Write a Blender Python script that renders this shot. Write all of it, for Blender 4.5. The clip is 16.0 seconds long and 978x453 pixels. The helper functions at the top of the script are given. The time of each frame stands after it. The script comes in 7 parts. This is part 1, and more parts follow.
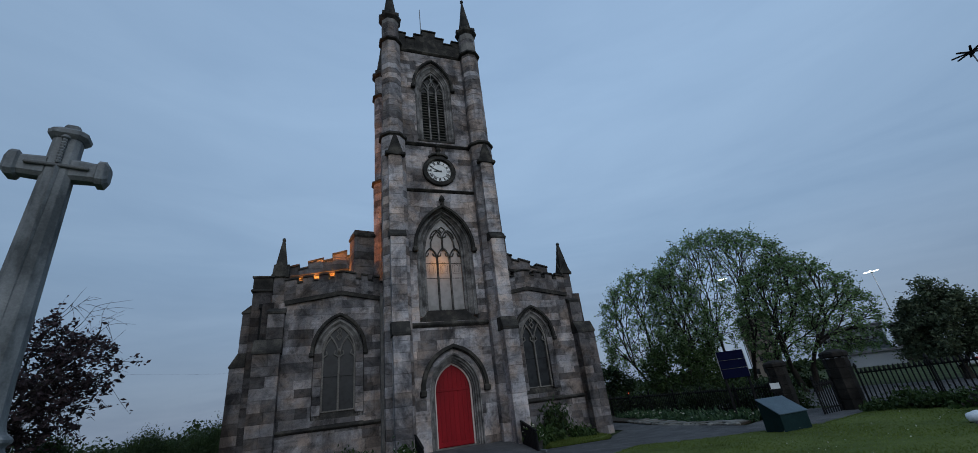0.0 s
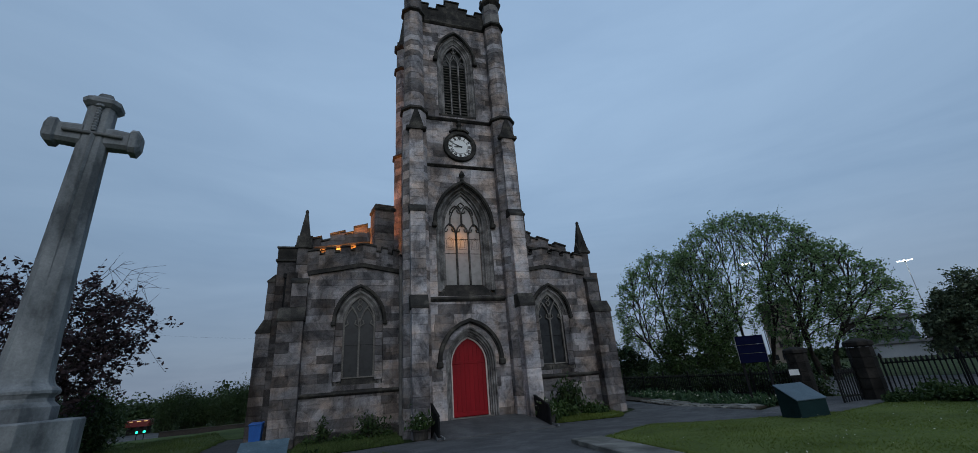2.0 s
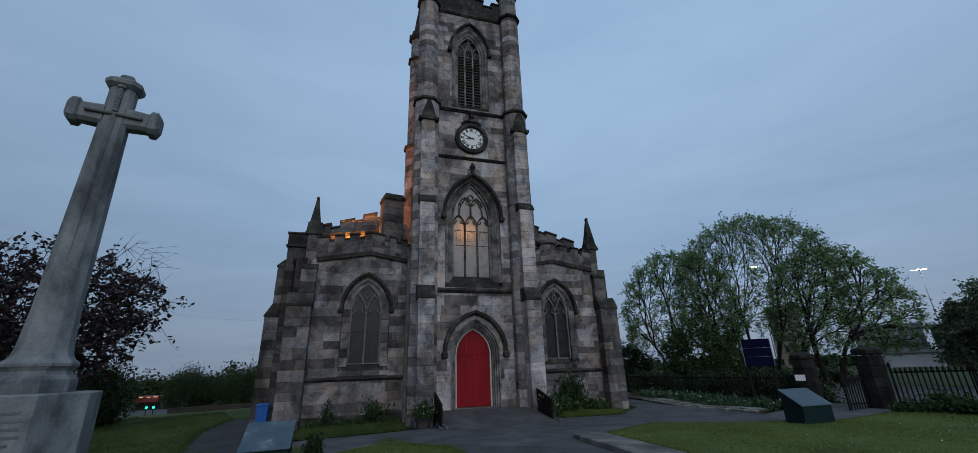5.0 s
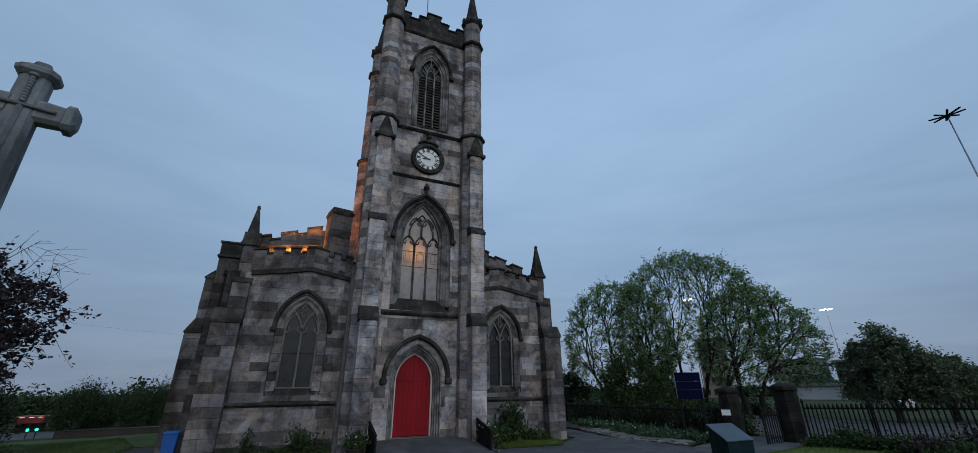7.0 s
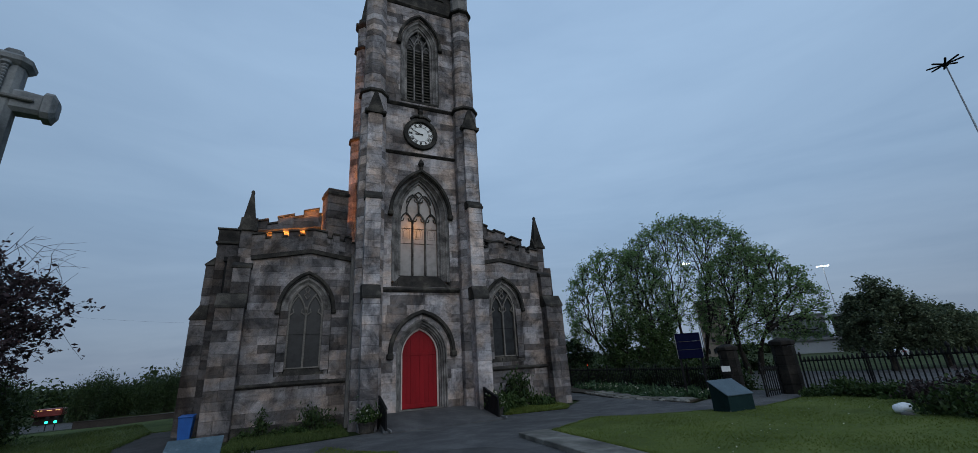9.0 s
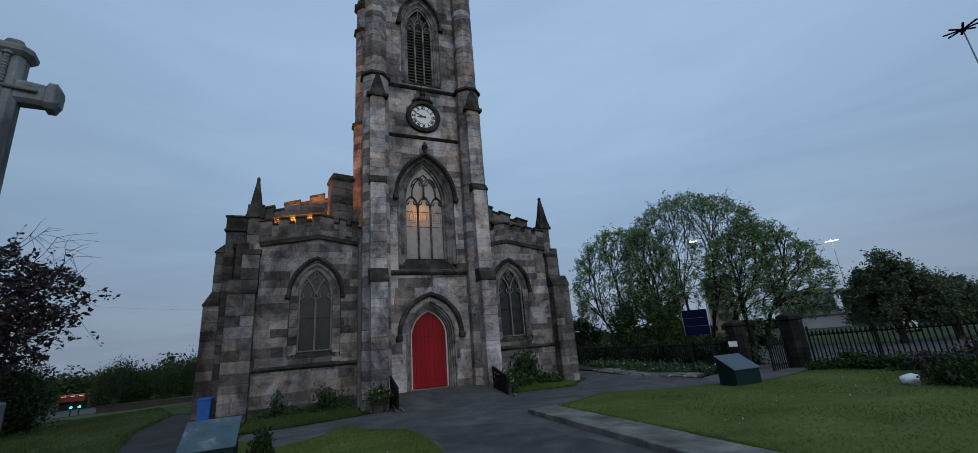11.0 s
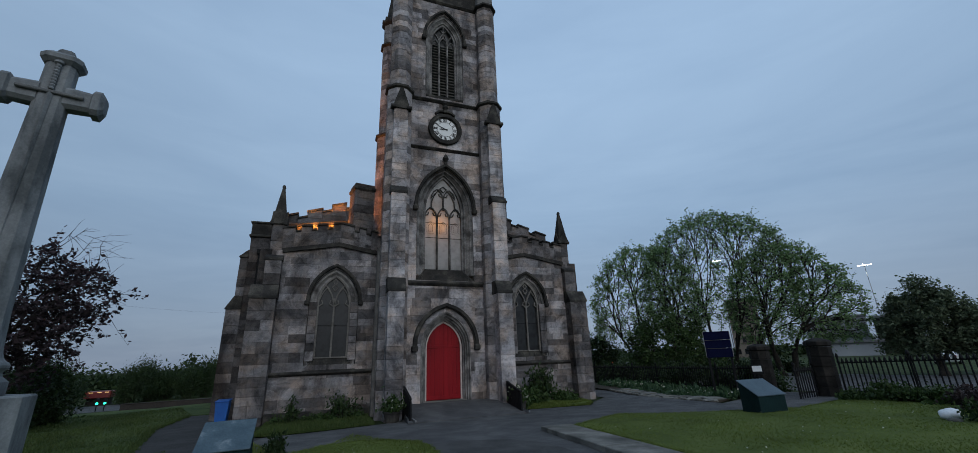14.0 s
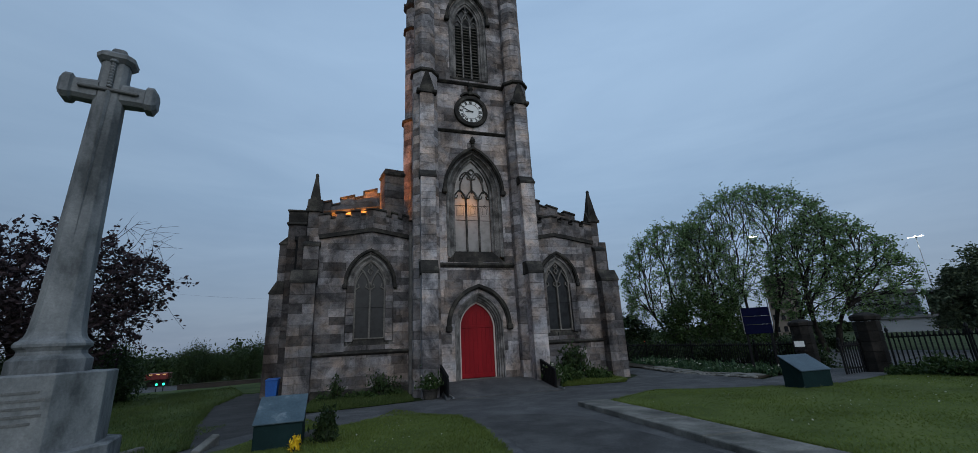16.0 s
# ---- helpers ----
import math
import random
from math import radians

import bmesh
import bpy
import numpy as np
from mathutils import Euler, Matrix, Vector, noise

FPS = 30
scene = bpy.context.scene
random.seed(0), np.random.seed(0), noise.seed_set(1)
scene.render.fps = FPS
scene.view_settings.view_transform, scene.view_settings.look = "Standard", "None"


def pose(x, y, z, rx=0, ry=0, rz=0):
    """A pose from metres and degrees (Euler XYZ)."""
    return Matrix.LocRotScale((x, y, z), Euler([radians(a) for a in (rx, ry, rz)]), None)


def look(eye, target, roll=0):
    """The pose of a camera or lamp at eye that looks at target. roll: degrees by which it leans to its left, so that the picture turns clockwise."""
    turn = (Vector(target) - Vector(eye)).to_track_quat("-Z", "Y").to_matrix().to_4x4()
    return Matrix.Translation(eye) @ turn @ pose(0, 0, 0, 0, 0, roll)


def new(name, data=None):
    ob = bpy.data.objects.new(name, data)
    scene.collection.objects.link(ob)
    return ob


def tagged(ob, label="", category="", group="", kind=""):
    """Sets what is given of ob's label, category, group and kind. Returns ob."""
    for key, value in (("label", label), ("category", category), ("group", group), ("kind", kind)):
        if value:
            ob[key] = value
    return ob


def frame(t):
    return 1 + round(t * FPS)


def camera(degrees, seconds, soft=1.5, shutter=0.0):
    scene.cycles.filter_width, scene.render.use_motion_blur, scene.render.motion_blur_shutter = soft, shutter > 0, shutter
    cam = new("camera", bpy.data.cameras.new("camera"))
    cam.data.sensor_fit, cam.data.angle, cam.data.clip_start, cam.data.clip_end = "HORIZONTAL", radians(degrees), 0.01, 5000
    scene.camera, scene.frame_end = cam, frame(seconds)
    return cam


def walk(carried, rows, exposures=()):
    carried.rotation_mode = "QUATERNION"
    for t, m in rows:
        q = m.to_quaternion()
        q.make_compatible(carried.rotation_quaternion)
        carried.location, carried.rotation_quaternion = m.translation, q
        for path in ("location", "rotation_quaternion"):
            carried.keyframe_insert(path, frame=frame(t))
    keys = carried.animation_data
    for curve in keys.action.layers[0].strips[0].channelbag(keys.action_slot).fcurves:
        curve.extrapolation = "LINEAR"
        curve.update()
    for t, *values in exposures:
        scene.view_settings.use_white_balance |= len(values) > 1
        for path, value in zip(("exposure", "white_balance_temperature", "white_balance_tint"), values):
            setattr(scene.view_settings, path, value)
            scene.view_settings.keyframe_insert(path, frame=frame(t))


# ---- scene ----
cam = camera(100.2, 16.0, 0.75)
PATH = [
    (0, (-5.07, -19.491, 1.69), (-1.669, -10.932, 5.586), -7.07),
    (0.5, (-5.064, -19.456, 1.692), (-1.841, -10.678, 5.235), -5.10),
    (1, (-5.047, -19.476, 1.663), (-2.083, -10.552, 5.064), -4.06),
    (1.5, (-5.071, -19.472, 1.683), (-2.194, -10.568, 5.211), -4.62),
    (2, (-5.081, -19.467, 1.684), (-2.096, -10.557, 5.105), -4.43),
    (2.5, (-5.097, -19.444, 1.689), (-2.142, -10.471, 4.97), -3.35),
    (3, (-5.105, -19.443, 1.68), (-2.372, -10.392, 4.938), -3.14),
    (5.5, (-5.142, -19.466, 1.695), (-2.201, -10.484, 4.963), -1.08),
    (6, (-5.119, -19.394, 1.829), (-1.645, -10.449, 4.642), -1.48),
    (6.5, (-5.125, -19.408, 1.876), (-1.286, -10.767, 5.13), -3.27),
    (7, (-5.147, -19.415, 1.901), (-1.264, -10.977, 5.606), -0.65),
    (7.5, (-5.125, -19.424, 1.845), (-1.21, -10.903, 5.318), -2.46),
    (8, (-5.128, -19.417, 1.851), (-1.335, -10.839, 5.317), -1.96),
    (8.5, (-5.1, -19.395, 1.842), (-1.113, -10.855, 5.187), -2.54),
    (9, (-5.11, -19.364, 1.838), (-1.113, -10.746, 4.961), -3.64),
    (11.5, (-5.105, -19.362, 1.793), (-1.223, -10.553, 4.5), -4.71),
    (12, (-5.107, -19.356, 1.789), (-1.408, -10.497, 4.589), -4.07),
    (12.5, (-5.105, -19.375, 1.79), (-1.498, -10.488, 4.62), -4.05),
    (13, (-5.099, -19.389, 1.775), (-1.669, -10.462, 4.698), -2.59),
    (13.5, (-5.102, -19.388, 1.768), (-1.778, -10.394, 4.607), -2.45),
    (14, (-5.095, -19.378, 1.78), (-1.638, -10.505, 4.831), -2.28),
    (14.5, (-5.093, -19.411, 1.763), (-1.692, -10.62, 5.103), -5.07),
    (15, (-5.095, -19.413, 1.749), (-1.84, -10.494, 4.889), -3.04),
    (15.5, (-5.159, -19.385, 1.728), (-1.844, -10.347, 4.434), -5.56),
    (16, (-5.26, -19.364, 1.687), (-2.388, -10.167, 4.366), -2.93),
]
walk(cam, [(t, look(eye, target, roll)) for t, eye, target, roll in PATH], [(0, -0.16, 6300, 10), (3, -0.14, 6400, 10), (7, -0.08, 6300, 10), (9, -0.06, 6420, 10), (12.5, -0.04, 6480, 10), (16, -0.05, 6480, 10)])

# world: overcast dusk sky, blue-grey with faint streaks of cloud
world = bpy.data.worlds.new("dusk_sky")
scene.world = world
world.use_nodes = True
wt = world.node_tree
wt.nodes.clear()


def wn(kind, **kw):
    n = wt.nodes.new(kind)
    for k, v in kw.items():
        n.inputs[k].default_value = v
    return n


sky = wt.nodes.new("ShaderNodeTexSky")
sky.sky_type = "NISHITA"
sky.sun_disc = False
sky.sun_elevation = radians(3.0)
sky.sun_rotation = radians(-150)
sky.air_density, sky.dust_density, sky.ozone_density = 1.0, 2.0, 3.0
coord = wt.nodes.new("ShaderNodeTexCoord")
sep = wt.nodes.new("ShaderNodeSeparateXYZ")
wt.links.new(coord.outputs["Generated"], sep.inputs[0])
ramp = wt.nodes.new("ShaderNodeValToRGB")
ramp.color_ramp.elements[0].position, ramp.color_ramp.elements[0].color = 0.0, (0.25, 0.315, 0.41, 1)
ramp.color_ramp.elements[1].position, ramp.color_ramp.elements[1].color = 1.0, (0.29, 0.43, 0.63, 1)
for at, tone in ((0.1, (0.255, 0.335, 0.45, 1)), (0.3, (0.285, 0.405, 0.56, 1)), (0.6, (0.335, 0.48, 0.67, 1))):
    ramp.color_ramp.elements.new(at).color = tone
wt.links.new(sep.outputs["Z"], ramp.inputs[0])
stretch = wt.nodes.new("ShaderNodeMapping")
stretch.inputs["Scale"].default_value = (1.0, 1.0, 5.5)
stretch.inputs["Rotation"].default_value = (0.08, 0.05, 0.5)
wt.links.new(coord.outputs["Generated"], stretch.inputs[0])
cloud = wn("ShaderNodeTexNoise", Scale=1.7, Detail=6.0, Roughness=0.55, Distortion=0.5)
wt.links.new(stretch.outputs[0], cloud.inputs["Vector"])
cramp = wt.nodes.new("ShaderNodeValToRGB")
cramp.color_ramp.elements[0].position, cramp.color_ramp.elements[0].color = 0.32, (0.8, 0.83, 0.87, 1)
cramp.color_ramp.elements[1].position, cramp.color_ramp.elements[1].color = 0.68, (1.12, 1.10, 1.08, 1)
wt.links.new(cloud.outputs["Fac"], cramp.inputs[0])
mul = wt.nodes.new("ShaderNodeMix")
mul.data_type, mul.blend_type = "RGBA", "MULTIPLY"
thin = wt.nodes.new("ShaderNodeMapRange")
thin.inputs["From Min"].default_value, thin.inputs["From Max"].default_value = 0.05, 0.55
thin.inputs["To Min"].default_value, thin.inputs["To Max"].default_value = 1.0, 0.35
wt.links.new(sep.outputs["Z"], thin.inputs["Value"])
wt.links.new(thin.outputs[0], mul.inputs[0])
wt.links.new(ramp.outputs[0], mul.inputs[6])
wt.links.new(cramp.outputs[0], mul.inputs[7])
# the cloud sheet thins gently to one side
lean = wt.nodes.new("ShaderNodeVectorMath")
lean.operation = "DOT_PRODUCT"
lean.inputs[1].default_value = (0.62, 0.7, 0.3)
wt.links.new(coord.outputs["Generated"], lean.inputs[0])
side = wt.nodes.new("ShaderNodeMapRange")
side.inputs["From Min"].default_value, side.inputs["From Max"].default_value = -1.0, 1.0
side.inputs["To Min"].default_value, side.inputs["To Max"].default_value = 0.54, 1.08
wt.links.new(lean.outputs["Value"], side.inputs["Value"])
veil = wt.nodes.new("ShaderNodeVectorMath")
veil.operation = "SCALE"
wt.links.new(mul.outputs[2], veil.inputs[0])
wt.links.new(side.outputs[0], veil.inputs["Scale"])
# the clear-sky light behind the cloud sheet, faint
dim = wt.nodes.new("ShaderNodeMix")
dim.data_type, dim.blend_type = "RGBA", "ADD"
dim.inputs[0].default_value = 0.02
wt.links.new(veil.outputs[0], dim.inputs[6])
wt.links.new(sky.outputs[0], dim.inputs[7])
bg = wn("ShaderNodeBackground", Strength=1.0)
out = wt.nodes.new("ShaderNodeOutputWorld")
wt.links.new(dim.outputs[2], bg.inputs[0])
wt.links.new(bg.outputs[0], out.inputs[0])

sun = new("sun", bpy.data.lights.new("sun", "SUN"))
sun.data.energy, sun.data.angle, sun.data.color = 1.0, radians(50), (0.93, 0.97, 1.0)
sun.matrix_world = look((1, -29, 24), (0, 0, 6))

# floodlight on the nave roof, the one at the foot of the nave wall, and the lamp behind the west window
flood = new("nave_roof_floodlight", bpy.data.lights.new("nave_roof_floodlight", "SPOT"))
flood.data.energy, flood.data.color, flood.data.shadow_soft_size = 650, (1.0, 0.3, 0.09), 0.12
flood.data.spot_size, flood.data.spot_blend = radians(70), 0.6
flood.matrix_world = look((-5.3, 5.1, 9.6), (-3.0, 4.8, 11.9))
eaves = new("parapet_floodlight", bpy.data.lights.new("parapet_floodlight", "AREA"))
eaves.data.shape, eaves.data.size, eaves.data.size_y = "RECTANGLE", 2.0, 0.12
eaves.data.energy, eaves.data.color = 330, (1.0, 0.33, 0.055)
eaves.data.spread = radians(110)
eaves.matrix_world = look((-5.9, 3.42, 7.7), (-5.8, 4.0, 9.0))
glow = new("window_lamp", bpy.data.lights.new("window_lamp", "POINT"))
glow.data.energy, glow.data.color, glow.data.shadow_soft_size = 13, (1.0, 0.42, 0.09), 0.2
glow.location = (-0.22, 0.82, 8.5)
scene.view_settings.exposure = 0.0


# ---- materials ----
def shader(name):
    m = bpy.data.materials.new(name)
    m.use_nodes = True
    nt = m.node_tree
    return m, nt, nt.nodes["Principled BSDF"]


def node(nt, kind, **kw):
    n = nt.nodes.new(kind)
    for k, v in kw.items():
        n.inputs[k].default_value = v
    return n


def ramped(nt, fac, stops):
    r = nt.nodes.new("ShaderNodeValToRGB")
    els = r.color_ramp.elements
    els[0].position, els[0].color = stops[0][0], (*stops[0][1], 1)
    els[1].position, els[1].color = stops[-1][0], (*stops[-1][1], 1)
    for p, c in stops[1:-1]:
        els.new(p).color = (*c, 1)
    nt.links.new(fac, r.inputs[0])
    return r.outputs[0]


def mixed(nt, fac, a, b, blend="MIX"):
    n = nt.nodes.new("ShaderNodeMix")
    n.data_type, n.blend_type = "RGBA", blend
    for sock, v in ((n.inputs[0], fac), (n.inputs[6], a), (n.inputs[7], b)):
        if isinstance(v, (int, float)):
            sock.default_value = v
        elif isinstance(v, tuple):
            sock.default_value = (*v, 1)
        else:
            nt.links.new(v, sock)
    return n.outputs[2]


def noise_at(nt, scale, detail=5.0, rough=0.6, squash=(1, 1, 1), dist=0.0):
    g = nt.nodes.new("ShaderNodeNewGeometry")
    mp = nt.nodes.new("ShaderNodeMapping")
    mp.inputs["Scale"].default_value = squash
    nt.links.new(g.outputs["Position"], mp.inputs[0])
    n = node(nt, "ShaderNodeTexNoise", Scale=scale, Detail=detail, Roughness=rough, Distortion=dist)
    nt.links.new(mp.outputs[0], n.inputs["Vector"])
    return n.outputs["Fac"]


def bumped(nt, bsdf, height, strength, distance=0.02):
    b = node(nt, "ShaderNodeBump", Strength=strength, Distance=distance)
    nt.links.new(height, b.inputs["Height"])
    nt.links.new(b.outputs[0], bsdf.inputs["Normal"])


def surface(name, stops, scale=3.0, rough=0.8, metal=0.0, fine=40.0, bump=0.2, vary=0.0, by="object", fleck=0.25, squash=(1, 1, 1), spec=None):
    """Two scales of noise over a colour ramp; vary: how far each piece differs in brightness."""
    m, nt, b = shader(name)
    col = ramped(nt, noise_at(nt, scale, squash=squash), stops)
    grain = noise_at(nt, fine, 4.0, 0.7)
    g = ramped(nt, grain, [(0.3, (1 - fleck,) * 3), (0.7, (1 + fleck,) * 3)])
    col = mixed(nt, 1.0, col, g, "MULTIPLY")
    if vary:
        if by == "object":
            rnd = nt.nodes.new("ShaderNodeObjectInfo").outputs["Random"]
        else:
            rnd = nt.nodes.new("ShaderNodeNewGeometry").outputs["Random Per Island"]
        v = ramped(nt, rnd, [(0.0, (1 - vary,) * 3), (1.0, (1 + vary,) * 3)])
        col = mixed(nt, 1.0, col, v, "MULTIPLY")
    nt.links.new(col, b.inputs["Base Color"])
    b.inputs["Roughness"].default_value, b.inputs["Metallic"].default_value = rough, metal
    if spec is None and rough >= 0.8:
        spec = 0.18
    if spec is not None:
        b.inputs["Specular IOR Level"].default_value = spec
    if bump:
        bumped(nt, b, grain, bump)
    return m


def sooty_stone(name, by, tones):
    """Weathered sandstone: blocks from buff to soot-black, grime in patches and streaks, pitted faces."""
    m, nt, b = shader(name)
    if by == "object":
        rnd = nt.nodes.new("ShaderNodeObjectInfo").outputs["Random"]
    else:
        rnd = nt.nodes.new("ShaderNodeNewGeometry").outputs["Random Per Island"]
    base = ramped(nt, rnd, [(k / (len(tones) - 1), (t, t * 0.945, t * 0.955)) for k, t in enumerate(tones)])
    grime = noise_at(nt, 0.5, 6.0, 0.65, (1, 1, 0.6), 0.8)
    col = mixed(nt, 0.95, base, ramped(nt, grime, [(0.36, (0.3, 0.3, 0.305)), (0.46, (0.72, 0.71, 0.7)), (0.58, (1.16, 1.14, 1.12))]), "MULTIPLY")
    crust = noise_at(nt, 1.3, 9.0, 0.68, (1, 1, 1.15), 0.9)
    col = mixed(nt, 0.65, col, ramped(nt, crust, [(0.37, (0.22, 0.22, 0.225)), (0.445, (0.7, 0.7, 0.7)), (0.5, (1.06, 1.05, 1.04))]), "MULTIPLY")
    streak = noise_at(nt, 1.5, 5.0, 0.7, (1, 1, 0.16), 0.6)
    col = mixed(nt, 0.4, col, ramped(nt, streak, [(0.36, (0.3, 0.3, 0.31)), (0.47, (0.9, 0.9, 0.89)), (0.66, (1.14, 1.13, 1.12))]), "MULTIPLY")
    blot = noise_at(nt, 5.5, 4.0, 0.7, (1, 1, 1.3), 0.5)
    col = mixed(nt, 0.6, col, ramped(nt, blot, [(0.33, (0.5, 0.5, 0.5)), (0.48, (0.95, 0.95, 0.95)), (0.7, (1.18, 1.17, 1.15))]), "MULTIPLY")
    bed = noise_at(nt, 3.0, 5.0, 0.7, (0.35, 0.35, 3.2), 0.6)
    col = mixed(nt, 0.2, col, ramped(nt, bed, [(0.34, (0.45, 0.45, 0.45)), (0.5, (1.0, 1.0, 1.0)), (0.68, (1.2, 1.19, 1.17))]), "MULTIPLY")
    grain = noise_at(nt, 26.0, 6.0, 0.8)
    col = mixed(nt, 0.8, col, ramped(nt, grain, [(0.32, (0.68, 0.68, 0.68)), (0.68, (1.26, 1.25, 1.24))]), "MULTIPLY")
    hue = noise_at(nt, 0.9, 4.0, 0.6, (1, 1, 1.2), 0.3)
    col = mixed(nt, 1.0, col, ramped(nt, hue, [(0.36, (0.95, 0.99, 1.05)), (0.5, (1.02, 0.99, 0.98)), (0.62, (1.15, 1.0, 0.88))]), "MULTIPLY")
    nt.links.new(col, b.inputs["Base Color"])
    b.inputs["Roughness"].default_value = 0.9
    b.inputs["Specular IOR Level"].default_value = 0.2
    both = mixed(nt, 0.5, grain, blot)
    bumped(nt, b, both, 0.6, 0.05)
    return m


STONE = sooty_stone("sandstone_block", "object", (0.16, 0.25, 0.35, 0.44, 0.49, 0.54, 0.6))
STONE_SHAFT = sooty_stone("sandstone_shaft_block", "object", (0.32, 0.4, 0.46, 0.5, 0.56))
TURRET_STONE = sooty_stone("sandstone_turret_drum", "object", (0.14, 0.22, 0.31, 0.38, 0.46))
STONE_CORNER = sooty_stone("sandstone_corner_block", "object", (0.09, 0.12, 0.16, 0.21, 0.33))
STONE_ISLAND = sooty_stone("sandstone_courses", "island", (0.15, 0.23, 0.34, 0.42, 0.46, 0.5, 0.58))
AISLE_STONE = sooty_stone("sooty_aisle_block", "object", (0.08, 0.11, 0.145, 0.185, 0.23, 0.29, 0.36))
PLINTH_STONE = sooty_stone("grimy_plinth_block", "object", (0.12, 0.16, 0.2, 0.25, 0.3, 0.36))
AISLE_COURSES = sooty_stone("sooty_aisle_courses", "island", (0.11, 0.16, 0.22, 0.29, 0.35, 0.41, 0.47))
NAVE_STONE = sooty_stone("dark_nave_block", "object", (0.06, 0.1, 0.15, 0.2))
# low tones hold the shade of the recess behind the corner buttress
RECESS_COURSES = sooty_stone("shade_dark_recess_courses", "island", (0.05, 0.08, 0.11, 0.15))
PARAPET_STONE = sooty_stone("sooty_parapet_block", "island", (0.1, 0.13, 0.17, 0.22, 0.3))
DARK_STONE = surface("soot_black_stone", [(0.35, (0.022, 0.021, 0.02)), (0.52, (0.042, 0.039, 0.035)), (0.72, (0.11, 0.1, 0.085))], 1.6, 0.9, 0, 24, 0.5, 0.2, "island", 0.35)
MOULD = surface("moulded_stone", [(0.36, (0.07, 0.066, 0.063)), (0.48, (0.16, 0.151, 0.144)), (0.62, (0.28, 0.264, 0.252))], 1.7, 0.9, 0, 22, 0.45, 0.15, "island", 0.3)
TRACERY = surface("sooty_tracery_stone", [(0.36, (0.03, 0.028, 0.026)), (0.5, (0.07, 0.065, 0.06)), (0.66, (0.15, 0.138, 0.125))], 1.7, 0.9, 0, 22, 0.45, 0.15, "island", 0.3)
MORTAR = surface("dark_mortar", [(0.3, (0.13, 0.124, 0.116)), (0.7, (0.26, 0.245, 0.23))], 2.0, 0.95, 0, 30, 0.4)
GRANITE = surface("grey_granite", [(0.36, (0.08, 0.087, 0.09)), (0.5, (0.18, 0.19, 0.195)), (0.64, (0.255, 0.265, 0.265))], 2.2, 0.8, 0, 34, 0.25, 0, "object", 0.15, (1, 1, 0.5))
GRANITE_DARK = surface("granite_weathered_carving", [(0.3, (0.12, 0.123, 0.122)), (0.7, (0.18, 0.18, 0.176))], 3, 0.8, 0, 60, 0.3)
RED = surface("red_door_paint", [(0.3, (0.17, 0.003, 0.007)), (0.55, (0.25, 0.005, 0.01)), (0.75, (0.3, 0.008, 0.013))], 1.2, 0.6, 0, 30, 0.15, 0.08, "object", 0.15, (1, 1, 0.3), 0.2)
PALE_TRIM = surface("pale_pink_trim", [(0.3, (0.5, 0.4, 0.37)), (0.7, (0.66, 0.55, 0.5))], 3, 0.6, 0, 40, 0.1)
IRON = surface("black_iron", [(0.3, (0.006, 0.006, 0.007)), (0.7, (0.014, 0.014, 0.014))], 4, 0.65, 0.0, 60, 0.2, spec=0.15)
LOUVRE = surface("weathered_louvre", [(0.3, (0.07, 0.066, 0.06)), (0.7, (0.15, 0.14, 0.125))], 3, 0.85, 0, 40, 0.3, 0.2)
DIAL = surface("white_dial", [(0.3, (0.68, 0.68, 0.66)), (0.7, (0.8, 0.8, 0.78))], 3, 0.5, 0, 40, 0.05, fleck=0.06)
BLACK = surface("black_paint", [(0.3, (0.01, 0.01, 0.01)), (0.7, (0.02, 0.02, 0.02))], 3, 0.5, 0, 40, 0.05)
ASPHALT = surface("worn_asphalt", [(0.34, (0.06, 0.06, 0.061)), (0.5, (0.082, 0.081, 0.082)), (0.66, (0.115, 0.113, 0.113))], 1.1, 0.9, 0, 30, 0.5, fleck=0.4, spec=0.2)
PATCH = surface("darker_asphalt", [(0.34, (0.032, 0.031, 0.031)), (0.5, (0.044, 0.043, 0.042)), (0.66, (0.06, 0.058, 0.057))], 1.2, 0.9, 0, 30, 0.6, fleck=0.4, spec=0.2)
SLAB = surface("stone_slab", [(0.34, (0.07, 0.068, 0.06)), (0.5, (0.14, 0.135, 0.12)), (0.66, (0.23, 0.22, 0.195))], 1.2, 0.85, 0, 40, 0.4, 0.15)
LAWN = surface("mown_grass", [(0.34, (0.064, 0.085, 0.02)), (0.5, (0.086, 0.114, 0.028)), (0.66, (0.116, 0.14, 0.038))], 0.6, 0.9, 0, 9, 0.3, fleck=0.08, spec=0.1)
# darker, rougher copy of the lawn: tree shade is put into its colour
LAWN_SHADED = surface("rough_shaded_grass", [(0.34, (0.034, 0.056, 0.014)), (0.5, (0.054, 0.08, 0.022)), (0.66, (0.08, 0.106, 0.034))], 0.5, 0.9, 0, 14, 0.8, fleck=0.4, spec=0.1)
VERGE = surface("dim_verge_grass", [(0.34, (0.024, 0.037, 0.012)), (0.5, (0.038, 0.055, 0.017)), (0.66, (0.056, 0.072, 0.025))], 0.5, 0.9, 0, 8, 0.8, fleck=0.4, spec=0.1)
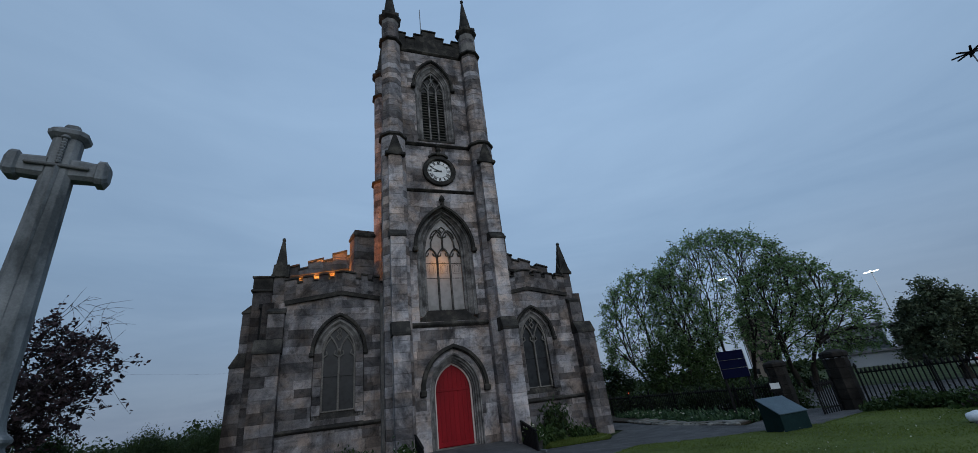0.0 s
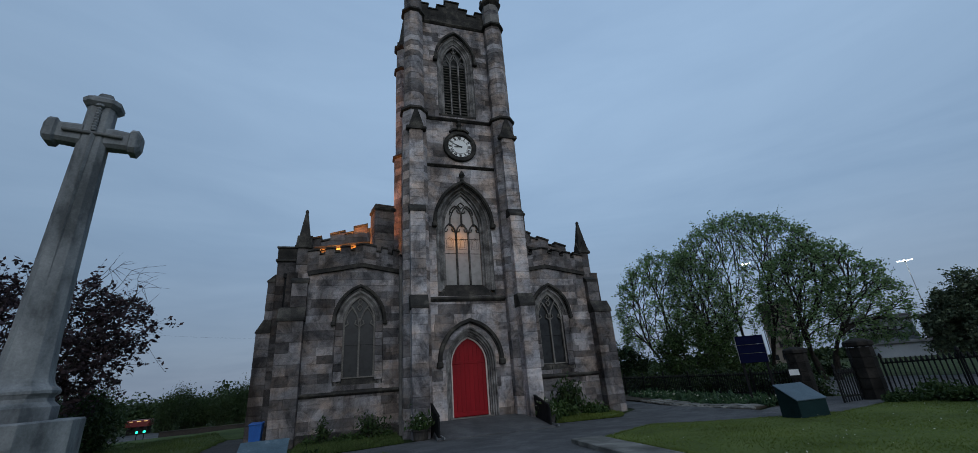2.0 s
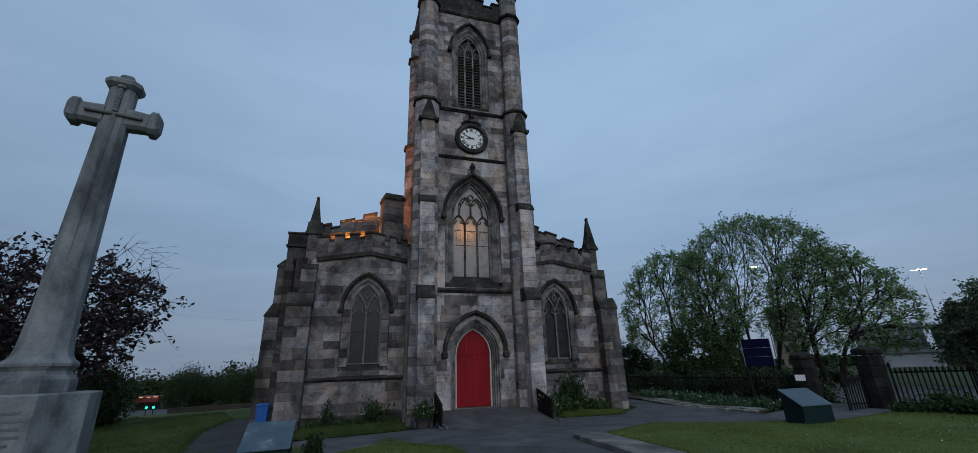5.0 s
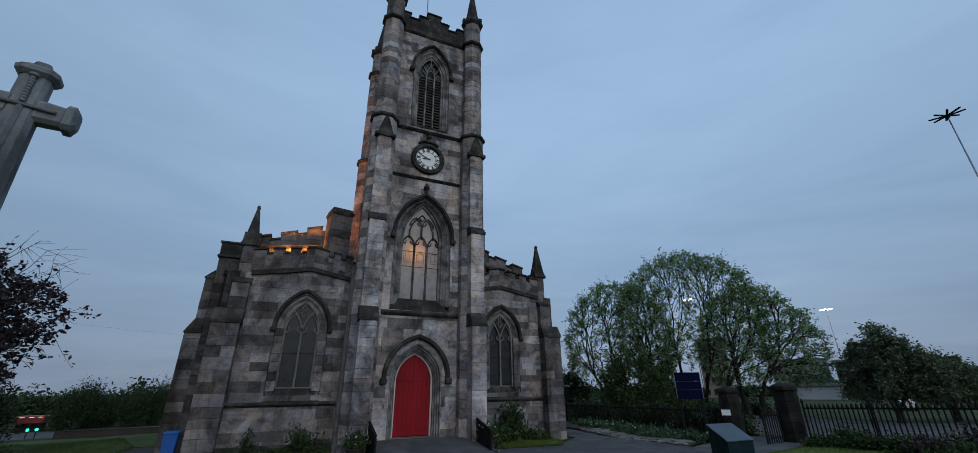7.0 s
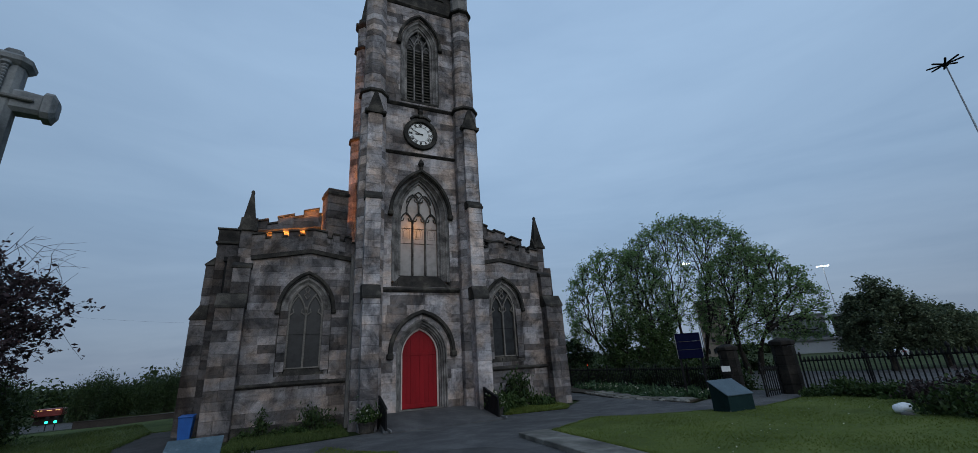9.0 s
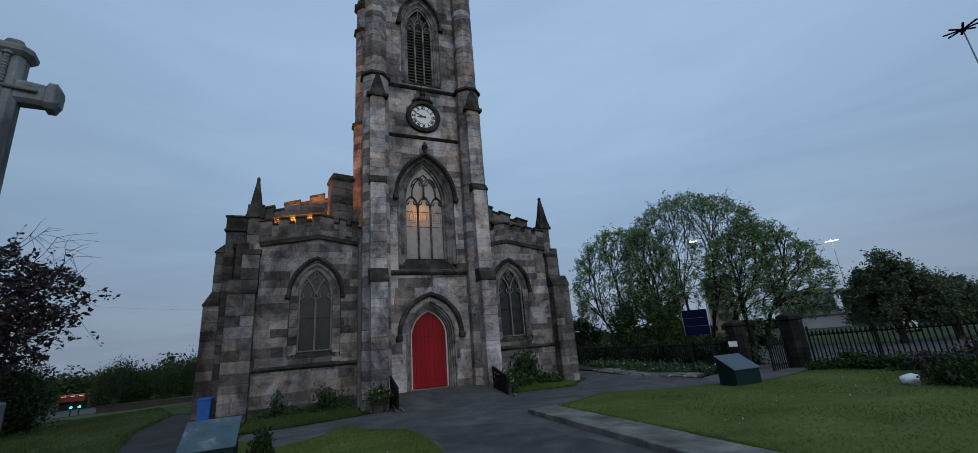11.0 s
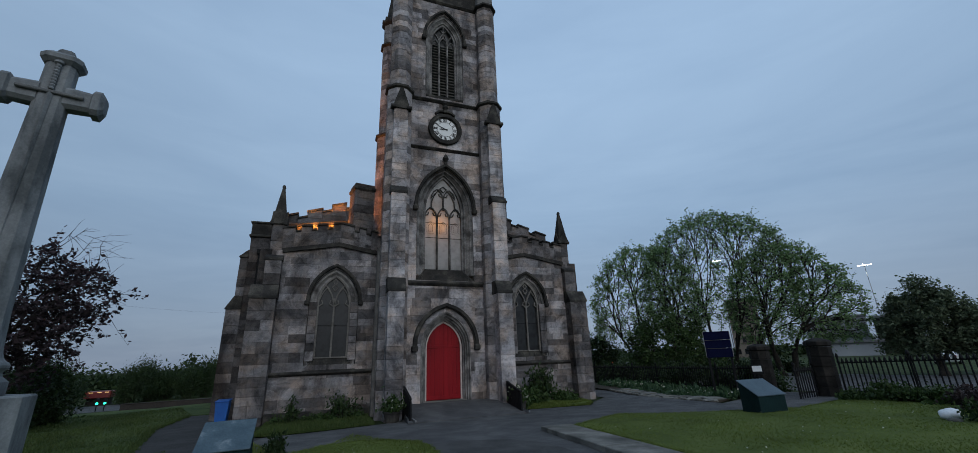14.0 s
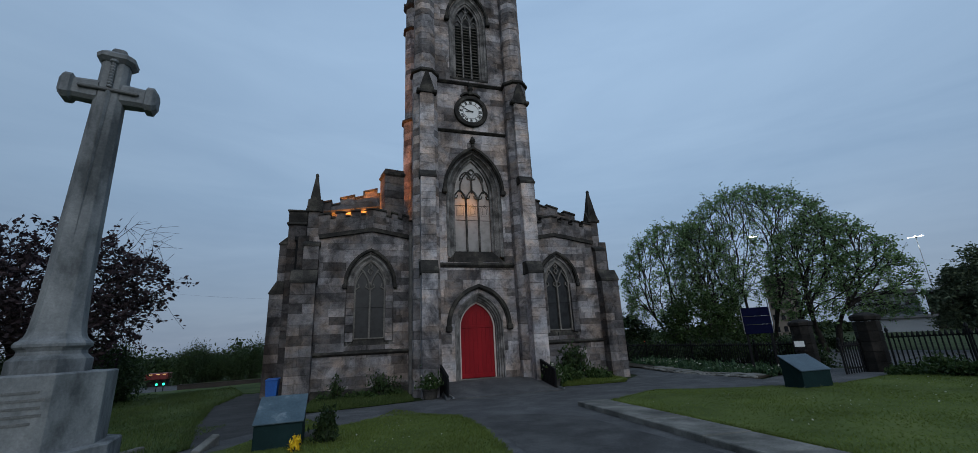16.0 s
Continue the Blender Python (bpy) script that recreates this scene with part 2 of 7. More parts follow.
EARTH = surface("rough_ground", [(0.3, (0.018, 0.028, 0.009)), (0.5, (0.03, 0.042, 0.014)), (0.7, (0.046, 0.052, 0.02))], 0.3, 0.95, 0, 10, 0.6, fleck=0.4, spec=0.1)
SOIL = surface("planting_soil", [(0.3, (0.025, 0.02, 0.014)), (0.7, (0.06, 0.048, 0.034))], 3, 0.95, 0, 25, 0.8)
GREEN_METAL = surface("dark_green_metal", [(0.3, (0.006, 0.018, 0.019)), (0.7, (0.011, 0.03, 0.031))], 2, 0.6, 0.0, 50, 0.1, spec=0.1)
SCUFFED = surface("scuffed_metal_lid", [(0.35, (0.045, 0.075, 0.095)), (0.56, (0.066, 0.102, 0.125)), (0.7, (0.22, 0.26, 0.28))], 2.4, 0.5, 0.0, 30, 0.15, fleck=0.2, spec=0.25)
LID_METAL = surface("dull_metal_lid", [(0.35, (0.042, 0.07, 0.09)), (0.7, (0.068, 0.104, 0.13))], 2.4, 0.5, 0.0, 30, 0.15, fleck=0.2, spec=0.35)
BLUE_BIN = surface("blue_plastic", [(0.3, (0.012, 0.085, 0.32)), (0.7, (0.02, 0.12, 0.42))], 3, 0.45, 0, 40, 0.05)
NAVY = surface("navy_sign_panel", [(0.3, (0.004, 0.005, 0.022)), (0.7, (0.006, 0.008, 0.034))], 2, 0.85, 0, 40, 0.05, spec=0.05)
PAPER = surface("white_sheet", [(0.3, (0.72, 0.72, 0.72)), (0.7, (0.82, 0.82, 0.82))], 3, 0.6, 0, 40, 0.05, fleck=0.05)
PLASTIC_WHITE = surface("white_plastic", [(0.3, (0.7, 0.72, 0.74)), (0.7, (0.82, 0.83, 0.84))], 5, 0.4, 0, 20, 0.4, fleck=0.08)
BRICK_DARK = surface("dark_gate_stone", [(0.3, (0.01, 0.009, 0.008)), (0.5, (0.02, 0.018, 0.016)), (0.7, (0.04, 0.035, 0.03))], 2.2, 0.9, 0, 24, 0.5, 0.2)
BARK = surface("dark_bark", [(0.3, (0.022, 0.019, 0.016)), (0.7, (0.055, 0.048, 0.04))], 5, 0.95, 0, 30, 0.6)
LEAD = surface("lead_roof", [(0.3, (0.1, 0.1, 0.105)), (0.7, (0.17, 0.17, 0.175))], 1.0, 0.6, 0, 20, 0.2)
GALV = surface("galvanised_steel", [(0.3, (0.2, 0.21, 0.22)), (0.7, (0.3, 0.31, 0.32))], 2, 0.45, 0.6, 40, 0.1)
CREAM = surface("cream_render", [(0.3, (0.17, 0.14, 0.115)), (0.7, (0.23, 0.2, 0.165))], 0.2, 0.85, 0, 6, 0.1, fleck=0.08)
PALE_CLAD = surface("pale_cladding", [(0.3, (0.24, 0.255, 0.27)), (0.7, (0.32, 0.335, 0.35))], 0.2, 0.6, 0, 6, 0.1, fleck=0.06)
BROWN_BRICK = surface("brown_brick_far", [(0.3, (0.03, 0.026, 0.023)), (0.7, (0.055, 0.046, 0.04))], 0.5, 0.9, 0, 8, 0.2, fleck=0.2)
RED_FAR = surface("red_fascia", [(0.3, (0.17, 0.018, 0.016)), (0.7, (0.23, 0.028, 0.024))], 1, 0.5, 0, 10, 0.05)
CAR_DARK = surface("dark_car_paint", [(0.3, (0.012, 0.014, 0.02)), (0.7, (0.02, 0.022, 0.03))], 1, 0.5, 0, 40, 0.0)
CAR_WHITE = surface("white_car_paint", [(0.3, (0.6, 0.62, 0.63)), (0.7, (0.7, 0.7, 0.7))], 1, 0.25, 0, 40, 0.0, fleck=0.03)
CAR_RED = surface("red_car_paint", [(0.3, (0.3, 0.02, 0.02)), (0.7, (0.36, 0.03, 0.03))], 1, 0.25, 0, 40, 0.0, fleck=0.03)
RUBBER = surface("black_rubber", [(0.3, (0.012, 0.012, 0.012)), (0.7, (0.02, 0.02, 0.02))], 5, 0.8, 0, 40, 0.1)


def leaf_material(name, cols, translucent=0.25):
    m, nt, b = shader(name)
    rnd = nt.nodes.new("ShaderNodeNewGeometry").outputs["Random Per Island"]
    col = ramped(nt, rnd, cols)
    big = noise_at(nt, 0.5, 3.0)
    col = mixed(nt, 1.0, col, ramped(nt, big, [(0.3, (0.75, 0.75, 0.75)), (0.7, (1.2, 1.2, 1.15))]), "MULTIPLY")
    nt.links.new(col, b.inputs["Base Color"])
    b.inputs["Roughness"].default_value = 0.6
    b.inputs["Specular IOR Level"].default_value = 0.25
    tr = node(nt, "ShaderNodeBsdfTranslucent")
    nt.links.new(col, tr.inputs["Color"])
    mx = node(nt, "ShaderNodeMixShader", Fac=translucent)
    nt.links.new(b.outputs[0], mx.inputs[1])
    nt.links.new(tr.outputs[0], mx.inputs[2])
    nt.links.new(mx.outputs[0], nt.nodes["Material Output"].inputs["Surface"])
    return m


LEAF_FRESH = leaf_material("fresh_lime_leaf", [(0.0, (0.09, 0.16, 0.06)), (0.5, (0.152, 0.25, 0.098)), (1.0, (0.24, 0.35, 0.15))], 0.4)
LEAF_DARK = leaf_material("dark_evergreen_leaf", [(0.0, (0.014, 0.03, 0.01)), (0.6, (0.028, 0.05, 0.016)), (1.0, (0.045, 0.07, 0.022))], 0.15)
LEAF_DEEP = leaf_material("deep_green_leaf", [(0.0, (0.055, 0.078, 0.046)), (0.6, (0.1, 0.13, 0.075)), (1.0, (0.16, 0.195, 0.11))], 0.25)
LEAF_COPPER = leaf_material("copper_leaf", [(0.0, (0.024, 0.018, 0.022)), (0.6, (0.046, 0.031, 0.037)), (1.0, (0.08, 0.055, 0.06))], 0.25)
LEAF_MID = leaf_material("garden_leaf", [(0.0, (0.022, 0.045, 0.012)), (0.6, (0.04, 0.075, 0.02)), (1.0, (0.075, 0.115, 0.036))], 0.25)
LEAF_PURPLE = leaf_material("purple_shrub_leaf", [(0.0, (0.024, 0.018, 0.018)), (1.0, (0.055, 0.038, 0.038))], 0.2)
GRASS_BLADE = leaf_material("grass_blade", [(0.0, (0.122, 0.158, 0.036)), (0.6, (0.145, 0.187, 0.044)), (1.0, (0.172, 0.213, 0.056))], 0.5)
# blades for the darkened lawn, tree shade in their colour too
GRASS_SHADED = leaf_material("rough_shaded_grass_blade", [(0.0, (0.04, 0.065, 0.016)), (0.6, (0.07, 0.105, 0.028)), (1.0, (0.1, 0.122, 0.042))], 0.25)
BED_LEAF = leaf_material("bed_plant_leaf", [(0.0, (0.025, 0.055, 0.026)), (0.6, (0.045, 0.09, 0.042)), (1.0, (0.08, 0.13, 0.06))], 0.25)
PETAL_YELLOW = leaf_material("yellow_petal", [(0.0, (0.7, 0.42, 0.01)), (1.0, (0.85, 0.6, 0.03))], 0.2)
PETAL_PALE = leaf_material("pale_petal", [(0.0, (0.35, 0.36, 0.3)), (1.0, (0.6, 0.6, 0.5))], 0.2)


def glass_material(name, tint, rough=0.12, through_light=0.5, spec=0.7):
    """Leaded church glass: glossy outside, lets a share of the light behind it scatter through."""
    m, nt, b = shader(name)
    n = noise_at(nt, 3.2, 3.0)
    col = ramped(nt, n, [(0.36, tuple(c * 0.42 for c in tint)), (0.5, tuple(c * 0.8 for c in tint)), (0.66, tint)])
    nt.links.new(col, b.inputs["Base Color"])
    b.inputs["Roughness"].default_value = rough
    b.inputs["Specular IOR Level"].default_value = spec
    bumped(nt, b, noise_at(nt, 7.0, 2.0), 0.12, 0.02)
    tr = node(nt, "ShaderNodeBsdfTranslucent")
    tr.inputs["Color"].default_value = (0.75, 0.72, 0.66, 1)
    mx = node(nt, "ShaderNodeMixShader", Fac=through_light)
    nt.links.new(b.outputs[0], mx.inputs[1])
    nt.links.new(tr.outputs[0], mx.inputs[2])
    nt.links.new(mx.outputs[0], nt.nodes["Material Output"].inputs["Surface"])
    return m


GLASS_TOWER = glass_material("west_window_glass", (0.36, 0.355, 0.36), 0.2, 0.45)
GLASS_AISLE = glass_material("aisle_window_glass", (0.028, 0.029, 0.031), 0.3, 0.02, 0.3)
GLASS_CAR = glass_material("car_glass", (0.02, 0.022, 0.025), 0.05, 0.0)


def lamp_material(name, colour, strength):
    m, nt, b = shader(name)
    b.inputs["Base Color"].default_value = (*colour, 1)
    b.inputs["Emission Color"].default_value = (*colour, 1)
    b.inputs["Emission Strength"].default_value = strength
    return m


LAMP_WHITE = lamp_material("mast_lamp_glow", (1.0, 0.95, 0.78), 18)
LAMP_GREEN = lamp_material("green_signal_glow", (0.03, 1.0, 0.5), 2.2)
LAMP_RED = lamp_material("red_light_glow", (1.0, 0.06, 0.03), 4)
LAMP_WARM = lamp_material("warm_light_glow", (1.0, 0.6, 0.2), 0.7)


# ---- building helpers ----
def thing(name, at=(0, 0, 0), label="", category="", group="", kind="", turn=0):
    ob = new(name)
    ob.matrix_world = pose(*at, 0, 0, turn)
    return tagged(ob, label, category, group, kind)


def link_mesh(name, bm, material, smooth=False):
    bmesh.ops.recalc_face_normals(bm, faces=bm.faces)
    me = bpy.data.meshes.new(name)
    bm.to_mesh(me)
    bm.free()
    me.materials.append(material)
    if smooth:
        for p in me.polygons:
            p.use_smooth = True
    return me


def part(name, bm, material, parent, label="", kind="", smooth=False):
    ob = new(name, link_mesh(name, bm, material, smooth))
    ob.parent = parent
    return tagged(ob, label, "", "", kind)


def raw(name, verts, faces, material, parent=None, kind="", smooth=False):
    me = bpy.data.meshes.new(name)
    me.from_pydata(verts, [], faces)
    me.materials.append(material)
    if smooth:
        for p in me.polygons:
            p.use_smooth = True
    ob = new(name, me)
    ob.parent = parent
    return tagged(ob, "", "", "", kind)


def box(bm, x0, x1, y0, y1, z0, z1, bevel=0.0):
    vs = [bm.verts.new(p) for p in ((x0, y0, z0), (x1, y0, z0), (x1, y1, z0), (x0, y1, z0), (x0, y0, z1), (x1, y0, z1), (x1, y1, z1), (x0, y1, z1))]
    fs = [bm.faces.new([vs[i] for i in f]) for f in ((0, 3, 2, 1), (4, 5, 6, 7), (0, 1, 5, 4), (1, 2, 6, 5), (2, 3, 7, 6), (3, 0, 4, 7))]
    if bevel:
        edges = list({ed for f in fs for ed in f.edges})
        bmesh.ops.bevel(bm, geom=edges, offset=bevel, segments=1, affect="EDGES")
    return bm


def slab_of(bm, poly, y0, y1):
    """A plate whose outline lies in x and z, from y0 to y1."""
    a = [bm.verts.new((x, y0, z)) for x, z in poly]
    b = [bm.verts.new((x, y1, z)) for x, z in poly]
    n = len(poly)
    bm.faces.new(a)
    bm.faces.new(b[::-1])
    for i in range(n):
        bm.faces.new((a[i], a[(i + 1) % n], b[(i + 1) % n], b[i]))
    return bm


def pillar(bm, rings, n=8, cx=0.0, cy=0.0, turn=22.5):
    """A turned or faceted shaft: rings of (apothem, z)."""
    k = 1 / math.cos(math.pi / n)
    loops = []
    for r, z in rings:
        loops.append([bm.verts.new((cx + r * k * math.cos(radians(turn) + i * 2 * math.pi / n), cy + r * k * math.sin(radians(turn) + i * 2 * math.pi / n), z)) for i in range(n)])
    for a, b in zip(loops, loops[1:]):
        for i in range(n):
            bm.faces.new((a[i], a[(i + 1) % n], b[(i + 1) % n], b[i]))
    bm.faces.new(loops[0][::-1])
    bm.faces.new(loops[-1])
    return bm


def arch(cx, hw, zs, rise, n=8):
    """Points of a pointed arch, from the left springing over the apex to the right."""
    big = (hw * hw + rise * rise) / (2 * hw)
    left = []
    for i in range(n + 1):
        h = rise * math.sin(math.pi / 2 * i / n) if big <= hw * 1.01 else rise * i / n
        left.append((cx - (math.sqrt(max(big * big - h * h, 0)) - (big - hw)), zs + h))
    left[-1] = (cx, zs + rise)
    return left + [(2 * cx - x, z) for x, z in left[-2::-1]]


def half_width(z, hw, zb, zs, rise):
    if z < zb or z > zs + rise:
        return 0.0
    if z <= zs:
        return hw
    big = (hw * hw + rise * rise) / (2 * hw)
    return max(0.0, math.sqrt(max(big * big - (z - zs) ** 2, 0)) - (big - hw))


def sweep(bm, path, w, y0, y1, inward=0.5):
    """A rib along a path in x and z: w wide in the plane of the wall, from y0 to y1."""
    pts = [Vector((x, z)) for x, z in path]
    rows = []
    for i, p in enumerate(pts):
        d = (pts[min(i + 1, len(pts) - 1)] - pts[max(i - 1, 0)]).normalized()
        nrm = Vector((-d.y, d.x))
        a, b = p + nrm * w * (1 - inward), p - nrm * w * inward
        rows.append([bm.verts.new(v) for v in ((a.x, y0, a.y), (b.x, y0, b.y), (b.x, y1, b.y), (a.x, y1, a.y))])
    for r, s in zip(rows, rows[1:]):
        for i in range(4):
            bm.faces.new((r[i], r[(i + 1) % 4], s[(i + 1) % 4], s[i]))
    bm.faces.new(rows[0][::-1])
    bm.faces.new(rows[-1])
    return bm


def loft(bm, outer, inner, y0, y1):
    a = [bm.verts.new((x, y0, z)) for x, z in outer]
    b = [bm.verts.new((x, y1, z)) for x, z in inner]
    for i in range(len(a) - 1):
        bm.faces.new((a[i], a[i + 1], b[i + 1], b[i]))
    return bm


def clip_above(poly, line):
    """Keep the part of a polygon below the line z = a + b x."""
    a, b = line
    out = []
    for i, p in enumerate(poly):
        q = poly[(i + 1) % len(poly)]
        dp, dq = p[1] - a - b * p[0], q[1] - a - b * q[0]
        if dp <= 0:
            out.append(p)
        if dp * dq < 0:
            s = dp / (dp - dq)
            out.append((p[0] + s * (q[0] - p[0]), p[1] + s * (q[1] - p[1])))
    return out


def around(x0, x1, z0, z1, op):
    """What is left of a rectangle beside and over an arched opening op = (cx, hw, zb, zs, rise)."""
    if op is None:
        return [[(x0, z0), (x1, z0), (x1, z1), (x0, z1)]]
    cx, hw, zb, zs, rise = op
    lo, hi = max(z0, zb), min(z1, zs + rise)
    if hi <= lo or x1 <= cx - hw or x0 >= cx + hw:
        return [[(x0, z0), (x1, z0), (x1, z1), (x0, z1)]]
    n = 1 if hi <= zs else 3
    zz = [lo + (hi - lo) * i / n for i in range(n + 1)]
    if z0 < zb:
        zz = [z0, zb - 1e-4] + zz
    if z1 > zs + rise:
        zz = zz + [z1]
    out = []
    for side in (-1, 1):
        edge = []
        for z in zz:
            w = half_width(z, hw, zb, zs, rise)
            x = cx + side * w
            edge.append((min(max(x, x0), x1), z))
        base = x0 if side < 0 else x1
        if all(abs(x - base) < 0.03 for x, _ in edge):
            continue
        poly = [(base, zz[0])] + edge + [(base, zz[-1])]
        if side > 0:
            poly = poly[::-1]
        clean = []
        for p in poly:
            if not clean or math.dist(p, clean[-1]) > 0.004:
                clean.append(p)
        if math.dist(clean[0], clean[-1]) < 0.004:
            clean.pop()
        if len(clean) > 2:
            out.append(clean)
    return out


def stone_piece(poly, proud, back, arris=0.005, gap=0.002):
    """One ashlar block: front face pulled in a little, chamfered to its joint."""
    cx, cz = sum(p[0] for p in poly) / len(poly), sum(p[1] for p in poly) / len(poly)

    def shrink(p, d):
        v = Vector((cx - p[0], cz - p[1]))
        sx = min(abs(v.x), d) * (1 if v.x > 0 else -1)
        sz = min(abs(v.y), d) * (1 if v.y > 0 else -1)
        return p[0] + sx, p[1] + sz

    f = [(*shrink(p, gap + arris), -proud) for p in poly]
    m = [(*shrink(p, gap), -proud + arris) for p in poly]
    b = [(*shrink(p, gap), back) for p in poly]
    vs = [(x, y, z) for ring in (f, m, b) for x, z, y in ring]
    n = len(poly)
    fs = [tuple(range(n))]
    for k in (0, 1):
        for i in range(n):
            j = (i + 1) % n
            fs.append((k * n + i, (k + 1) * n + i, (k + 1) * n + j, k * n + j))
    return vs, fs


def courses(x0, x1, z0, z1, rng, low=0.3, high=0.46, openings=(), lines=(), wide=(0.45, 1.15)):
    """Blocks of a coursed wall as polygons in x and z."""
    out, z = [], z0
    while z < z1 - 0.05:
        h = min(rng.uniform(low, high), z1 - z)
        if z1 - z - h < 0.12:
            h = z1 - z
        x = x0
        first = rng.uniform(0.3, wide[1])
        while x < x1 - 0.02:
            w = first if x == x0 else rng.uniform(*wide)
            if x1 - x - w < 0.25:
                w = x1 - x
            polys = [[(x, z), (x + w, z), (x + w, z + h), (x, z + h)]]
            op = next((o for o in openings if z + h > o[2] and z < o[3] + o[4] and x + w > o[0] - o[1] and x < o[0] + o[1]), None)
            polys = around(x, x + w, z, z + h, op)
            for line in lines:
                polys = [clip_above(p, line) for p in polys]
            for p in polys:
                if len(p) > 2:
                    area = abs(sum(p[i][0] * p[(i + 1) % len(p)][1] - p[(i + 1) % len(p)][0] * p[i][1] for i in range(len(p)))) / 2
                    if area > 0.012:
                        out.append(p)
            x += w
        z += h
    return out


def lay_wall(parent, blocks, y, rng, single_below, joined_name="upper_stonework", single=None, joined=None):
    """Blocks below a height become stones of their own; the rest one joined part."""
    jv, jf, n = [], [], 0
    for poly in blocks:
        vs, fs = stone_piece(poly, rng.uniform(0.0, 0.014), 0.06)
        vs = [(a, b + y, c) for a, b, c in vs]
        if max(p[1] for p in poly) < single_below:
            raw("stone", vs, fs, single or STONE, parent)
            n += 1
        else:
            k = len(jv)
            jv += vs
            jf += [tuple(i + k for i in f) for f in fs]
    if jv:
        raw(joined_name, jv, jf, joined or STONE_ISLAND, parent, "stuff")
    return n


def backing(bm, x0, x1, z0, z1, y0, y1, op, lines=()):
    """The wall's core with the opening through it."""
    zz = [z0, z1]
    if op:
        cx, hw, zb, zs, rise = op
        zz = sorted({z0, z1, zb, zs, *(zs + rise * i / 6 for i in range(7))})
        zz = [z for z in zz if z0 <= z <= z1]
    for a, b in zip(zz, zz[1:]):
        for poly in around(x0, x1, a, b, op):
            for line in lines:
                poly = clip_above(poly, line)
            if len(poly) > 2:
                slab_of(bm, poly, y0, y1)
    return bm


def joined_boxes(name, boxes, material, parent, bevel=0.0, kind=""):
    bm = bmesh.new()
    for b in boxes:
        box(bm, *b, bevel=bevel)
    return part(name, bm, material, parent, kind=kind)


# ---- ground ----
def ease(t):
    t = min(max(t, 0.0), 1.0)
    return t * t * (3 - 2 * t)


def ground_z(x, y):
    """Falls gently towards the church, dips under the mown lawn, and falls again to the road beyond the wide lawn."""
    s = (x + 5.1) * math.sin(radians(-20)) + (y + 19.4) * math.cos(radians(20))
    dip = 0.007 * min(max(0.0, x - 1.0), 9.0) - 0.018 * min(max(0.0, x - 10.0), 3.5)
    return -0.45 - dip + 0.03 * min(max(0.0, -1.0 - y), 18.4) - 2.6 * ease((s - 35) / 13) * ease((-8.5 - x) / 3)


def sheet(name, outline, lift, material, depth=0.0, label="", kind="structure", fine=False):
    """A level sheet that follows the slope; depth gives it a cut edge."""
    bm = bmesh.new()
    f = bm.faces.new([bm.verts.new((x, y, 0)) for x, y in outline])
    cuts = [((0, -1.0, 0), (0, 1, 0)), ((0, -19.4, 0), (0, 1, 0)), ((1, 0, 0), (1, 0, 0)), ((10, 0, 0), (1, 0, 0)), ((13.5, 0, 0), (1, 0, 0))]
    if fine:
        cuts += [((0, y, 0), (0, 1, 0)) for y in range(-2, 40, 2)] + [((x, 0, 0), (1, 0, 0)) for x in (-80, -60, -48, -40, -34, -30, -26, -23, -20, -18, -16, -14, -12.5, -11.5, -11, -10.5, -10, -9.5, -9, -8.5)]
    for co, no in cuts:
        bmesh.ops.bisect_plane(bm, geom=bm.verts[:] + bm.edges[:] + bm.faces[:], plane_co=co, plane_no=no)
    bmesh.ops.triangulate(bm, faces=bm.faces[:])
    for v in bm.verts:
        v.co.z = ground_z(v.co.x, v.co.y) + lift
    bmesh.ops.recalc_face_normals(bm, faces=bm.faces[:])
    if sum(f.normal.z for f in bm.faces) < 0:
        bmesh.ops.reverse_faces(bm, faces=bm.faces[:])
    if depth:
        top = bm.faces[:]
        ext = bmesh.ops.extrude_face_region(bm, geom=top)
        for g in ext["geom"]:
            if isinstance(g, bmesh.types.BMVert):
                g.co.z += depth
    ob = new(name, link_mesh(name, bm, material))
    return tagged(ob, label, "", "", kind)


sheet("ground", [(-2500, -2500), (2500, -2500), (2500, 2500), (-2500, 2500)], -0.06, EARTH, label="rough grass and earth reaching to the horizon", fine=True)
sheet("path", [(-16, -21), (0.06, -21), (0.06, -14.1), (0.75, -8.0), (1.6, -7.7), (4.6, -6.05), (6.2, -7.3), (10.0, -8.75), (13.0, -8.2), (16.2, -8.2), (16.2, -4.0), (13.2, -4.6), (10.2, -5.6),
               (10.4, -1.9), (11.6, 3.3), (12, 16), (9.6, 16), (9.2, 1.0), (7.4, -0.6), (6.5, -1.8), (3.6, -1.6), (2.4, -1.6), (2.4, 0.2), (-2.2, 0.2), (-2.2, -1.9), (-3.2, -2.3), (-4.8, -2.75),
               (-6.9, -3.1), (-8.6, -2.0), (-9.4, 1.0), (-9.6, 7), (-11.7, 7.5), (-11.6, 1.9), (-11.1, -0.6), (-10.1, -5.0), (-9.2, -8.2), (-9.6, -9.4), (-16, -10.3)], -0.02, ASPHALT, label="worn dark asphalt churchyard path")
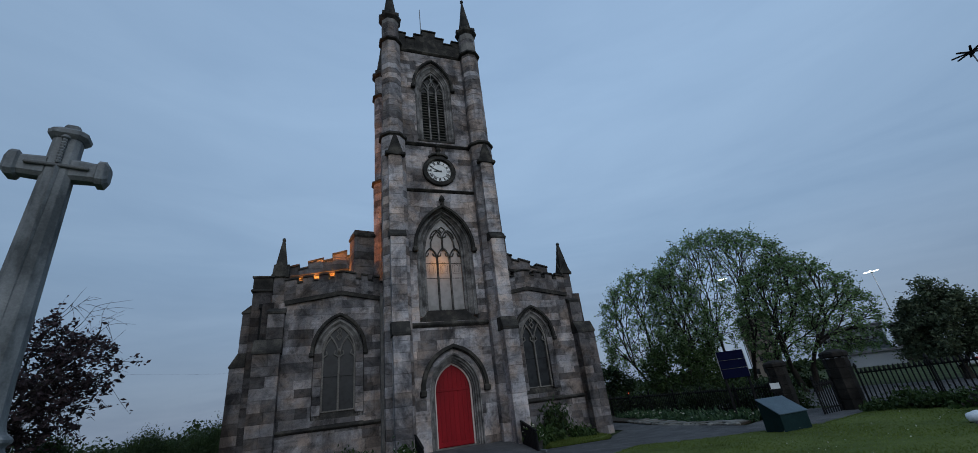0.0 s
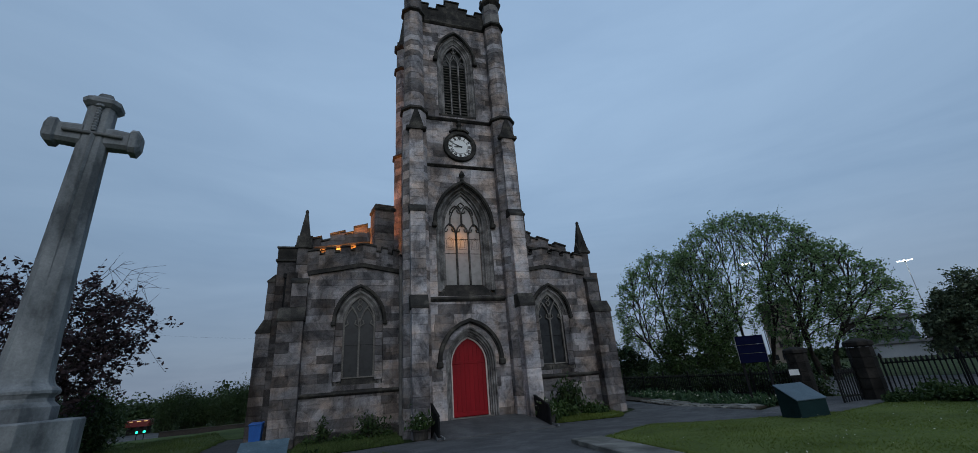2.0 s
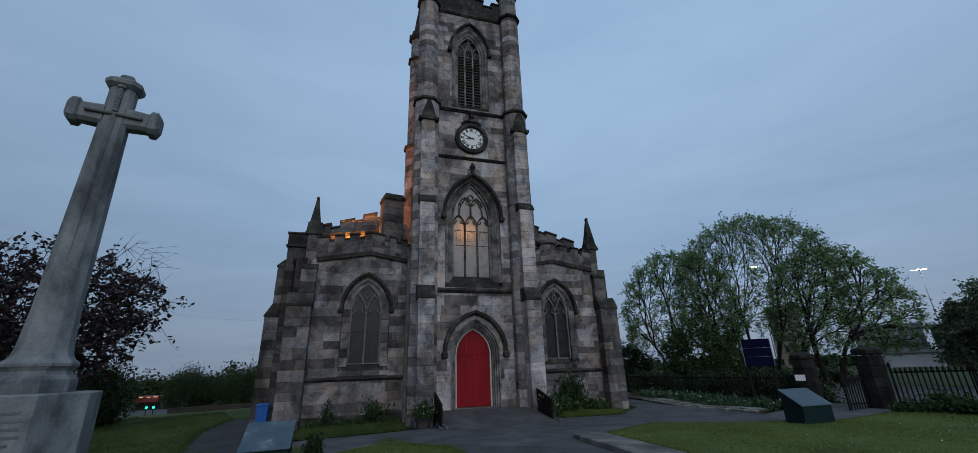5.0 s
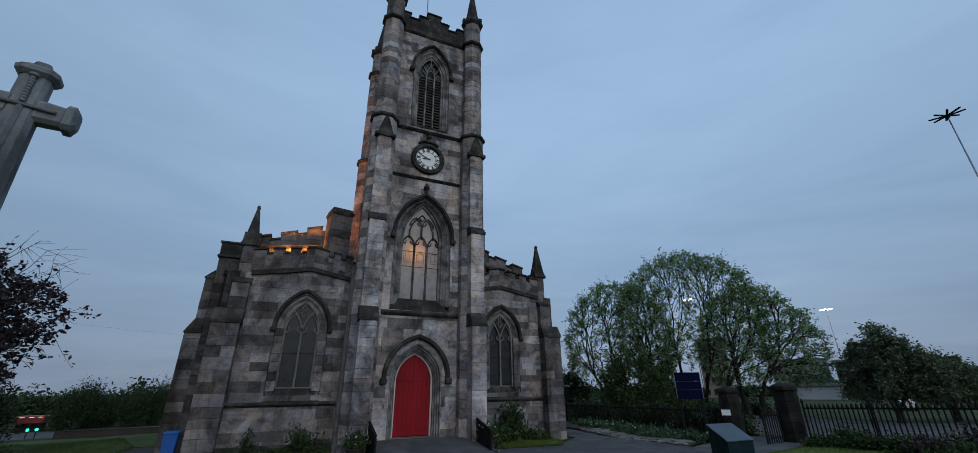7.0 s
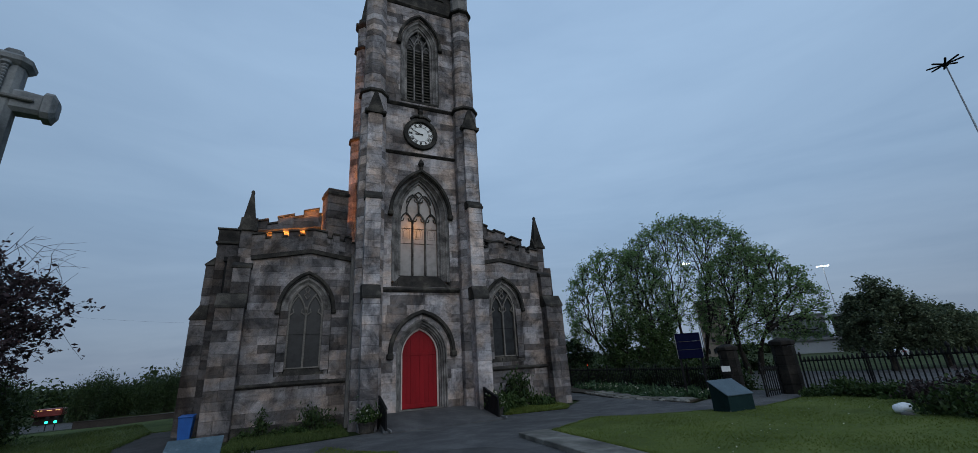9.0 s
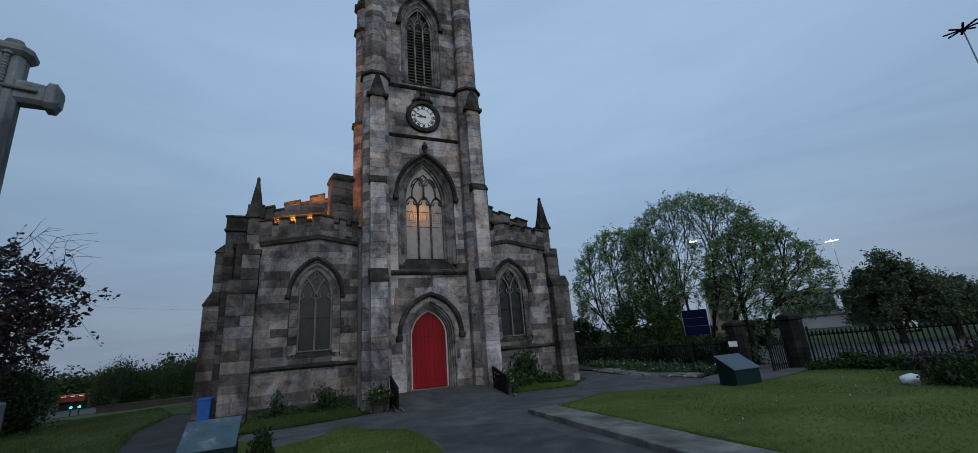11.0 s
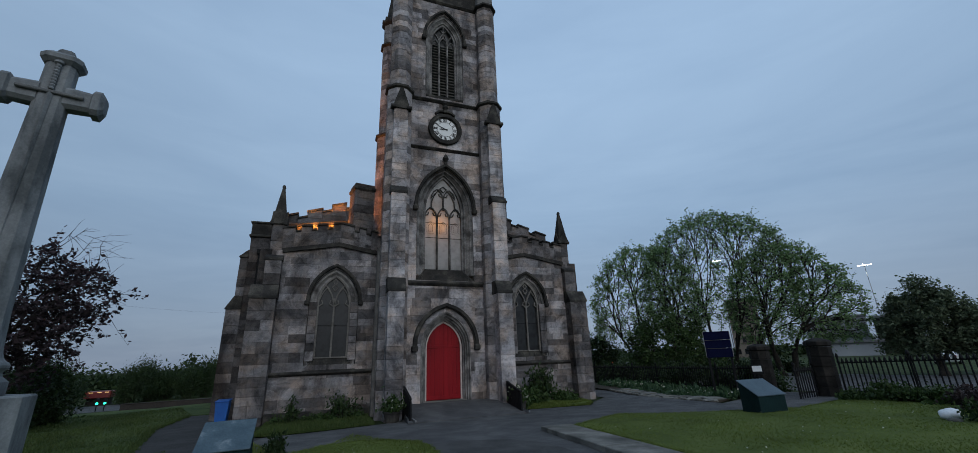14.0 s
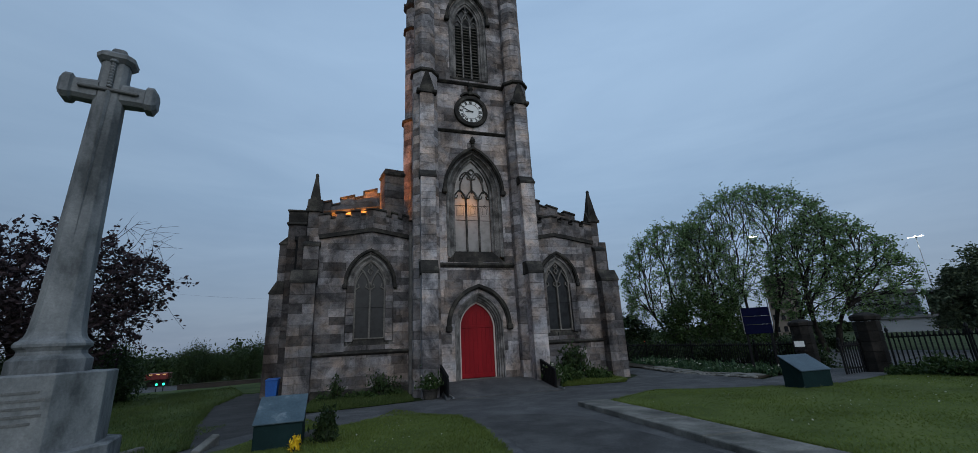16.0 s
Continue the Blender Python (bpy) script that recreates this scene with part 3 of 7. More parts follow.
sheet("lawn_right", [(1.2, -14.3), (1.95, -7.75), (4.7, -6.2), (6.2, -7.45), (10.0, -8.95), (12.6, -8.7), (14.3, -8.6), (14.3, -24), (0.9, -24), (0.75, -16)], -0.02, LAWN, 0.06, "mown lawn beside the stone edging")
sheet("lawn_island", [(-6.9, -6.2), (-5.9, -7.6), (-5.0, -6.75), (-4.2, -6.4), (-3.4, -6.9), (-2.75, -7.7), (-2.7, -9.5), (-2.95, -12.2), (-3.4, -15.5), (-6, -16.5), (-12, -16), (-12, -10.5), (-9.2, -9.9), (-7.9, -9.0)], -0.02, LAWN, 0.055, "small grass island round the memorial")
sheet("lawn_left", [(-9.4, -9.7), (-8.85, -8.2), (-9.8, -5.0), (-10.8, -0.6), (-11.3, 1.9), (-11.4, 7.2), (-9.8, 7.2), (-9.6, 16), (-9, 44), (-70, 30), (-70, -10), (-16, -10.6)], -0.02, LAWN_SHADED, 0.035, "wide lawn sloping to the hedge", fine=True)
sheet("bed_left", [(-7.3, 0.9), (-7.2, -2.6), (-6.7, -2.95), (-4.8, -2.6), (-3.3, -2.2), (-3.3, 1.35)], -0.02, LAWN_SHADED, 0.08, "grassy planting bed under the aisle window")
sheet("bed_right", [(3.4, 1.35), (3.4, -1.45), (5.2, -1.6), (6.4, -1.7), (7.3, -0.5), (7.3, 0.8)], -0.02, LAWN, 0.08, "grassy planting bed under the aisle window")
sheet("flower_bed", [(10.1, -5.4), (10.5, -1.9), (11.7, 3.3), (12.1, 9), (14.8, 9), (14.9, -4.6), (13.2, -4.4)], -0.02, SOIL, 0.07, "planted bed along the railings")
sheet("road", [(17.5, -60), (33, -60), (33, 26), (26, 60), (17.5, 60)], -0.05, ASPHALT, label="asphalt road beyond the railings")
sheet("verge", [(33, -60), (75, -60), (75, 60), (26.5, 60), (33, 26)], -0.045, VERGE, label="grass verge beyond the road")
sheet("road_left", [(-120, 30), (-4, 62), (-4, 76), (-120, 46)], -0.04, ASPHALT, label="asphalt road beyond the lawn", fine=True)

# thin darker sheet laid over the path's left branch
sheet("side_path", [(-6.9, -3.2), (-8.55, -2.05), (-9.35, 1.0), (-9.55, 6.9), (-11.3, 7.2), (-11.2, 1.9), (-10.7, -0.6), (-9.7, -5.0), (-8.85, -8.2), (-7.4, -6.0)], -0.014, PATCH, label="darker asphalt of the side path")
PATCH_PALE = surface("patched_asphalt", [(0.34, (0.045, 0.044, 0.044)), (0.5, (0.062, 0.061, 0.06)), (0.66, (0.09, 0.088, 0.086))], 1.2, 0.9, 0, 30, 0.5, fleck=0.4, spec=0.2)
sheet("asphalt_patch", [(-2.9, -8.2), (-1.7, -7.95), (-0.55, -8.6), (-0.05, -9.6), (-0.1, -14.0), (-0.1, -20.5), (-3.2, -20.5), (-2.6, -12.2), (-2.45, -9.6)], -0.015, PATCH_PALE, label="patch of newer darker asphalt in the path")
# stone edging slabs along the lawn, each with its own joint
edging = thing("stone_edging", (0, 0, 0), "row of worn flat stone edging slabs beside the lawn", "edging", kind="structure")
rng = random.Random(5)
p0, p1 = Vector((1.25, -7.75)), Vector((0.42, -14.6))
run = (p1 - p0).length
ang = math.degrees(math.atan2(p1.y - p0.y, p1.x - p0.x))
d = 0.0
while d < run + 6:
    w = rng.uniform(1.3, 2.1)
    bm = bmesh.new()
    box(bm, 0.008, w - 0.008, -0.44, 0.48, -0.12, 0.085 + rng.uniform(-0.012, 0.012), 0.016)
    ob = part("slab", bm, SLAB, edging)
    q = p0 + (p1 - p0).normalized() * d
    ob.matrix_world = pose(q.x, q.y, ground_z(q.x, q.y), 0, math.degrees(math.atan(-0.03)), ang)
    d += w

# ---- church ----
AXIS = 0.06
church = thing("church", (AXIS, 0, 0), "soot-blackened sandstone gothic church with square west tower", "church")
rng = random.Random(11)

# tower front: door, west window and belfry openings
DOOR = (0, 1.2, -1.0, 2.3, 1.66)
WEST = (0, 1.48, 5.45, 9.2, 2.3)
BELL = (0, 1.12, 16.0, 19.9, 1.95)
HALF = 2.35
tower = part("tower_wall", backing(bmesh.new(), -HALF, HALF, -0.6, 5.4, 0.025, 0.62, DOOR), MORTAR, church, "sooty sandstone tower wall in uneven courses")
for lo, hi, op in ((5.4, 15.7, WEST), (15.7, 23.0, BELL)):
    part("wall_core", backing(bmesh.new(), -HALF, HALF, lo, hi, 0.025, 0.62, op), MORTAR, tower)
blocks = courses(-HALF + 0.3, HALF - 0.3, -0.5, 5.2, rng, 0.34, 0.5, [DOOR])
blocks += courses(-HALF + 0.3, HALF - 0.3, 5.42, 12.5, rng, 0.32, 0.48, [WEST])
lay_wall(tower, blocks, 0.0, rng, 6.8)
blocks = courses(-HALF + 0.3, HALF - 0.3, 12.72, 15.5, rng, 0.32, 0.48) + courses(-HALF + 0.3, HALF - 0.3, 15.75, 22.6, rng, 0.32, 0.48, [BELL])
lay_wall(tower, blocks, 0.0, rng, -9, "belfry_stonework")

# side and back walls of the tower
for name, x0, x1, y0, y1 in (("tower_side_wall", -HALF - 0.05, -HALF + 0.5, 0.0, 5.1), ("tower_side_wall", HALF - 0.5, HALF + 0.05, 0.0, 5.1), ("tower_back_wall", -HALF + 0.5, HALF - 0.5, 4.6, 5.1)):
    bm = bmesh.new()
    z = -0.6
    while z < 22.6:
        h = rng.uniform(0.34, 0.48)
        if x1 - x0 < 1:
            y = y0
            while y < y1 - 0.01:
                w = min(rng.uniform(0.5, 1.1), y1 - y)
                j = rng.uniform(0, 0.012)
                box(bm, x0 - j, x1 + j, y + 0.004, y + w - 0.004, z + 0.004, z + h - 0.004)
                y += w
        else:
            box(bm, x0, x1, y0, y1, z, z + h - 0.006)
        z += h
    part(name, bm, STONE_ISLAND, church)


def string_course(parent, x0, x1, z, y=0.0, h=0.2, out=0.14, material=DARK_STONE):
    """A moulded band: weathered top, hollow below."""
    bm = bmesh.new()
    prof = [(y + 0.05, z - h * 0.55), (y - out * 0.35, z - h * 0.5), (y - out, z - h * 0.1), (y - out, z + h * 0.08), (y + 0.05, z + h * 0.6)]
    a = [bm.verts.new((x0, py, pz)) for py, pz in prof]
    b = [bm.verts.new((x1, py, pz)) for py, pz in prof]
    n = len(prof)
    for i in range(n):
        bm.faces.new((a[i], a[(i + 1) % n], b[(i + 1) % n], b[i]))
    bm.faces.new(a[::-1])
    bm.faces.new(b)
    return part("string_course", bm, material, parent, "dark weathered moulded band")


for z, h in ((5.32, 0.26), (12.62, 0.2), (15.64, 0.24), (22.75, 0.26)):
    string_course(tower, -2.1, 2.1, z, 0.0, h)
# tower parapet, stepped up to the middle
bm = bmesh.new()
for x0, x1, top in ((-2.1, -1.55, 24.2), (-1.55, -0.98, 23.85), (-0.98, -0.44, 24.25), (-0.44, 0.44, 24.72), (0.44, 0.98, 24.25), (0.98, 1.55, 23.85), (1.55, 2.1, 24.2)):
    z = 22.85
    while z < top - 0.01:
        zt = min(z + rng.uniform(0.35, 0.5), top)
        if top - zt < 0.12:
            zt = top
        box(bm, x0 + 0.004, x1 - 0.004, 0.02 - rng.uniform(0, 0.01), 0.4, z, zt - 0.005)
        z = zt
    box(bm, x0 - 0.05, x1 + 0.05, -0.06, 0.46, top, top + 0.1, 0.02)
part("parapet", bm, DARK_STONE, church, "blackened stepped battlement")
bm = bmesh.new()
for x0, x1, y0, y1 in ((-2.4, -2.0, 0.4, 5.0), (2.0, 2.4, 0.4, 5.0), (-2.0, 2.0, 4.7, 5.1)):
    box(bm, x0, x1, y0, y1, 22.5, 24.0, 0.02)
    for k in range(3):
        if x1 - x0 < 1:
            box(bm, x0, x1, 1.0 + 1.35 * k, 1.7 + 1.35 * k, 24.0, 24.45, 0.02)
        else:
            box(bm, -1.5 + 1.2 * k, -0.8 + 1.2 * k, y0, y1, 24.0, 24.45, 0.02)
part("parapet", bm, DARK_STONE, church)
part("tower_roof", box(bmesh.new(), -2.3, 2.3, 0.4, 4.9, 22.55, 22.75), LEAD, church)
bm = bmesh.new()
pillar(bm, [(0.035, 22.7), (0.03, 29.5)], 8, 0.0, 2.2)
part("flagpole", bm, GALV, church, "thin bare pole on the tower roof", smooth=True)


def turret(cx, cy):
    """An octagonal corner turret: drums of ashlar, ringed, with a spirelet."""
    drum_rings = []

    def drums(z0, z1, r):
        z = z0
        while z < z1 - 0.02:
            h = rng.uniform(0.34, 0.5)
            if z1 - z - h < 0.2:
                h = z1 - z
            j = rng.uniform(-0.008, 0.008)
            drum_rings.append([(r + j - 0.012, z + 0.003), (r + j, z + 0.015), (r + j, z + h - 0.015), (r + j - 0.012, z + h - 0.003)])
            z += h

    drums(-0.6, 15.5, 0.62)
    drums(15.75, 22.65, 0.54)
    drums(22.9, 24.55, 0.5)
    t = part("turret", pillar(bmesh.new(), [(0.5, -0.6), (0.5, 24.5)], 8, cx, cy), MORTAR, church, "octagonal sooty stone corner turret")
    if cy < 1:
        for rings in drum_rings:
            part("stone", pillar(bmesh.new(), rings, 8, cx, cy), TURRET_STONE, t)
    else:
        bm = bmesh.new()
        for rings in drum_rings:
            pillar(bm, rings, 8, cx, cy)
        part("stonework", bm, STONE_ISLAND, t, kind="stuff")
    for z, r, r2 in ((15.6, 0.74, 0.54), (22.75, 0.68, 0.5)):
        part("turret_ring", pillar(bmesh.new(), [(r2, z - 0.18), (r, z - 0.06), (r, z + 0.06), (r2, z + 0.22)], 8, cx, cy), DARK_STONE, t)
    bm = bmesh.new()
    pillar(bm, [(0.48, 24.5), (0.66, 24.72), (0.68, 24.85), (0.56, 24.98), (0.5, 25.15)], 8, cx, cy)
    for i in range(8):
        a = radians(45 * i)
        x, y = cx + 0.56 * math.cos(a), cy + 0.56 * math.sin(a)
        box(bm, x - 0.12, x + 0.12, y - 0.12, y + 0.12, 24.85, 25.13, 0.03)
    part("turret_cornice", bm, DARK_STONE, t)
    bm = bmesh.new()
    pillar(bm, [(0.46, 25.05), (0.4, 25.25), (0.05, 28.0), (0.11, 28.08), (0.1, 28.18), (0.02, 28.3)], 8, cx, cy)
    part("spirelet", bm, DARK_STONE, t, "black stone spirelet")
    return t


for cx in (-2.55, 2.55):
    for cy in (-0.2, 5.0):
        turret(cx, cy)


def buttress(cx, width, stages, parent, gable=None, axis="y", sign=-1, stone=STONE_SHAFT):
    """Stages of (z0, z1, front, slope height): single blocks course by course, weathered at each set-off."""
    root = None
    for k, (z0, z1, front, back, slope, next_front) in enumerate(stages):
        z = z0
        while z < z1 - 0.01:
            h = rng.uniform(0.34, 0.52)
            if z1 - z - h < 0.2:
                h = z1 - z
            cut = rng.uniform(0.35, 0.65)
            spans = ((0, 1),) if width < 0.75 or rng.random() < 0.3 else ((0, cut), (cut, 1))
            for f0, f1 in spans:
                j = rng.uniform(0, 0.014)
                bm = bmesh.new()
                a = (cx + (f0 - 0.5) * width + 0.003, cx + (f1 - 0.5) * width - 0.003)
                if axis == "y":
                    box(bm, a[0], a[1], front - j, back, z + 0.003, z + h - 0.003, 0.009)
                else:
                    lo, hi = sorted((front + sign * j, back))
                    box(bm, lo, hi, a[0], a[1], z + 0.003, z + h - 0.003, 0.009)
                ob = part("buttress" if root is None else "stone", bm, stone, parent if root is None else root)
                if root is None:
                    root = tagged(ob, "stepped sandstone buttress with weathered set-offs")
            z += h
        if slope:
            bm = bmesh.new()
            e = 0.05
            p = [(front - e if axis == "y" else front + sign * e, z1), (front - e if axis == "y" else front + sign * e, z1 + (0.12 if axis == "y" else 0.05)), (next_front, z1 + slope), (back, z1 + slope), (back, z1)]
            l0, l1 = cx - width / 2 - 0.04, cx + width / 2 + 0.04
            mk = (lambda l, q: (l, q[0], q[1])) if axis == "y" else (lambda l, q: (q[0], l, q[1]))
            va = [bm.verts.new(mk(l0, q)) for q in p]
            vb = [bm.verts.new(mk(l1, q)) for q in p]
            for i in range(5):
                bm.faces.new((va[i], va[(i + 1) % 5], vb[(i + 1) % 5], vb[i]))
            bm.faces.new(va[::-1])
            bm.faces.new(vb)
            part("set_off", bm, DARK_STONE, root, "black weathered sloping stone")
    if gable:
        zb, za, f, b = gable
        bm = bmesh.new()
        w = width / 2 + 0.04
        slab_of(bm, [(cx - w, zb), (cx + w, zb), (cx + w, zb + 0.16), (cx + 0.1, za), (cx, za + 0.12), (cx - 0.1, za), (cx - w, zb + 0.16)], f - 0.08, b)
        for s in (-1, 1):
            box(bm, cx + s * w - 0.13, cx + s * w + 0.13, f - 0.16, f + 0.2, zb - 0.06, zb + 0.14, 0.04)
        part("gablet", bm, DARK_STONE, root, "black stone gablet")
    return root


for s in (-1, 1):
    buttress(s * 2.55, 0.72, [(-0.6, 4.7, -1.35, -0.5, 0.62, -1.15), (5.32, 9.4, -1.15, -0.5, 0.42, -0.95), (9.82, 14.15, -0.95, -0.5, 0, 0)], church, (14.15, 15.3, -0.95, -0.3))

# tower door
door = part("door", slab_of(bmesh.new(), [(-0.86, 0.0)] + [(x, z) for x, z in arch(0, 0.86, 2.3, 1.2)] + [(0.86, 0.0)], 0.53, 0.58), RED, church, "red painted boarded door with pointed head")
for i in range(8):
    x0, x1 = -0.85 + i * 0.2125, -0.85 + (i + 1) * 0.2125
    pts = [(x0 + 0.004, 0.03), (x1 - 0.004, 0.03)]
    big = (0.86 ** 2 + 1.2 ** 2) / (2 * 0.86)

    def head(x):
        return 2.3 + math.sqrt(max(big * big - (abs(x) + big - 0.86) ** 2, 0)) - 0.02

    mid = (x0 + x1) / 2
    pts += [(x1 - 0.004, head(x1 - 0.004)), (mid, head(mid)), (x0 + 0.004, head(x0 + 0.004))]
    part("board", slab_of(bmesh.new(), pts, 0.505 + 0.002 * (i % 3), 0.532), RED, door)
for x0, x1, z0, z1 in ((-0.78, 0.78, 2.3, 2.42), (-0.84, 0.84, 0.03, 0.2)):
    part("rail", box(bmesh.new(), x0, x1, 0.485, 0.512, z0, z1, 0.006), RED, door)
part("threshold", box(bmesh.new(), -1.0, 1.0, 0.05, 0.62, -0.14, 0.0, 0.01), SLAB, door)
bm = bmesh.new()
sweep(bm, [(-0.865, 0.0)] + arch(0, 0.865, 2.3, 1.21) + [(0.865, 0.0)], 0.085, 0.45, 0.52)
part("door_trim", bm, PALE_TRIM, door, "thin pale trim round the door")
doorway = None
for hw, y0, y1, w in ((1.2, 0.0, 0.12, 0.12), (1.12, 0.1, 0.24, 0.12), (1.03, 0.2, 0.36, 0.12), (0.95, 0.32, 0.56, 0.12), (1.16, -0.02, 0.04, 0.05), (1.07, 0.08, 0.14, 0.05), (0.99, 0.18, 0.24, 0.05)):
    bm = bmesh.new()
    sweep(bm, [(-hw, -0.5)] + arch(0, hw, 2.3, hw * 1.38) + [(hw, -0.5)], w, y0, y1, 0.4)
    if doorway is None:
        doorway = part("door_arch", bm, MOULD, church, "moulded sandstone door arch of several orders")
    else:
        part("arch_order", bm, MOULD, doorway)


def hood(parent, hw, zs, rise, stop=0.1, w=0.13, out=0.16, y=0.0, drop=0.0):
    bm = bmesh.new()
    path = ([(-hw, zs - drop)] if drop else []) + arch(0, hw, zs, rise, 10) + ([(hw, zs - drop)] if drop else [])
    sweep(bm, path, w, y - out, y + 0.05)
    sweep(bm, path, w * 0.6, y - out * 0.55, y + 0.05, 1.4)
    for s in (-1, 1):
        box(bm, s * hw - stop * 1.2, s * hw + stop * 1.2, y - out - 0.05, y + 0.04, zs - drop - stop * 2.2, zs - drop, 0.04)
    return part("hood_mould", bm, DARK_STONE, parent, "black hood mould with carved stops")


hood(doorway, 1.5, 2.42, 1.86, 0.12, 0.15, 0.2)


def splay(parent, hw0, hw1, zb, zs, r0, r1, y0, y1, material=MOULD, sill=None):
    bm = bmesh.new()
    loft(bm, [(-hw0, zb)] + arch(0, hw0, zs, r0) + [(hw0, zb)], [(-hw1, zb)] + arch(0, hw1, zs, r1) + [(hw1, zb)], y0, y1)
    ob = part("reveal", bm, material, parent, "smooth splayed stone reveal")
    for k, (t, w) in enumerate(((0.25, 0.05), (0.75, 0.06))):
        hw, rr, y = hw0 + (hw1 - hw0) * t, r0 + (r1 - r0) * t, y0 + (y1 - y0) * t
        bm = bmesh.new()
        sweep(bm, [(-hw, zb)] + arch(0, hw, zs, rr) + [(hw, zb)], w, y - 0.035, y + 0.02)
        part("roll_moulding", bm, material, parent)
    return ob


def window_glass(parent, hw, zb, zs, rise, y, material):
    g = part("pane", slab_of(bmesh.new(), [(-hw, zb)] + arch(0, hw, zs, rise) + [(hw, zb)], y, y + 0.02), material, parent, "old leaded glass")
    g.visible_shadow = False
    return g


# west window: three lights with cusped heads and a traceried top
west = part("west_window", sweep(bmesh.new(), [(-1.0, 6.1)] + arch(0, 1.0, 9.15, 2.0) + [(1.0, 6.1)], 0.1, 0.4, 0.56), MOULD, church, "tall traceried window lit warm from within")
splay(west, 1.46, 1.02, 5.75, 9.2, 2.28, 2.02, 0.02, 0.45)
hood(west, 1.56, 9.25, 2.4, 0.11, 0.13, 0.18)
window_glass(west, 1.0, 6.1, 9.15, 2.0, 0.5, GLASS_TOWER)
for s in (-1, 1):
    part("mullion", box(bmesh.new(), s * 0.3 - 0.045, s * 0.3 + 0.045, 0.42, 0.54, 6.1, 9.0, 0.02), TRACERY, west)
    sweep_side = [(s * 0.58, 9.3), (s * 0.56, 9.75), (s * 0.42, 10.15), (s * 0.2, 10.45)]
    part("tracery", sweep(bmesh.new(), sweep_side, 0.06, 0.43, 0.53), TRACERY, west)
for cx in (-0.6, 0.0, 0.6):
    bm = bmesh.new()
    sweep(bm, [(x + cx, z) for x, z in arch(0, 0.29, 8.8, 0.62, 7)], 0.07, 0.42, 0.54)
    for s in (-1, 1):
        sweep(bm, [(cx + s * 0.26, 8.96), (cx + s * 0.14, 8.98), (cx + s * 0.1, 9.12)], 0.045, 0.43, 0.53)
    part("light_head", bm, TRACERY, west)
for cx in (-0.3, 0.3):
    bm = bmesh.new()
    sweep(bm, [(x + cx, z) for x, z in arch(0, 0.28, 9.95, 0.5, 7)], 0.055, 0.42, 0.54)
    for s in (-1, 1):
        sweep(bm, [(cx + s * 0.26, 10.05), (cx + s * 0.13, 10.08), (cx + s * 0.09, 10.2)], 0.045, 0.43, 0.53)
    part("tracery", bm, TRACERY, west)
bm = bmesh.new()
sweep(bm, [(0, 9.27), (0, 10.05)], 0.07, 0.42, 0.54)
sweep(bm, [(0.0, 10.85 - 0.2), (-0.16, 10.5), (0, 10.3), (0.16, 10.5), (0, 10.65)], 0.045, 0.43, 0.53)
part("tracery", bm, TRACERY, west)
for zb in (7.75, 8.55):
    part("saddle_bar", box(bmesh.new(), -0.88, 0.88, 0.47, 0.49, zb, zb + 0.02), IRON, west)
for cx in (-0.6, 0.0, 0.6):
    bm = bmesh.new()
    n = 12
    for w, h, low in ((0.17, 0.36, 0.3), (0.1, 0.24, 0.2)):
        ring = [(cx, 8.3 + h), (cx + w, 8.3 + h * 0.5), (cx + w, 8.3 - low), (cx - w, 8.3 - low), (cx - w, 8.3 + h * 0.5), (cx, 8.3 + h)]
        sweep(bm, ring, 0.01, 0.48, 0.497)
        part("lead_line", bm, LOUVRE, west)
        bm = bmesh.new()
    bm.free()
bm = bmesh.new()
va = [bm.verts.new(p) for p in ((-1.5, 0.0, 5.45), (1.5, 0.0, 5.45), (0.95, 0.46, 6.1), (-0.95, 0.46, 6.1), (-1.5, 0.5, 5.4), (1.5, 0.5, 5.4))]
for f in ((0, 1, 2, 3), (0, 3, 4), (1, 5, 2), (3, 2, 5, 4)):
    bm.faces.new([va[i] for i in f])
part("sill", bm, DARK_STONE, west, "sloping blackened stone sill")
for ob in west.children:
    if ob.name.split(".")[0] in ("mullion", "tracery", "light_head", "saddle_bar", "lead_line"):
        ob.scale.x = 1.11
# carved finial over the west window
bm = bmesh.new()
pillar(bm, [(0.05, 11.6), (0.1, 11.75), (0.05, 11.85), (0.16, 12.02), (0.12, 12.15), (0.04, 12.3)], 8, 0, -0.12)
part("finial", bm, DARK_STONE, west)

# belfry window with louvres
bell = part("belfry_window", sweep(bmesh.new(), [(-0.74, 16.05)] + arch(0, 0.74, 19.9, 1.45) + [(0.74, 16.05)], 0.1, 0.28, 0.42), MOULD, church, "louvred belfry window with traceried head")
splay(bell, 1.1, 0.76, 15.95, 19.9, 1.93, 1.47, 0.02, 0.32)
hood(bell, 1.24, 19.95, 2.12, 0.11, 0.12, 0.16)
part("sill", box(bmesh.new(), -1.1, 1.1, -0.04, 0.45, 15.85, 16.02, 0.03), DARK_STONE, bell)
# added black sheet standing in for the darkness of the bell chamber
part("dark_interior_sheet", slab_of(bmesh.new(), [(-0.74, 16.0)] + arch(0, 0.74, 19.9, 1.45) + [(0.74, 16.0)], 0.52, 0.58), BLACK, bell)
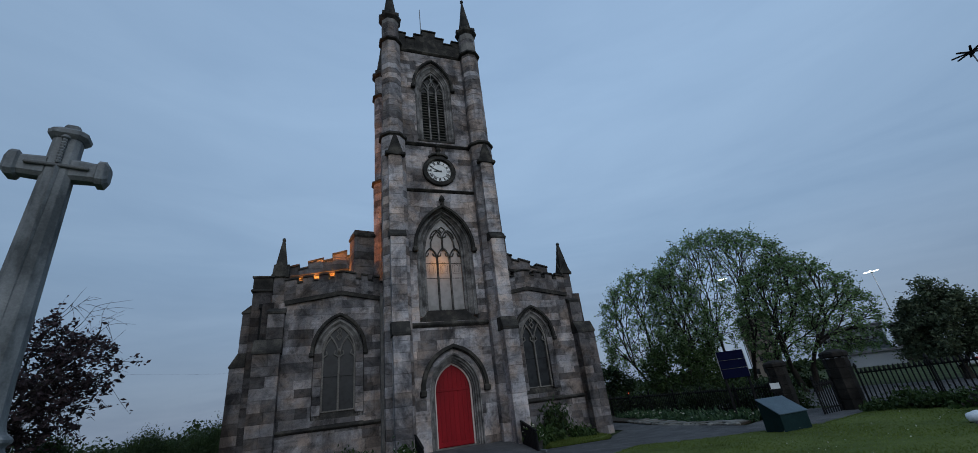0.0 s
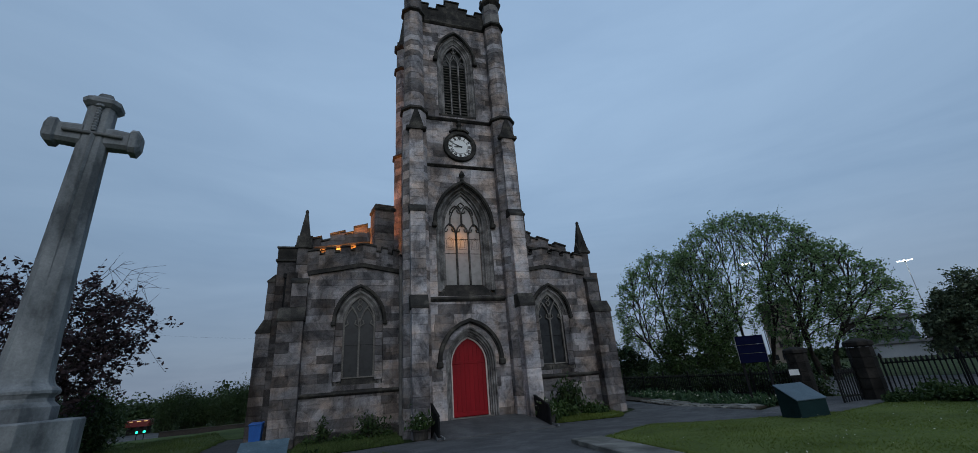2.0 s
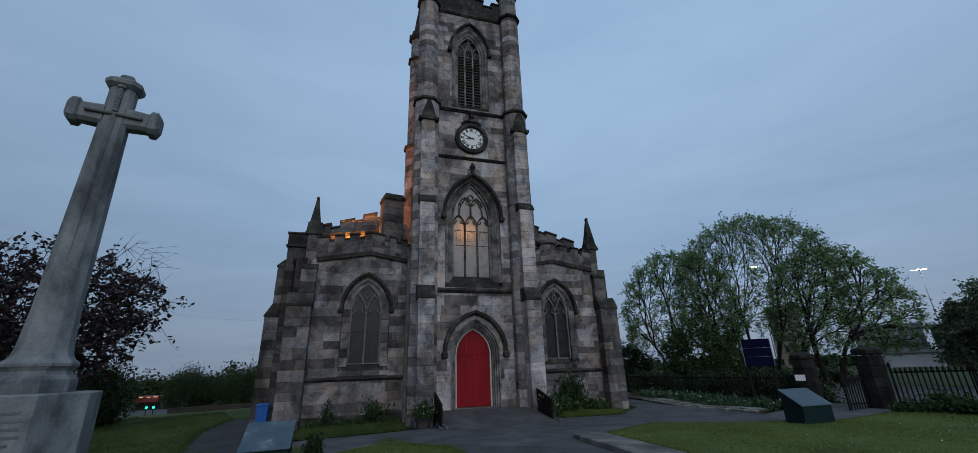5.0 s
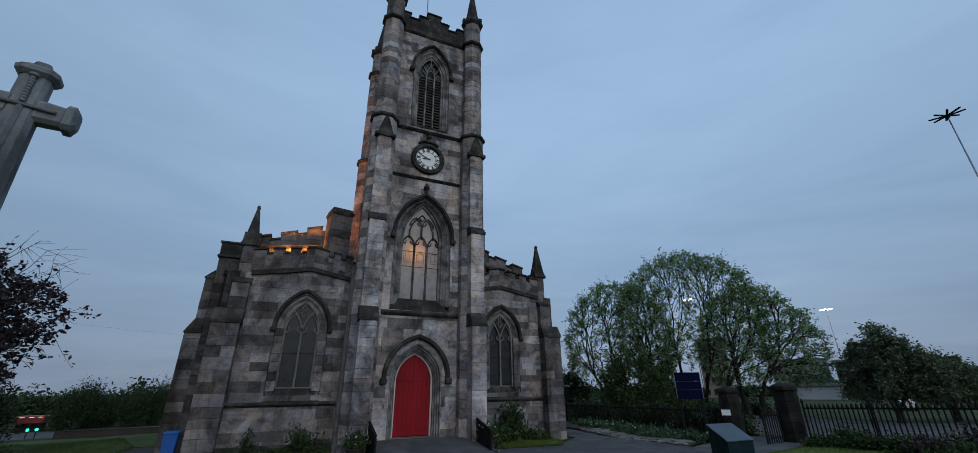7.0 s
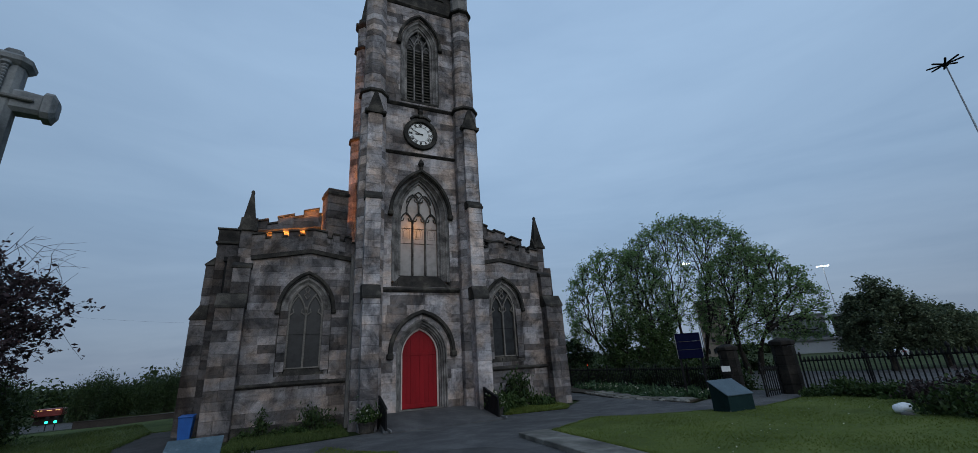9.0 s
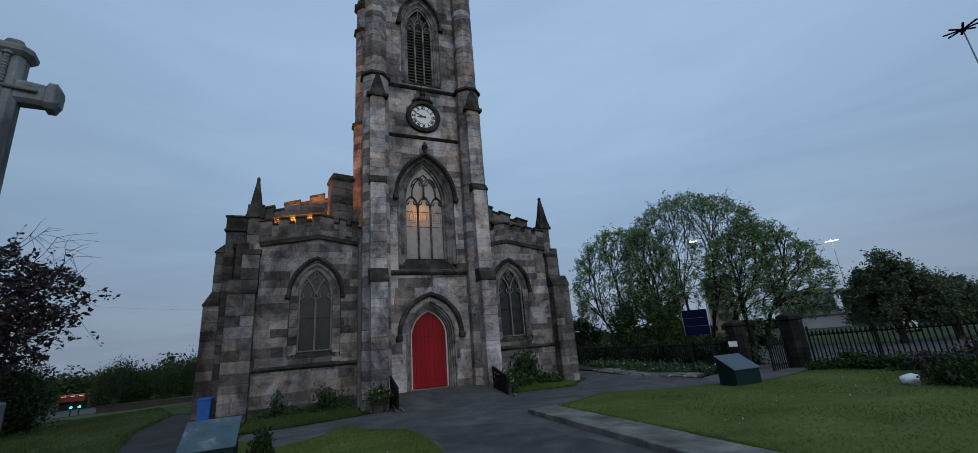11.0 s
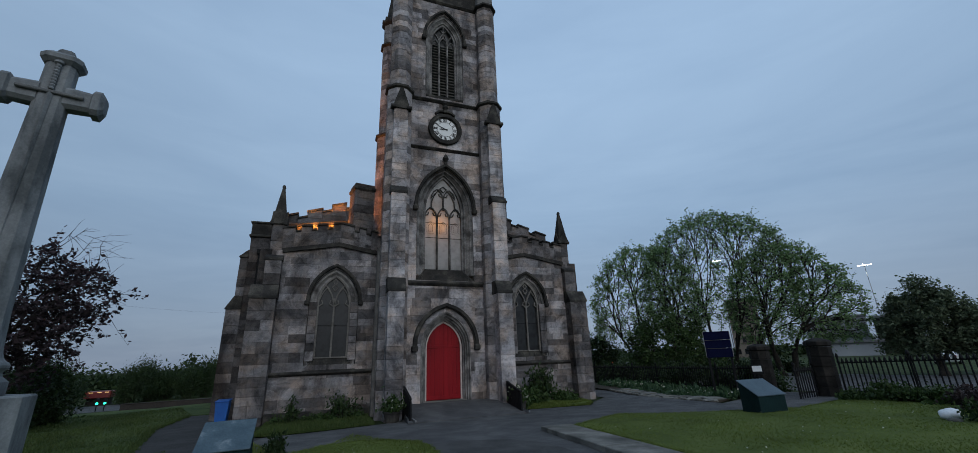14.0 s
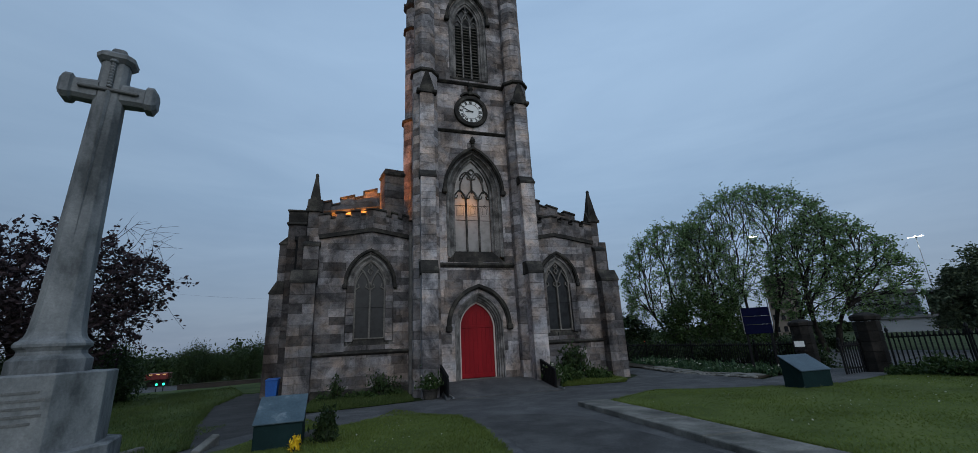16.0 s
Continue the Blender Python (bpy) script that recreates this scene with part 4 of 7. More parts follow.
for s in (-1, 1):
    part("mullion", box(bmesh.new(), s * 0.25 - 0.04, s * 0.25 + 0.04, 0.27, 0.4, 16.05, 20.2, 0.015), MOULD, bell)
z = 16.15
while z < 19.75:
    for cx in (-0.49, 0.0, 0.49):
        bm = bmesh.new()
        vs = [bm.verts.new(p) for p in ((cx - 0.21, 0.3, z), (cx + 0.21, 0.3, z), (cx + 0.21, 0.46, z + 0.16), (cx - 0.21, 0.46, z + 0.16), (cx - 0.21, 0.3, z + 0.04), (cx + 0.21, 0.3, z + 0.04), (cx + 0.21, 0.46, z + 0.2), (cx - 0.21, 0.46, z + 0.2))]
        for f in ((0, 3, 2, 1), (4, 5, 6, 7), (0, 1, 5, 4), (1, 2, 6, 5), (2, 3, 7, 6), (3, 0, 4, 7)):
            bm.faces.new([vs[i] for i in f])
        part("louvre", bm, LOUVRE, bell)
    z += 0.2
for cx in (-0.49, 0.0, 0.49):
    bm = bmesh.new()
    sweep(bm, [(x + cx, z) for x, z in arch(0, 0.22, 19.75 if cx else 20.0, 0.4, 5)], 0.05, 0.28, 0.4)
    part("light_head", bm, MOULD, bell)
bm = bmesh.new()
for s in (-1, 1):
    sweep(bm, [(s * 0.25, 20.2), (s * 0.12, 20.55), (0, 20.75), (-s * 0.16, 20.95)], 0.05, 0.28, 0.4)
    sweep(bm, [(s * 0.25, 20.15), (s * 0.4, 20.45), (s * 0.5, 20.6)], 0.05, 0.28, 0.4)
sweep(bm, [(0, 20.4), (0, 21.3)], 0.045, 0.28, 0.4)
part("tracery", bm, MOULD, bell)

# ---- clock ----
clock = thing("tower_clock", (AXIS, -0.02, 13.86), "round white tower clock in a black stone ring", "clock")


def disc(bm, r, y0, y1, n=40):
    return slab_of(bm, [(r * math.cos(2 * math.pi * i / n), r * math.sin(2 * math.pi * i / n)) for i in range(n)], y0, y1)


part("dial", disc(bmesh.new(), 0.68, -0.06, 0.0), DIAL, clock, "white dial")
for r, w, y in ((0.83, 0.19, -0.16), (0.73, 0.07, -0.11), (0.91, 0.07, -0.1)):
    bm = bmesh.new()
    sweep(bm, [(r * math.sin(2 * math.pi * i / 40), r * math.cos(2 * math.pi * i / 40)) for i in range(41)], w, y, 0.02)
    part("surround", bm, DARK_STONE, clock, "black moulded stone ring")
for r, w in ((0.66, 0.02), (0.44, 0.015)):
    bm = bmesh.new()
    sweep(bm, [(r * math.sin(2 * math.pi * i / 40), r * math.cos(2 * math.pi * i / 40)) for i in range(41)], w, -0.07, -0.058)
    part("minute_ring", bm, BLACK, clock)
STROKES = {1: "I", 2: "II", 3: "III", 4: "IIII", 5: "V", 6: "VI", 7: "VII", 8: "VIII", 9: "IX", 10: "X", 11: "XI", 12: "XII"}
for k, text in STROKES.items():
    bm = bmesh.new()
    total = len(text)
    for i, ch in enumerate(text):
        u = (i - (total - 1) / 2) * 0.062
        lines = {"I": [((0, -0.085), (0, 0.085))], "V": [((-0.035, 0.085), (0, -0.085)), ((0, -0.085), (0.035, 0.085))], "X": [((-0.04, 0.085), (0.04, -0.085)), ((-0.04, -0.085), (0.04, 0.085))]}[ch]
        for a, b in lines:
            sweep(bm, [(u + a[0], a[1]), (u + b[0], b[1])], 0.04, -0.068, -0.058)
    ob = part("numeral", bm, BLACK, clock)
    a = radians(30 * k)
    ob.matrix_local = Matrix.Translation((0.55 * math.sin(a), 0, 0.55 * math.cos(a))) @ Matrix.Rotation(a, 4, "Y")
for name, length, wide, turn in (("hour_pointer", 0.36, 0.06, 264.5), ("minute_pointer", 0.56, 0.04, 294.0)):
    bm = bmesh.new()
    slab_of(bm, [(-wide / 2, -0.14), (wide / 2, -0.14), (wide * 0.7, length * 0.6), (0, length), (-wide * 0.7, length * 0.6)], -0.085, -0.07)
    ob = part(name, bm, BLACK, clock)
    ob.matrix_local = Matrix.Rotation(radians(turn), 4, "Y")
bm = bmesh.new()
box(bm, -0.13, 0.13, -0.2, 0.02, 1.0, 1.2, 0.04)
pillar(bm, [(0.05, 1.18), (0.15, 1.35), (0.1, 1.5), (0.17, 1.6), (0.02, 1.75)], 8, 0, -0.09)
for s in (-1, 1):
    sweep(bm, [(s * 0.12, 1.12), (s * 0.35, 1.08), (s * 0.55, 0.9)], 0.1, -0.15, 0.02)
part("crest", bm, DARK_STONE, clock, "carved black stone crest")


# ---- aisles ----
def aisle(s):
    """One aisle front beside the tower; s is -1 or 1."""
    Y = 1.42
    cxw = 5.05
    op = (s * cxw, 1.1, 1.75, 4.55, 1.6)
    x0, x1 = sorted((s * 2.9, s * 7.75))
    ridge = s * 5.0
    lines = [(7.36 + 0.16 * 5.0, -s * 0.16), (7.36 - 0.19 * 5.0, s * 0.19)]
    wall = part("aisle_wall", backing(bmesh.new(), x0, x1, -0.6, 7.5, Y + 0.025, Y + 0.6, op, lines), MORTAR, church, "sooty sandstone aisle front in uneven courses")
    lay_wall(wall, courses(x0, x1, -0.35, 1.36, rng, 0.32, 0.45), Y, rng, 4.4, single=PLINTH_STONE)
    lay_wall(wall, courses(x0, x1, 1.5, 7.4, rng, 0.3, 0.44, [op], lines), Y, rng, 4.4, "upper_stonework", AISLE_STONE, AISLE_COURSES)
    part("plinth", box(bmesh.new(), x0, x1, Y - 0.12, Y + 0.3, -0.62, -0.12, 0.03), DARK_STONE, wall, "dark projecting plinth")
    string_course(wall, x0, x1, 1.42, Y, 0.2, 0.13)
    # raking string and battlement
    pts = [(s * 2.95, 6.98), (ridge, 7.36), (s * 7.5, 6.93)]
    bm = bmesh.new()
    sweep(bm, sorted(pts), 0.2, Y - 0.13, Y + 0.1)
    part("string_course", bm, DARK_STONE, wall, "dark weathered moulded band")
    bm, caps = bmesh.new(), []

    def top(x):
        ax = abs(x)
        return 7.36 - (0.19 * (5.0 - ax) if ax < 5 else 0.165 * (ax - 5.0))

    # merlons with raking copings, narrow notches between them
    edges = [2.95, 3.2, 3.5, 3.78, 4.08, 4.36, 5.34, 5.62, 6.07, 6.34, 6.78, 7.05, 7.56]
    for i, (xa, xb) in enumerate(zip(edges, edges[1:])):
        high = i % 2 == 1
        lift = 1.1 if high else 0.86
        cuts = [xa, 5.0, xb] if xa < 5.0 < xb else [xa, xb]
        for ca, cb in zip(cuts, cuts[1:]):
            for k in range(3):
                f0, f1 = k / 3, (k + 1) / 3
                q = [(s * ca, top(ca) + 0.05 + (lift - 0.05) * f0 + 0.003), (s * cb, top(cb) + 0.05 + (lift - 0.05) * f0 + 0.003), (s * cb, top(cb) + 0.05 + (lift - 0.05) * f1 - 0.003), (s * ca, top(ca) + 0.05 + (lift - 0.05) * f1 - 0.003)]
                slab_of(bm, q, Y + 0.02 - rng.uniform(0, 0.012), Y + 0.42)
            o = 0.025 if high else -0.02
            ea, eb = ca - (o if ca == xa else 0), cb + (o if cb == xb else 0)
            caps.append([(s * ea, top(ea) + lift), (s * eb, top(eb) + lift), (s * eb, top(eb) + lift + 0.085), (s * ea, top(ea) + lift + 0.085)])
    parapet = part("parapet", bm, PARAPET_STONE, wall, "sooty battlement", "stuff")
    for cap in caps:
        part("coping_stone", slab_of(bmesh.new(), cap, Y - 0.06, Y + 0.48), DARK_STONE, parapet)
    # window
    win = part("aisle_window", sweep(bmesh.new(), [(-0.7, 2.03)] + arch(0, 0.7, 4.6, 1.2) + [(0.7, 2.03)], 0.08, 0.14, 0.34), PALE_STONE, church, "two-light pointed window with dark leaded glass")
    win.matrix_basis = Matrix.Translation((s * cxw, Y, 0))
    splay(win, 1.06, 0.72, 1.75, 4.55, 1.58, 1.22, 0.02, 0.24)
    hood(win, 1.18, 4.6, 1.72, 0.09, 0.12, 0.15)
    window_glass(win, 0.7, 2.03, 4.6, 1.2, 0.27, GLASS_AISLE)
    part("mullion", box(bmesh.new(), -0.045, 0.045, 0.15, 0.31, 2.03, 4.75, 0.015), PALE_STONE, win)
    part("fillet", box(bmesh.new(), -0.66, 0.66, 0.2, 0.3, 2.03, 2.09, 0.01), PALE_STONE, win)
    # coursed jambs, flush with the wall up to the springing
    for q in (-1, 1):
        z = 1.92
        while z < 4.5:
            zt = 4.56 if z > 4.05 else z + rng.uniform(0.3, 0.46)
            part("jamb_stone", box(bmesh.new(), *sorted((q * 0.735, q * 1.085)), -0.004 - rng.uniform(0, 0.008), 0.25, z + 0.004, zt - 0.004, 0.014), AISLE_STONE, win)
            z = zt
    bm = bmesh.new()
    for q in (-1, 1):
        sweep(bm, [(0, 4.45), (q * 0.1, 4.85), (q * 0.27, 5.2), (q * 0.42, 5.38)], 0.06, 0.15, 0.31)
        sweep(bm, [(x + q * 0.36, z) for x, z in arch(0, 0.33, 4.4, 0.85, 6)], 0.045, 0.16, 0.31)
        for r in (-1, 1):
            sweep(bm, [(q * 0.36 + r * 0.32, 4.38), (q * 0.36 + r * 0.15, 4.5), (q * 0.36 + r * 0.2, 4.66)], 0.05, 0.15, 0.31)
    for q in (-1, 1):
        sweep(bm, [(0, 5.1), (q * 0.13, 5.3), (q * 0.02, 5.42), (q * 0.1, 5.55), (0, 5.7)], 0.045, 0.16, 0.31)
    part("tracery", bm, PALE_STONE, win)
    for z in (3.5,):
        part("saddle_bar", box(bmesh.new(), -0.68, 0.68, 0.245, 0.26, z, z + 0.018), IRON, win)
    bm = bmesh.new()
    va = [bm.verts.new(p) for p in ((-1.12, -0.03, 1.5), (1.12, -0.03, 1.5), (0.74, 0.26, 2.05), (-0.74, 0.26, 2.05), (-1.12, 0.3, 1.45), (1.12, 0.3, 1.45))]
    for f in ((0, 1, 2, 3), (0, 3, 4), (1, 5, 2), (3, 2, 5, 4)):
        bm.faces.new([va[i] for i in f])
    part("sill", bm, DARK_STONE, win, "sloping blackened sill")
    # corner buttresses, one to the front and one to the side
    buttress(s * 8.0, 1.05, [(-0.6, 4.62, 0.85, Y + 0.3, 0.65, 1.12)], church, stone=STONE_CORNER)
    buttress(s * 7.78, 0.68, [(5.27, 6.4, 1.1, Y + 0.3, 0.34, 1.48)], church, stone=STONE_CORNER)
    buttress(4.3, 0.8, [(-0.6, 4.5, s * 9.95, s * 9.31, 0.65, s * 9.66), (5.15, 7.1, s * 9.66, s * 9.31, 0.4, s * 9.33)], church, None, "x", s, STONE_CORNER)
    # pinnacle
    bm = bmesh.new()
    px, py = s * 7.8, 1.78
    z = 6.5
    for h in (0.9, 0.86):
        box(bm, px - 0.27, px + 0.27, py - 0.27, py + 0.27, z + 0.003, z + h - 0.003, 0.02)
        z += h
    pin = part("pinnacle", bm, PARAPET_STONE, church, "tall stone pinnacle on the aisle corner")
    bm = bmesh.new()
    box(bm, px - 0.36, px + 0.36, py - 0.36, py + 0.36, 8.24, 8.36, 0.03)
    for k in range(4):
        a = radians(90 * k)
        cx2, cy2 = px + 0.3 * math.cos(a), py + 0.3 * math.sin(a)
        slab = [(0.33, 8.3), (-0.33, 8.3), (-0.33, 8.38), (0.0, 8.98), (0.33, 8.38)]
        if k % 2:
            slab_of(bm, [(px + u, z) for u, z in slab], cy2 - 0.05, cy2 + 0.05)
        else:
            a0 = [bm.verts.new((cx2 - 0.05, py + u, z)) for u, z in slab]
            b0 = [bm.verts.new((cx2 + 0.05, py + u, z)) for u, z in slab]
            bm.faces.new(a0)
            bm.faces.new(b0[::-1])
            for i2 in range(5):
                bm.faces.new((a0[i2], a0[(i2 + 1) % 5], b0[(i2 + 1) % 5], b0[i2]))
        box(bm, px + 0.36 * math.cos(a + 0.785) * 1.2 - 0.08, px + 0.36 * math.cos(a + 0.785) * 1.2 + 0.08, py + 0.36 * math.sin(a + 0.785) * 1.2 - 0.08, py + 0.36 * math.sin(a + 0.785) * 1.2 + 0.08, 8.2, 8.38, 0.03)
    pillar(bm, [(0.3, 8.36), (0.26, 8.75), (0.06, 10.2), (0.08, 10.24), (0.06, 10.33), (0.02, 10.38)], 4, px, py, 45)
    part("spirelet", bm, DARK_STONE, pin, "black stone spirelet")
    # the bay's return, the set-back west wall and the long side wall, each in courses; recess shade coloured into the
    # first two
    for name, material, xa, xb, ya, yb, top_z in (("bay_return_wall", RECESS_COURSES, 7.95, 8.42, Y + 0.03, 3.9, 7.0), ("set_back_wall", RECESS_COURSES, 8.42, 9.3, 3.9, 4.4, 8.2), ("aisle_side_wall", STONE_ISLAND, 8.8, 9.3, 4.4, 30, 8.2)):
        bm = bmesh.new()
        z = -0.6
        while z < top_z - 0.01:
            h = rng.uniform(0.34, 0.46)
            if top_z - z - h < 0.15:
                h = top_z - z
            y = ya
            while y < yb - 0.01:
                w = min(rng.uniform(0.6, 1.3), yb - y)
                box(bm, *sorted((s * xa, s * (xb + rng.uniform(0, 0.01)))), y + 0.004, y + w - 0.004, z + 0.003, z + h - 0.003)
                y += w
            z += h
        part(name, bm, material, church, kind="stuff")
    bm = bmesh.new()
    box(bm, *sorted((s * 8.4, s * 9.4)), 3.8, 30.3, 8.2, 8.34, 0.03)
    box(bm, *sorted((s * 8.4, s * 9.34)), 3.88, 30.2, 8.34, 8.95, 0.02)
    box(bm, *sorted((s * 8.4, s * 9.4)), 3.82, 4.5, 8.95, 9.05, 0.02)
    y = 4.5
    while y < 29:
        box(bm, *sorted((s * 8.9, s * 9.38)), y + 0.4, y + 1.15, 8.95, 9.2, 0.02)
        y += 1.15
    part("parapet", bm, DARK_STONE, church, "blackened battlement")
    part("aisle_roof", box(bmesh.new(), *sorted((s * 2.9, s * 8.1)), Y + 0.5, 30, 6.95, 7.1), LEAD, church)


PALE_STONE = surface("pale_tracery_stone", [(0.3, (0.11, 0.102, 0.094)), (0.5, (0.17, 0.158, 0.144)), (0.7, (0.25, 0.232, 0.208))], 1.5, 0.9, 0, 24, 0.4, fleck=0.25)
for s in (-1, 1):
    aisle(s)

# nave west wall behind the aisle parapets, stepping up to the tower
for s in (-1, 1):
    core, caps, stones = bmesh.new(), [], []
    rake = 0.3
    for xa, xb, zi in ((3.9, 4.3, 10.35), (4.3, 4.77, 10.3), (4.77, 5.53, 10.5), (5.53, 6.0, 10.0), (6.0, 6.78, 10.04), (6.78, 7.24, 9.52), (7.24, 8.0, 9.66), (8.0, 8.4, 8.95)):
        ta, tb = zi, zi - rake * (xb - xa)
        z = 6.9
        while z < tb - 0.02:
            zt = min(z + rng.uniform(0.3, 0.42), tb)
            if tb - zt < 0.14:
                zt = tb
            hi = (ta, tb) if zt == tb else (zt, zt)
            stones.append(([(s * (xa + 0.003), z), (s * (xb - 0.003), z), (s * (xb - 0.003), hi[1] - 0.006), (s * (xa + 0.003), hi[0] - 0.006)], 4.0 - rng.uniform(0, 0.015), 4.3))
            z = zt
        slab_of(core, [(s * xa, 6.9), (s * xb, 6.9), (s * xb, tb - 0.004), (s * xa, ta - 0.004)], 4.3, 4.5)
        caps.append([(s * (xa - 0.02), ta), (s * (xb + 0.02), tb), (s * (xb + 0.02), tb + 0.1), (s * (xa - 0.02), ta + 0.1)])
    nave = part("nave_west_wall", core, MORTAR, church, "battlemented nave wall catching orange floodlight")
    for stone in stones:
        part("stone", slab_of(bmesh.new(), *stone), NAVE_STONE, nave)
    for cap in caps:
        part("coping_stone", slab_of(bmesh.new(), cap, 3.92, 4.55), DARK_STONE, nave)
    part("string_course", sweep(bmesh.new(), sorted([(s * 4.3, 9.4), (s * 8.0, 8.88)]), 0.16, 3.8, 4.05), DARK_STONE, nave, "dark raking moulded band")
    stair = part("stair_turret", pillar(bmesh.new(), [(0.5, 6.9), (0.5, 10.74)], 4, s * 4.0, 2.75, 45 - s * 12), MORTAR, church, "stubby square turret beside the tower")
    z = 6.9
    while z < 10.7:
        h = 0.42
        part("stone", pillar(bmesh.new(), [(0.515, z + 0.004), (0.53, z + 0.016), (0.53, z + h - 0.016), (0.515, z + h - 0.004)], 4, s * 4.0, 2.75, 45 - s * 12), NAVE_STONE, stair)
        z += h
    part("turret_cap", pillar(bmesh.new(), [(0.56, 10.74), (0.59, 10.8), (0.59, 10.9), (0.5, 10.98)], 4, s * 4.0, 2.75, 45 - s * 12), DARK_STONE, stair)
bm = bmesh.new()
slab_of(bm, [(-8, 7.0), (8, 7.0), (8, 8.2), (0, 9.6), (-8, 8.2)], 5.6, 30)
part("nave_roof", bm, LEAD, church)
part("nave_back_wall", box(bmesh.new(), -8.7, 8.7, 30, 30.6, -0.6, 8.2), STONE_ISLAND, church)
for s in (-1, 1):
    part("wall_return", box(bmesh.new(), *sorted((s * 2.6, s * 3.2)), 1.0, 1.5, -0.6, 7.2), MORTAR, church)
# rainwater pipe in the corner
bm = bmesh.new()
pillar(bm, [(0.06, 5.2), (0.06, 7.3)], 8, -8.8, 3.75)
box(bm, -8.92, -8.68, 3.6, 3.88, 7.25, 7.5, 0.02)
part("rainwater_pipe", bm, IRON, church)

# ---- entrance ramp ----
ramp_t = thing("entrance_ramp", (AXIS, 0, 0), "dark sloping entrance ramp up to the red door", "ramp", kind="structure")
bm = bmesh.new()
va = [bm.verts.new(p) for p in ((-2.05, 0.45, -0.02), (2.3, 0.45, -0.02), (2.3, -0.6, -0.04), (-2.05, -0.6, -0.04), (-2.25, -3.1, -0.37), (2.6, -3.1, -0.37), (-2.05, 0.45, -0.6), (2.3, 0.45, -0.6), (-2.25, -3.1, -0.6), (2.6, -3.1, -0.6))]
for f in ((0, 1, 2, 3), (3, 2, 5, 4), (0, 3, 4, 8, 6), (1, 7, 9, 5, 2), (4, 5, 9, 8)):
    bm.faces.new([va[i] for i in f])
part("ramp_surface", bm, ASPHALT, ramp_t)
for s, x in ((-1, -2.12), (1, 2.42)):
    side = thing("ramp_side_panel", (AXIS + x, 0, 0), "black boarded side panel of the ramp with rail", "railing", "ramp side panels")
    bm = bmesh.new()
    y = -1.3
    while y > -2.75:
        z0 = -0.04 + (y + 0.6) * 0.13
        bm2 = bmesh.new()
        box(bm2, -0.03, 0.03, y - 0.138, y, z0 - 0.3, z0 + 0.82 + (y + 1.3) * 0.12, 0.006)
        part("board", bm2, IRON, side)
        y -= 0.145
    box(bm, -0.045, 0.045, -2.82, -1.25, 0.52, 0.57)
    for v in bm.verts:
        v.co.z += (v.co.y + 1.25) * 0.24 + 0.22
    part("top_rail", bm, IRON, side)
    for y in (-1.3, -2.8):
        bm = bmesh.new()
        z0 = -0.04 + (y + 0.6) * 0.13
        pillar(bm, [(0.04, z0 - 0.35), (0.04, z0 + 0.8 + (y + 1.3) * 0.1)], 8, 0, y)
        part("post", bm, IRON, side)
    bm = bmesh.new()
    for v0, v1 in (((0.1, -1.6, -0.25), (0.12, -3.3, -0.38)),):
        box(bm, 0.08, 0.13, -3.3, -1.6, -0.34, -0.28)
    part("kick_board", bm, GALV, side)


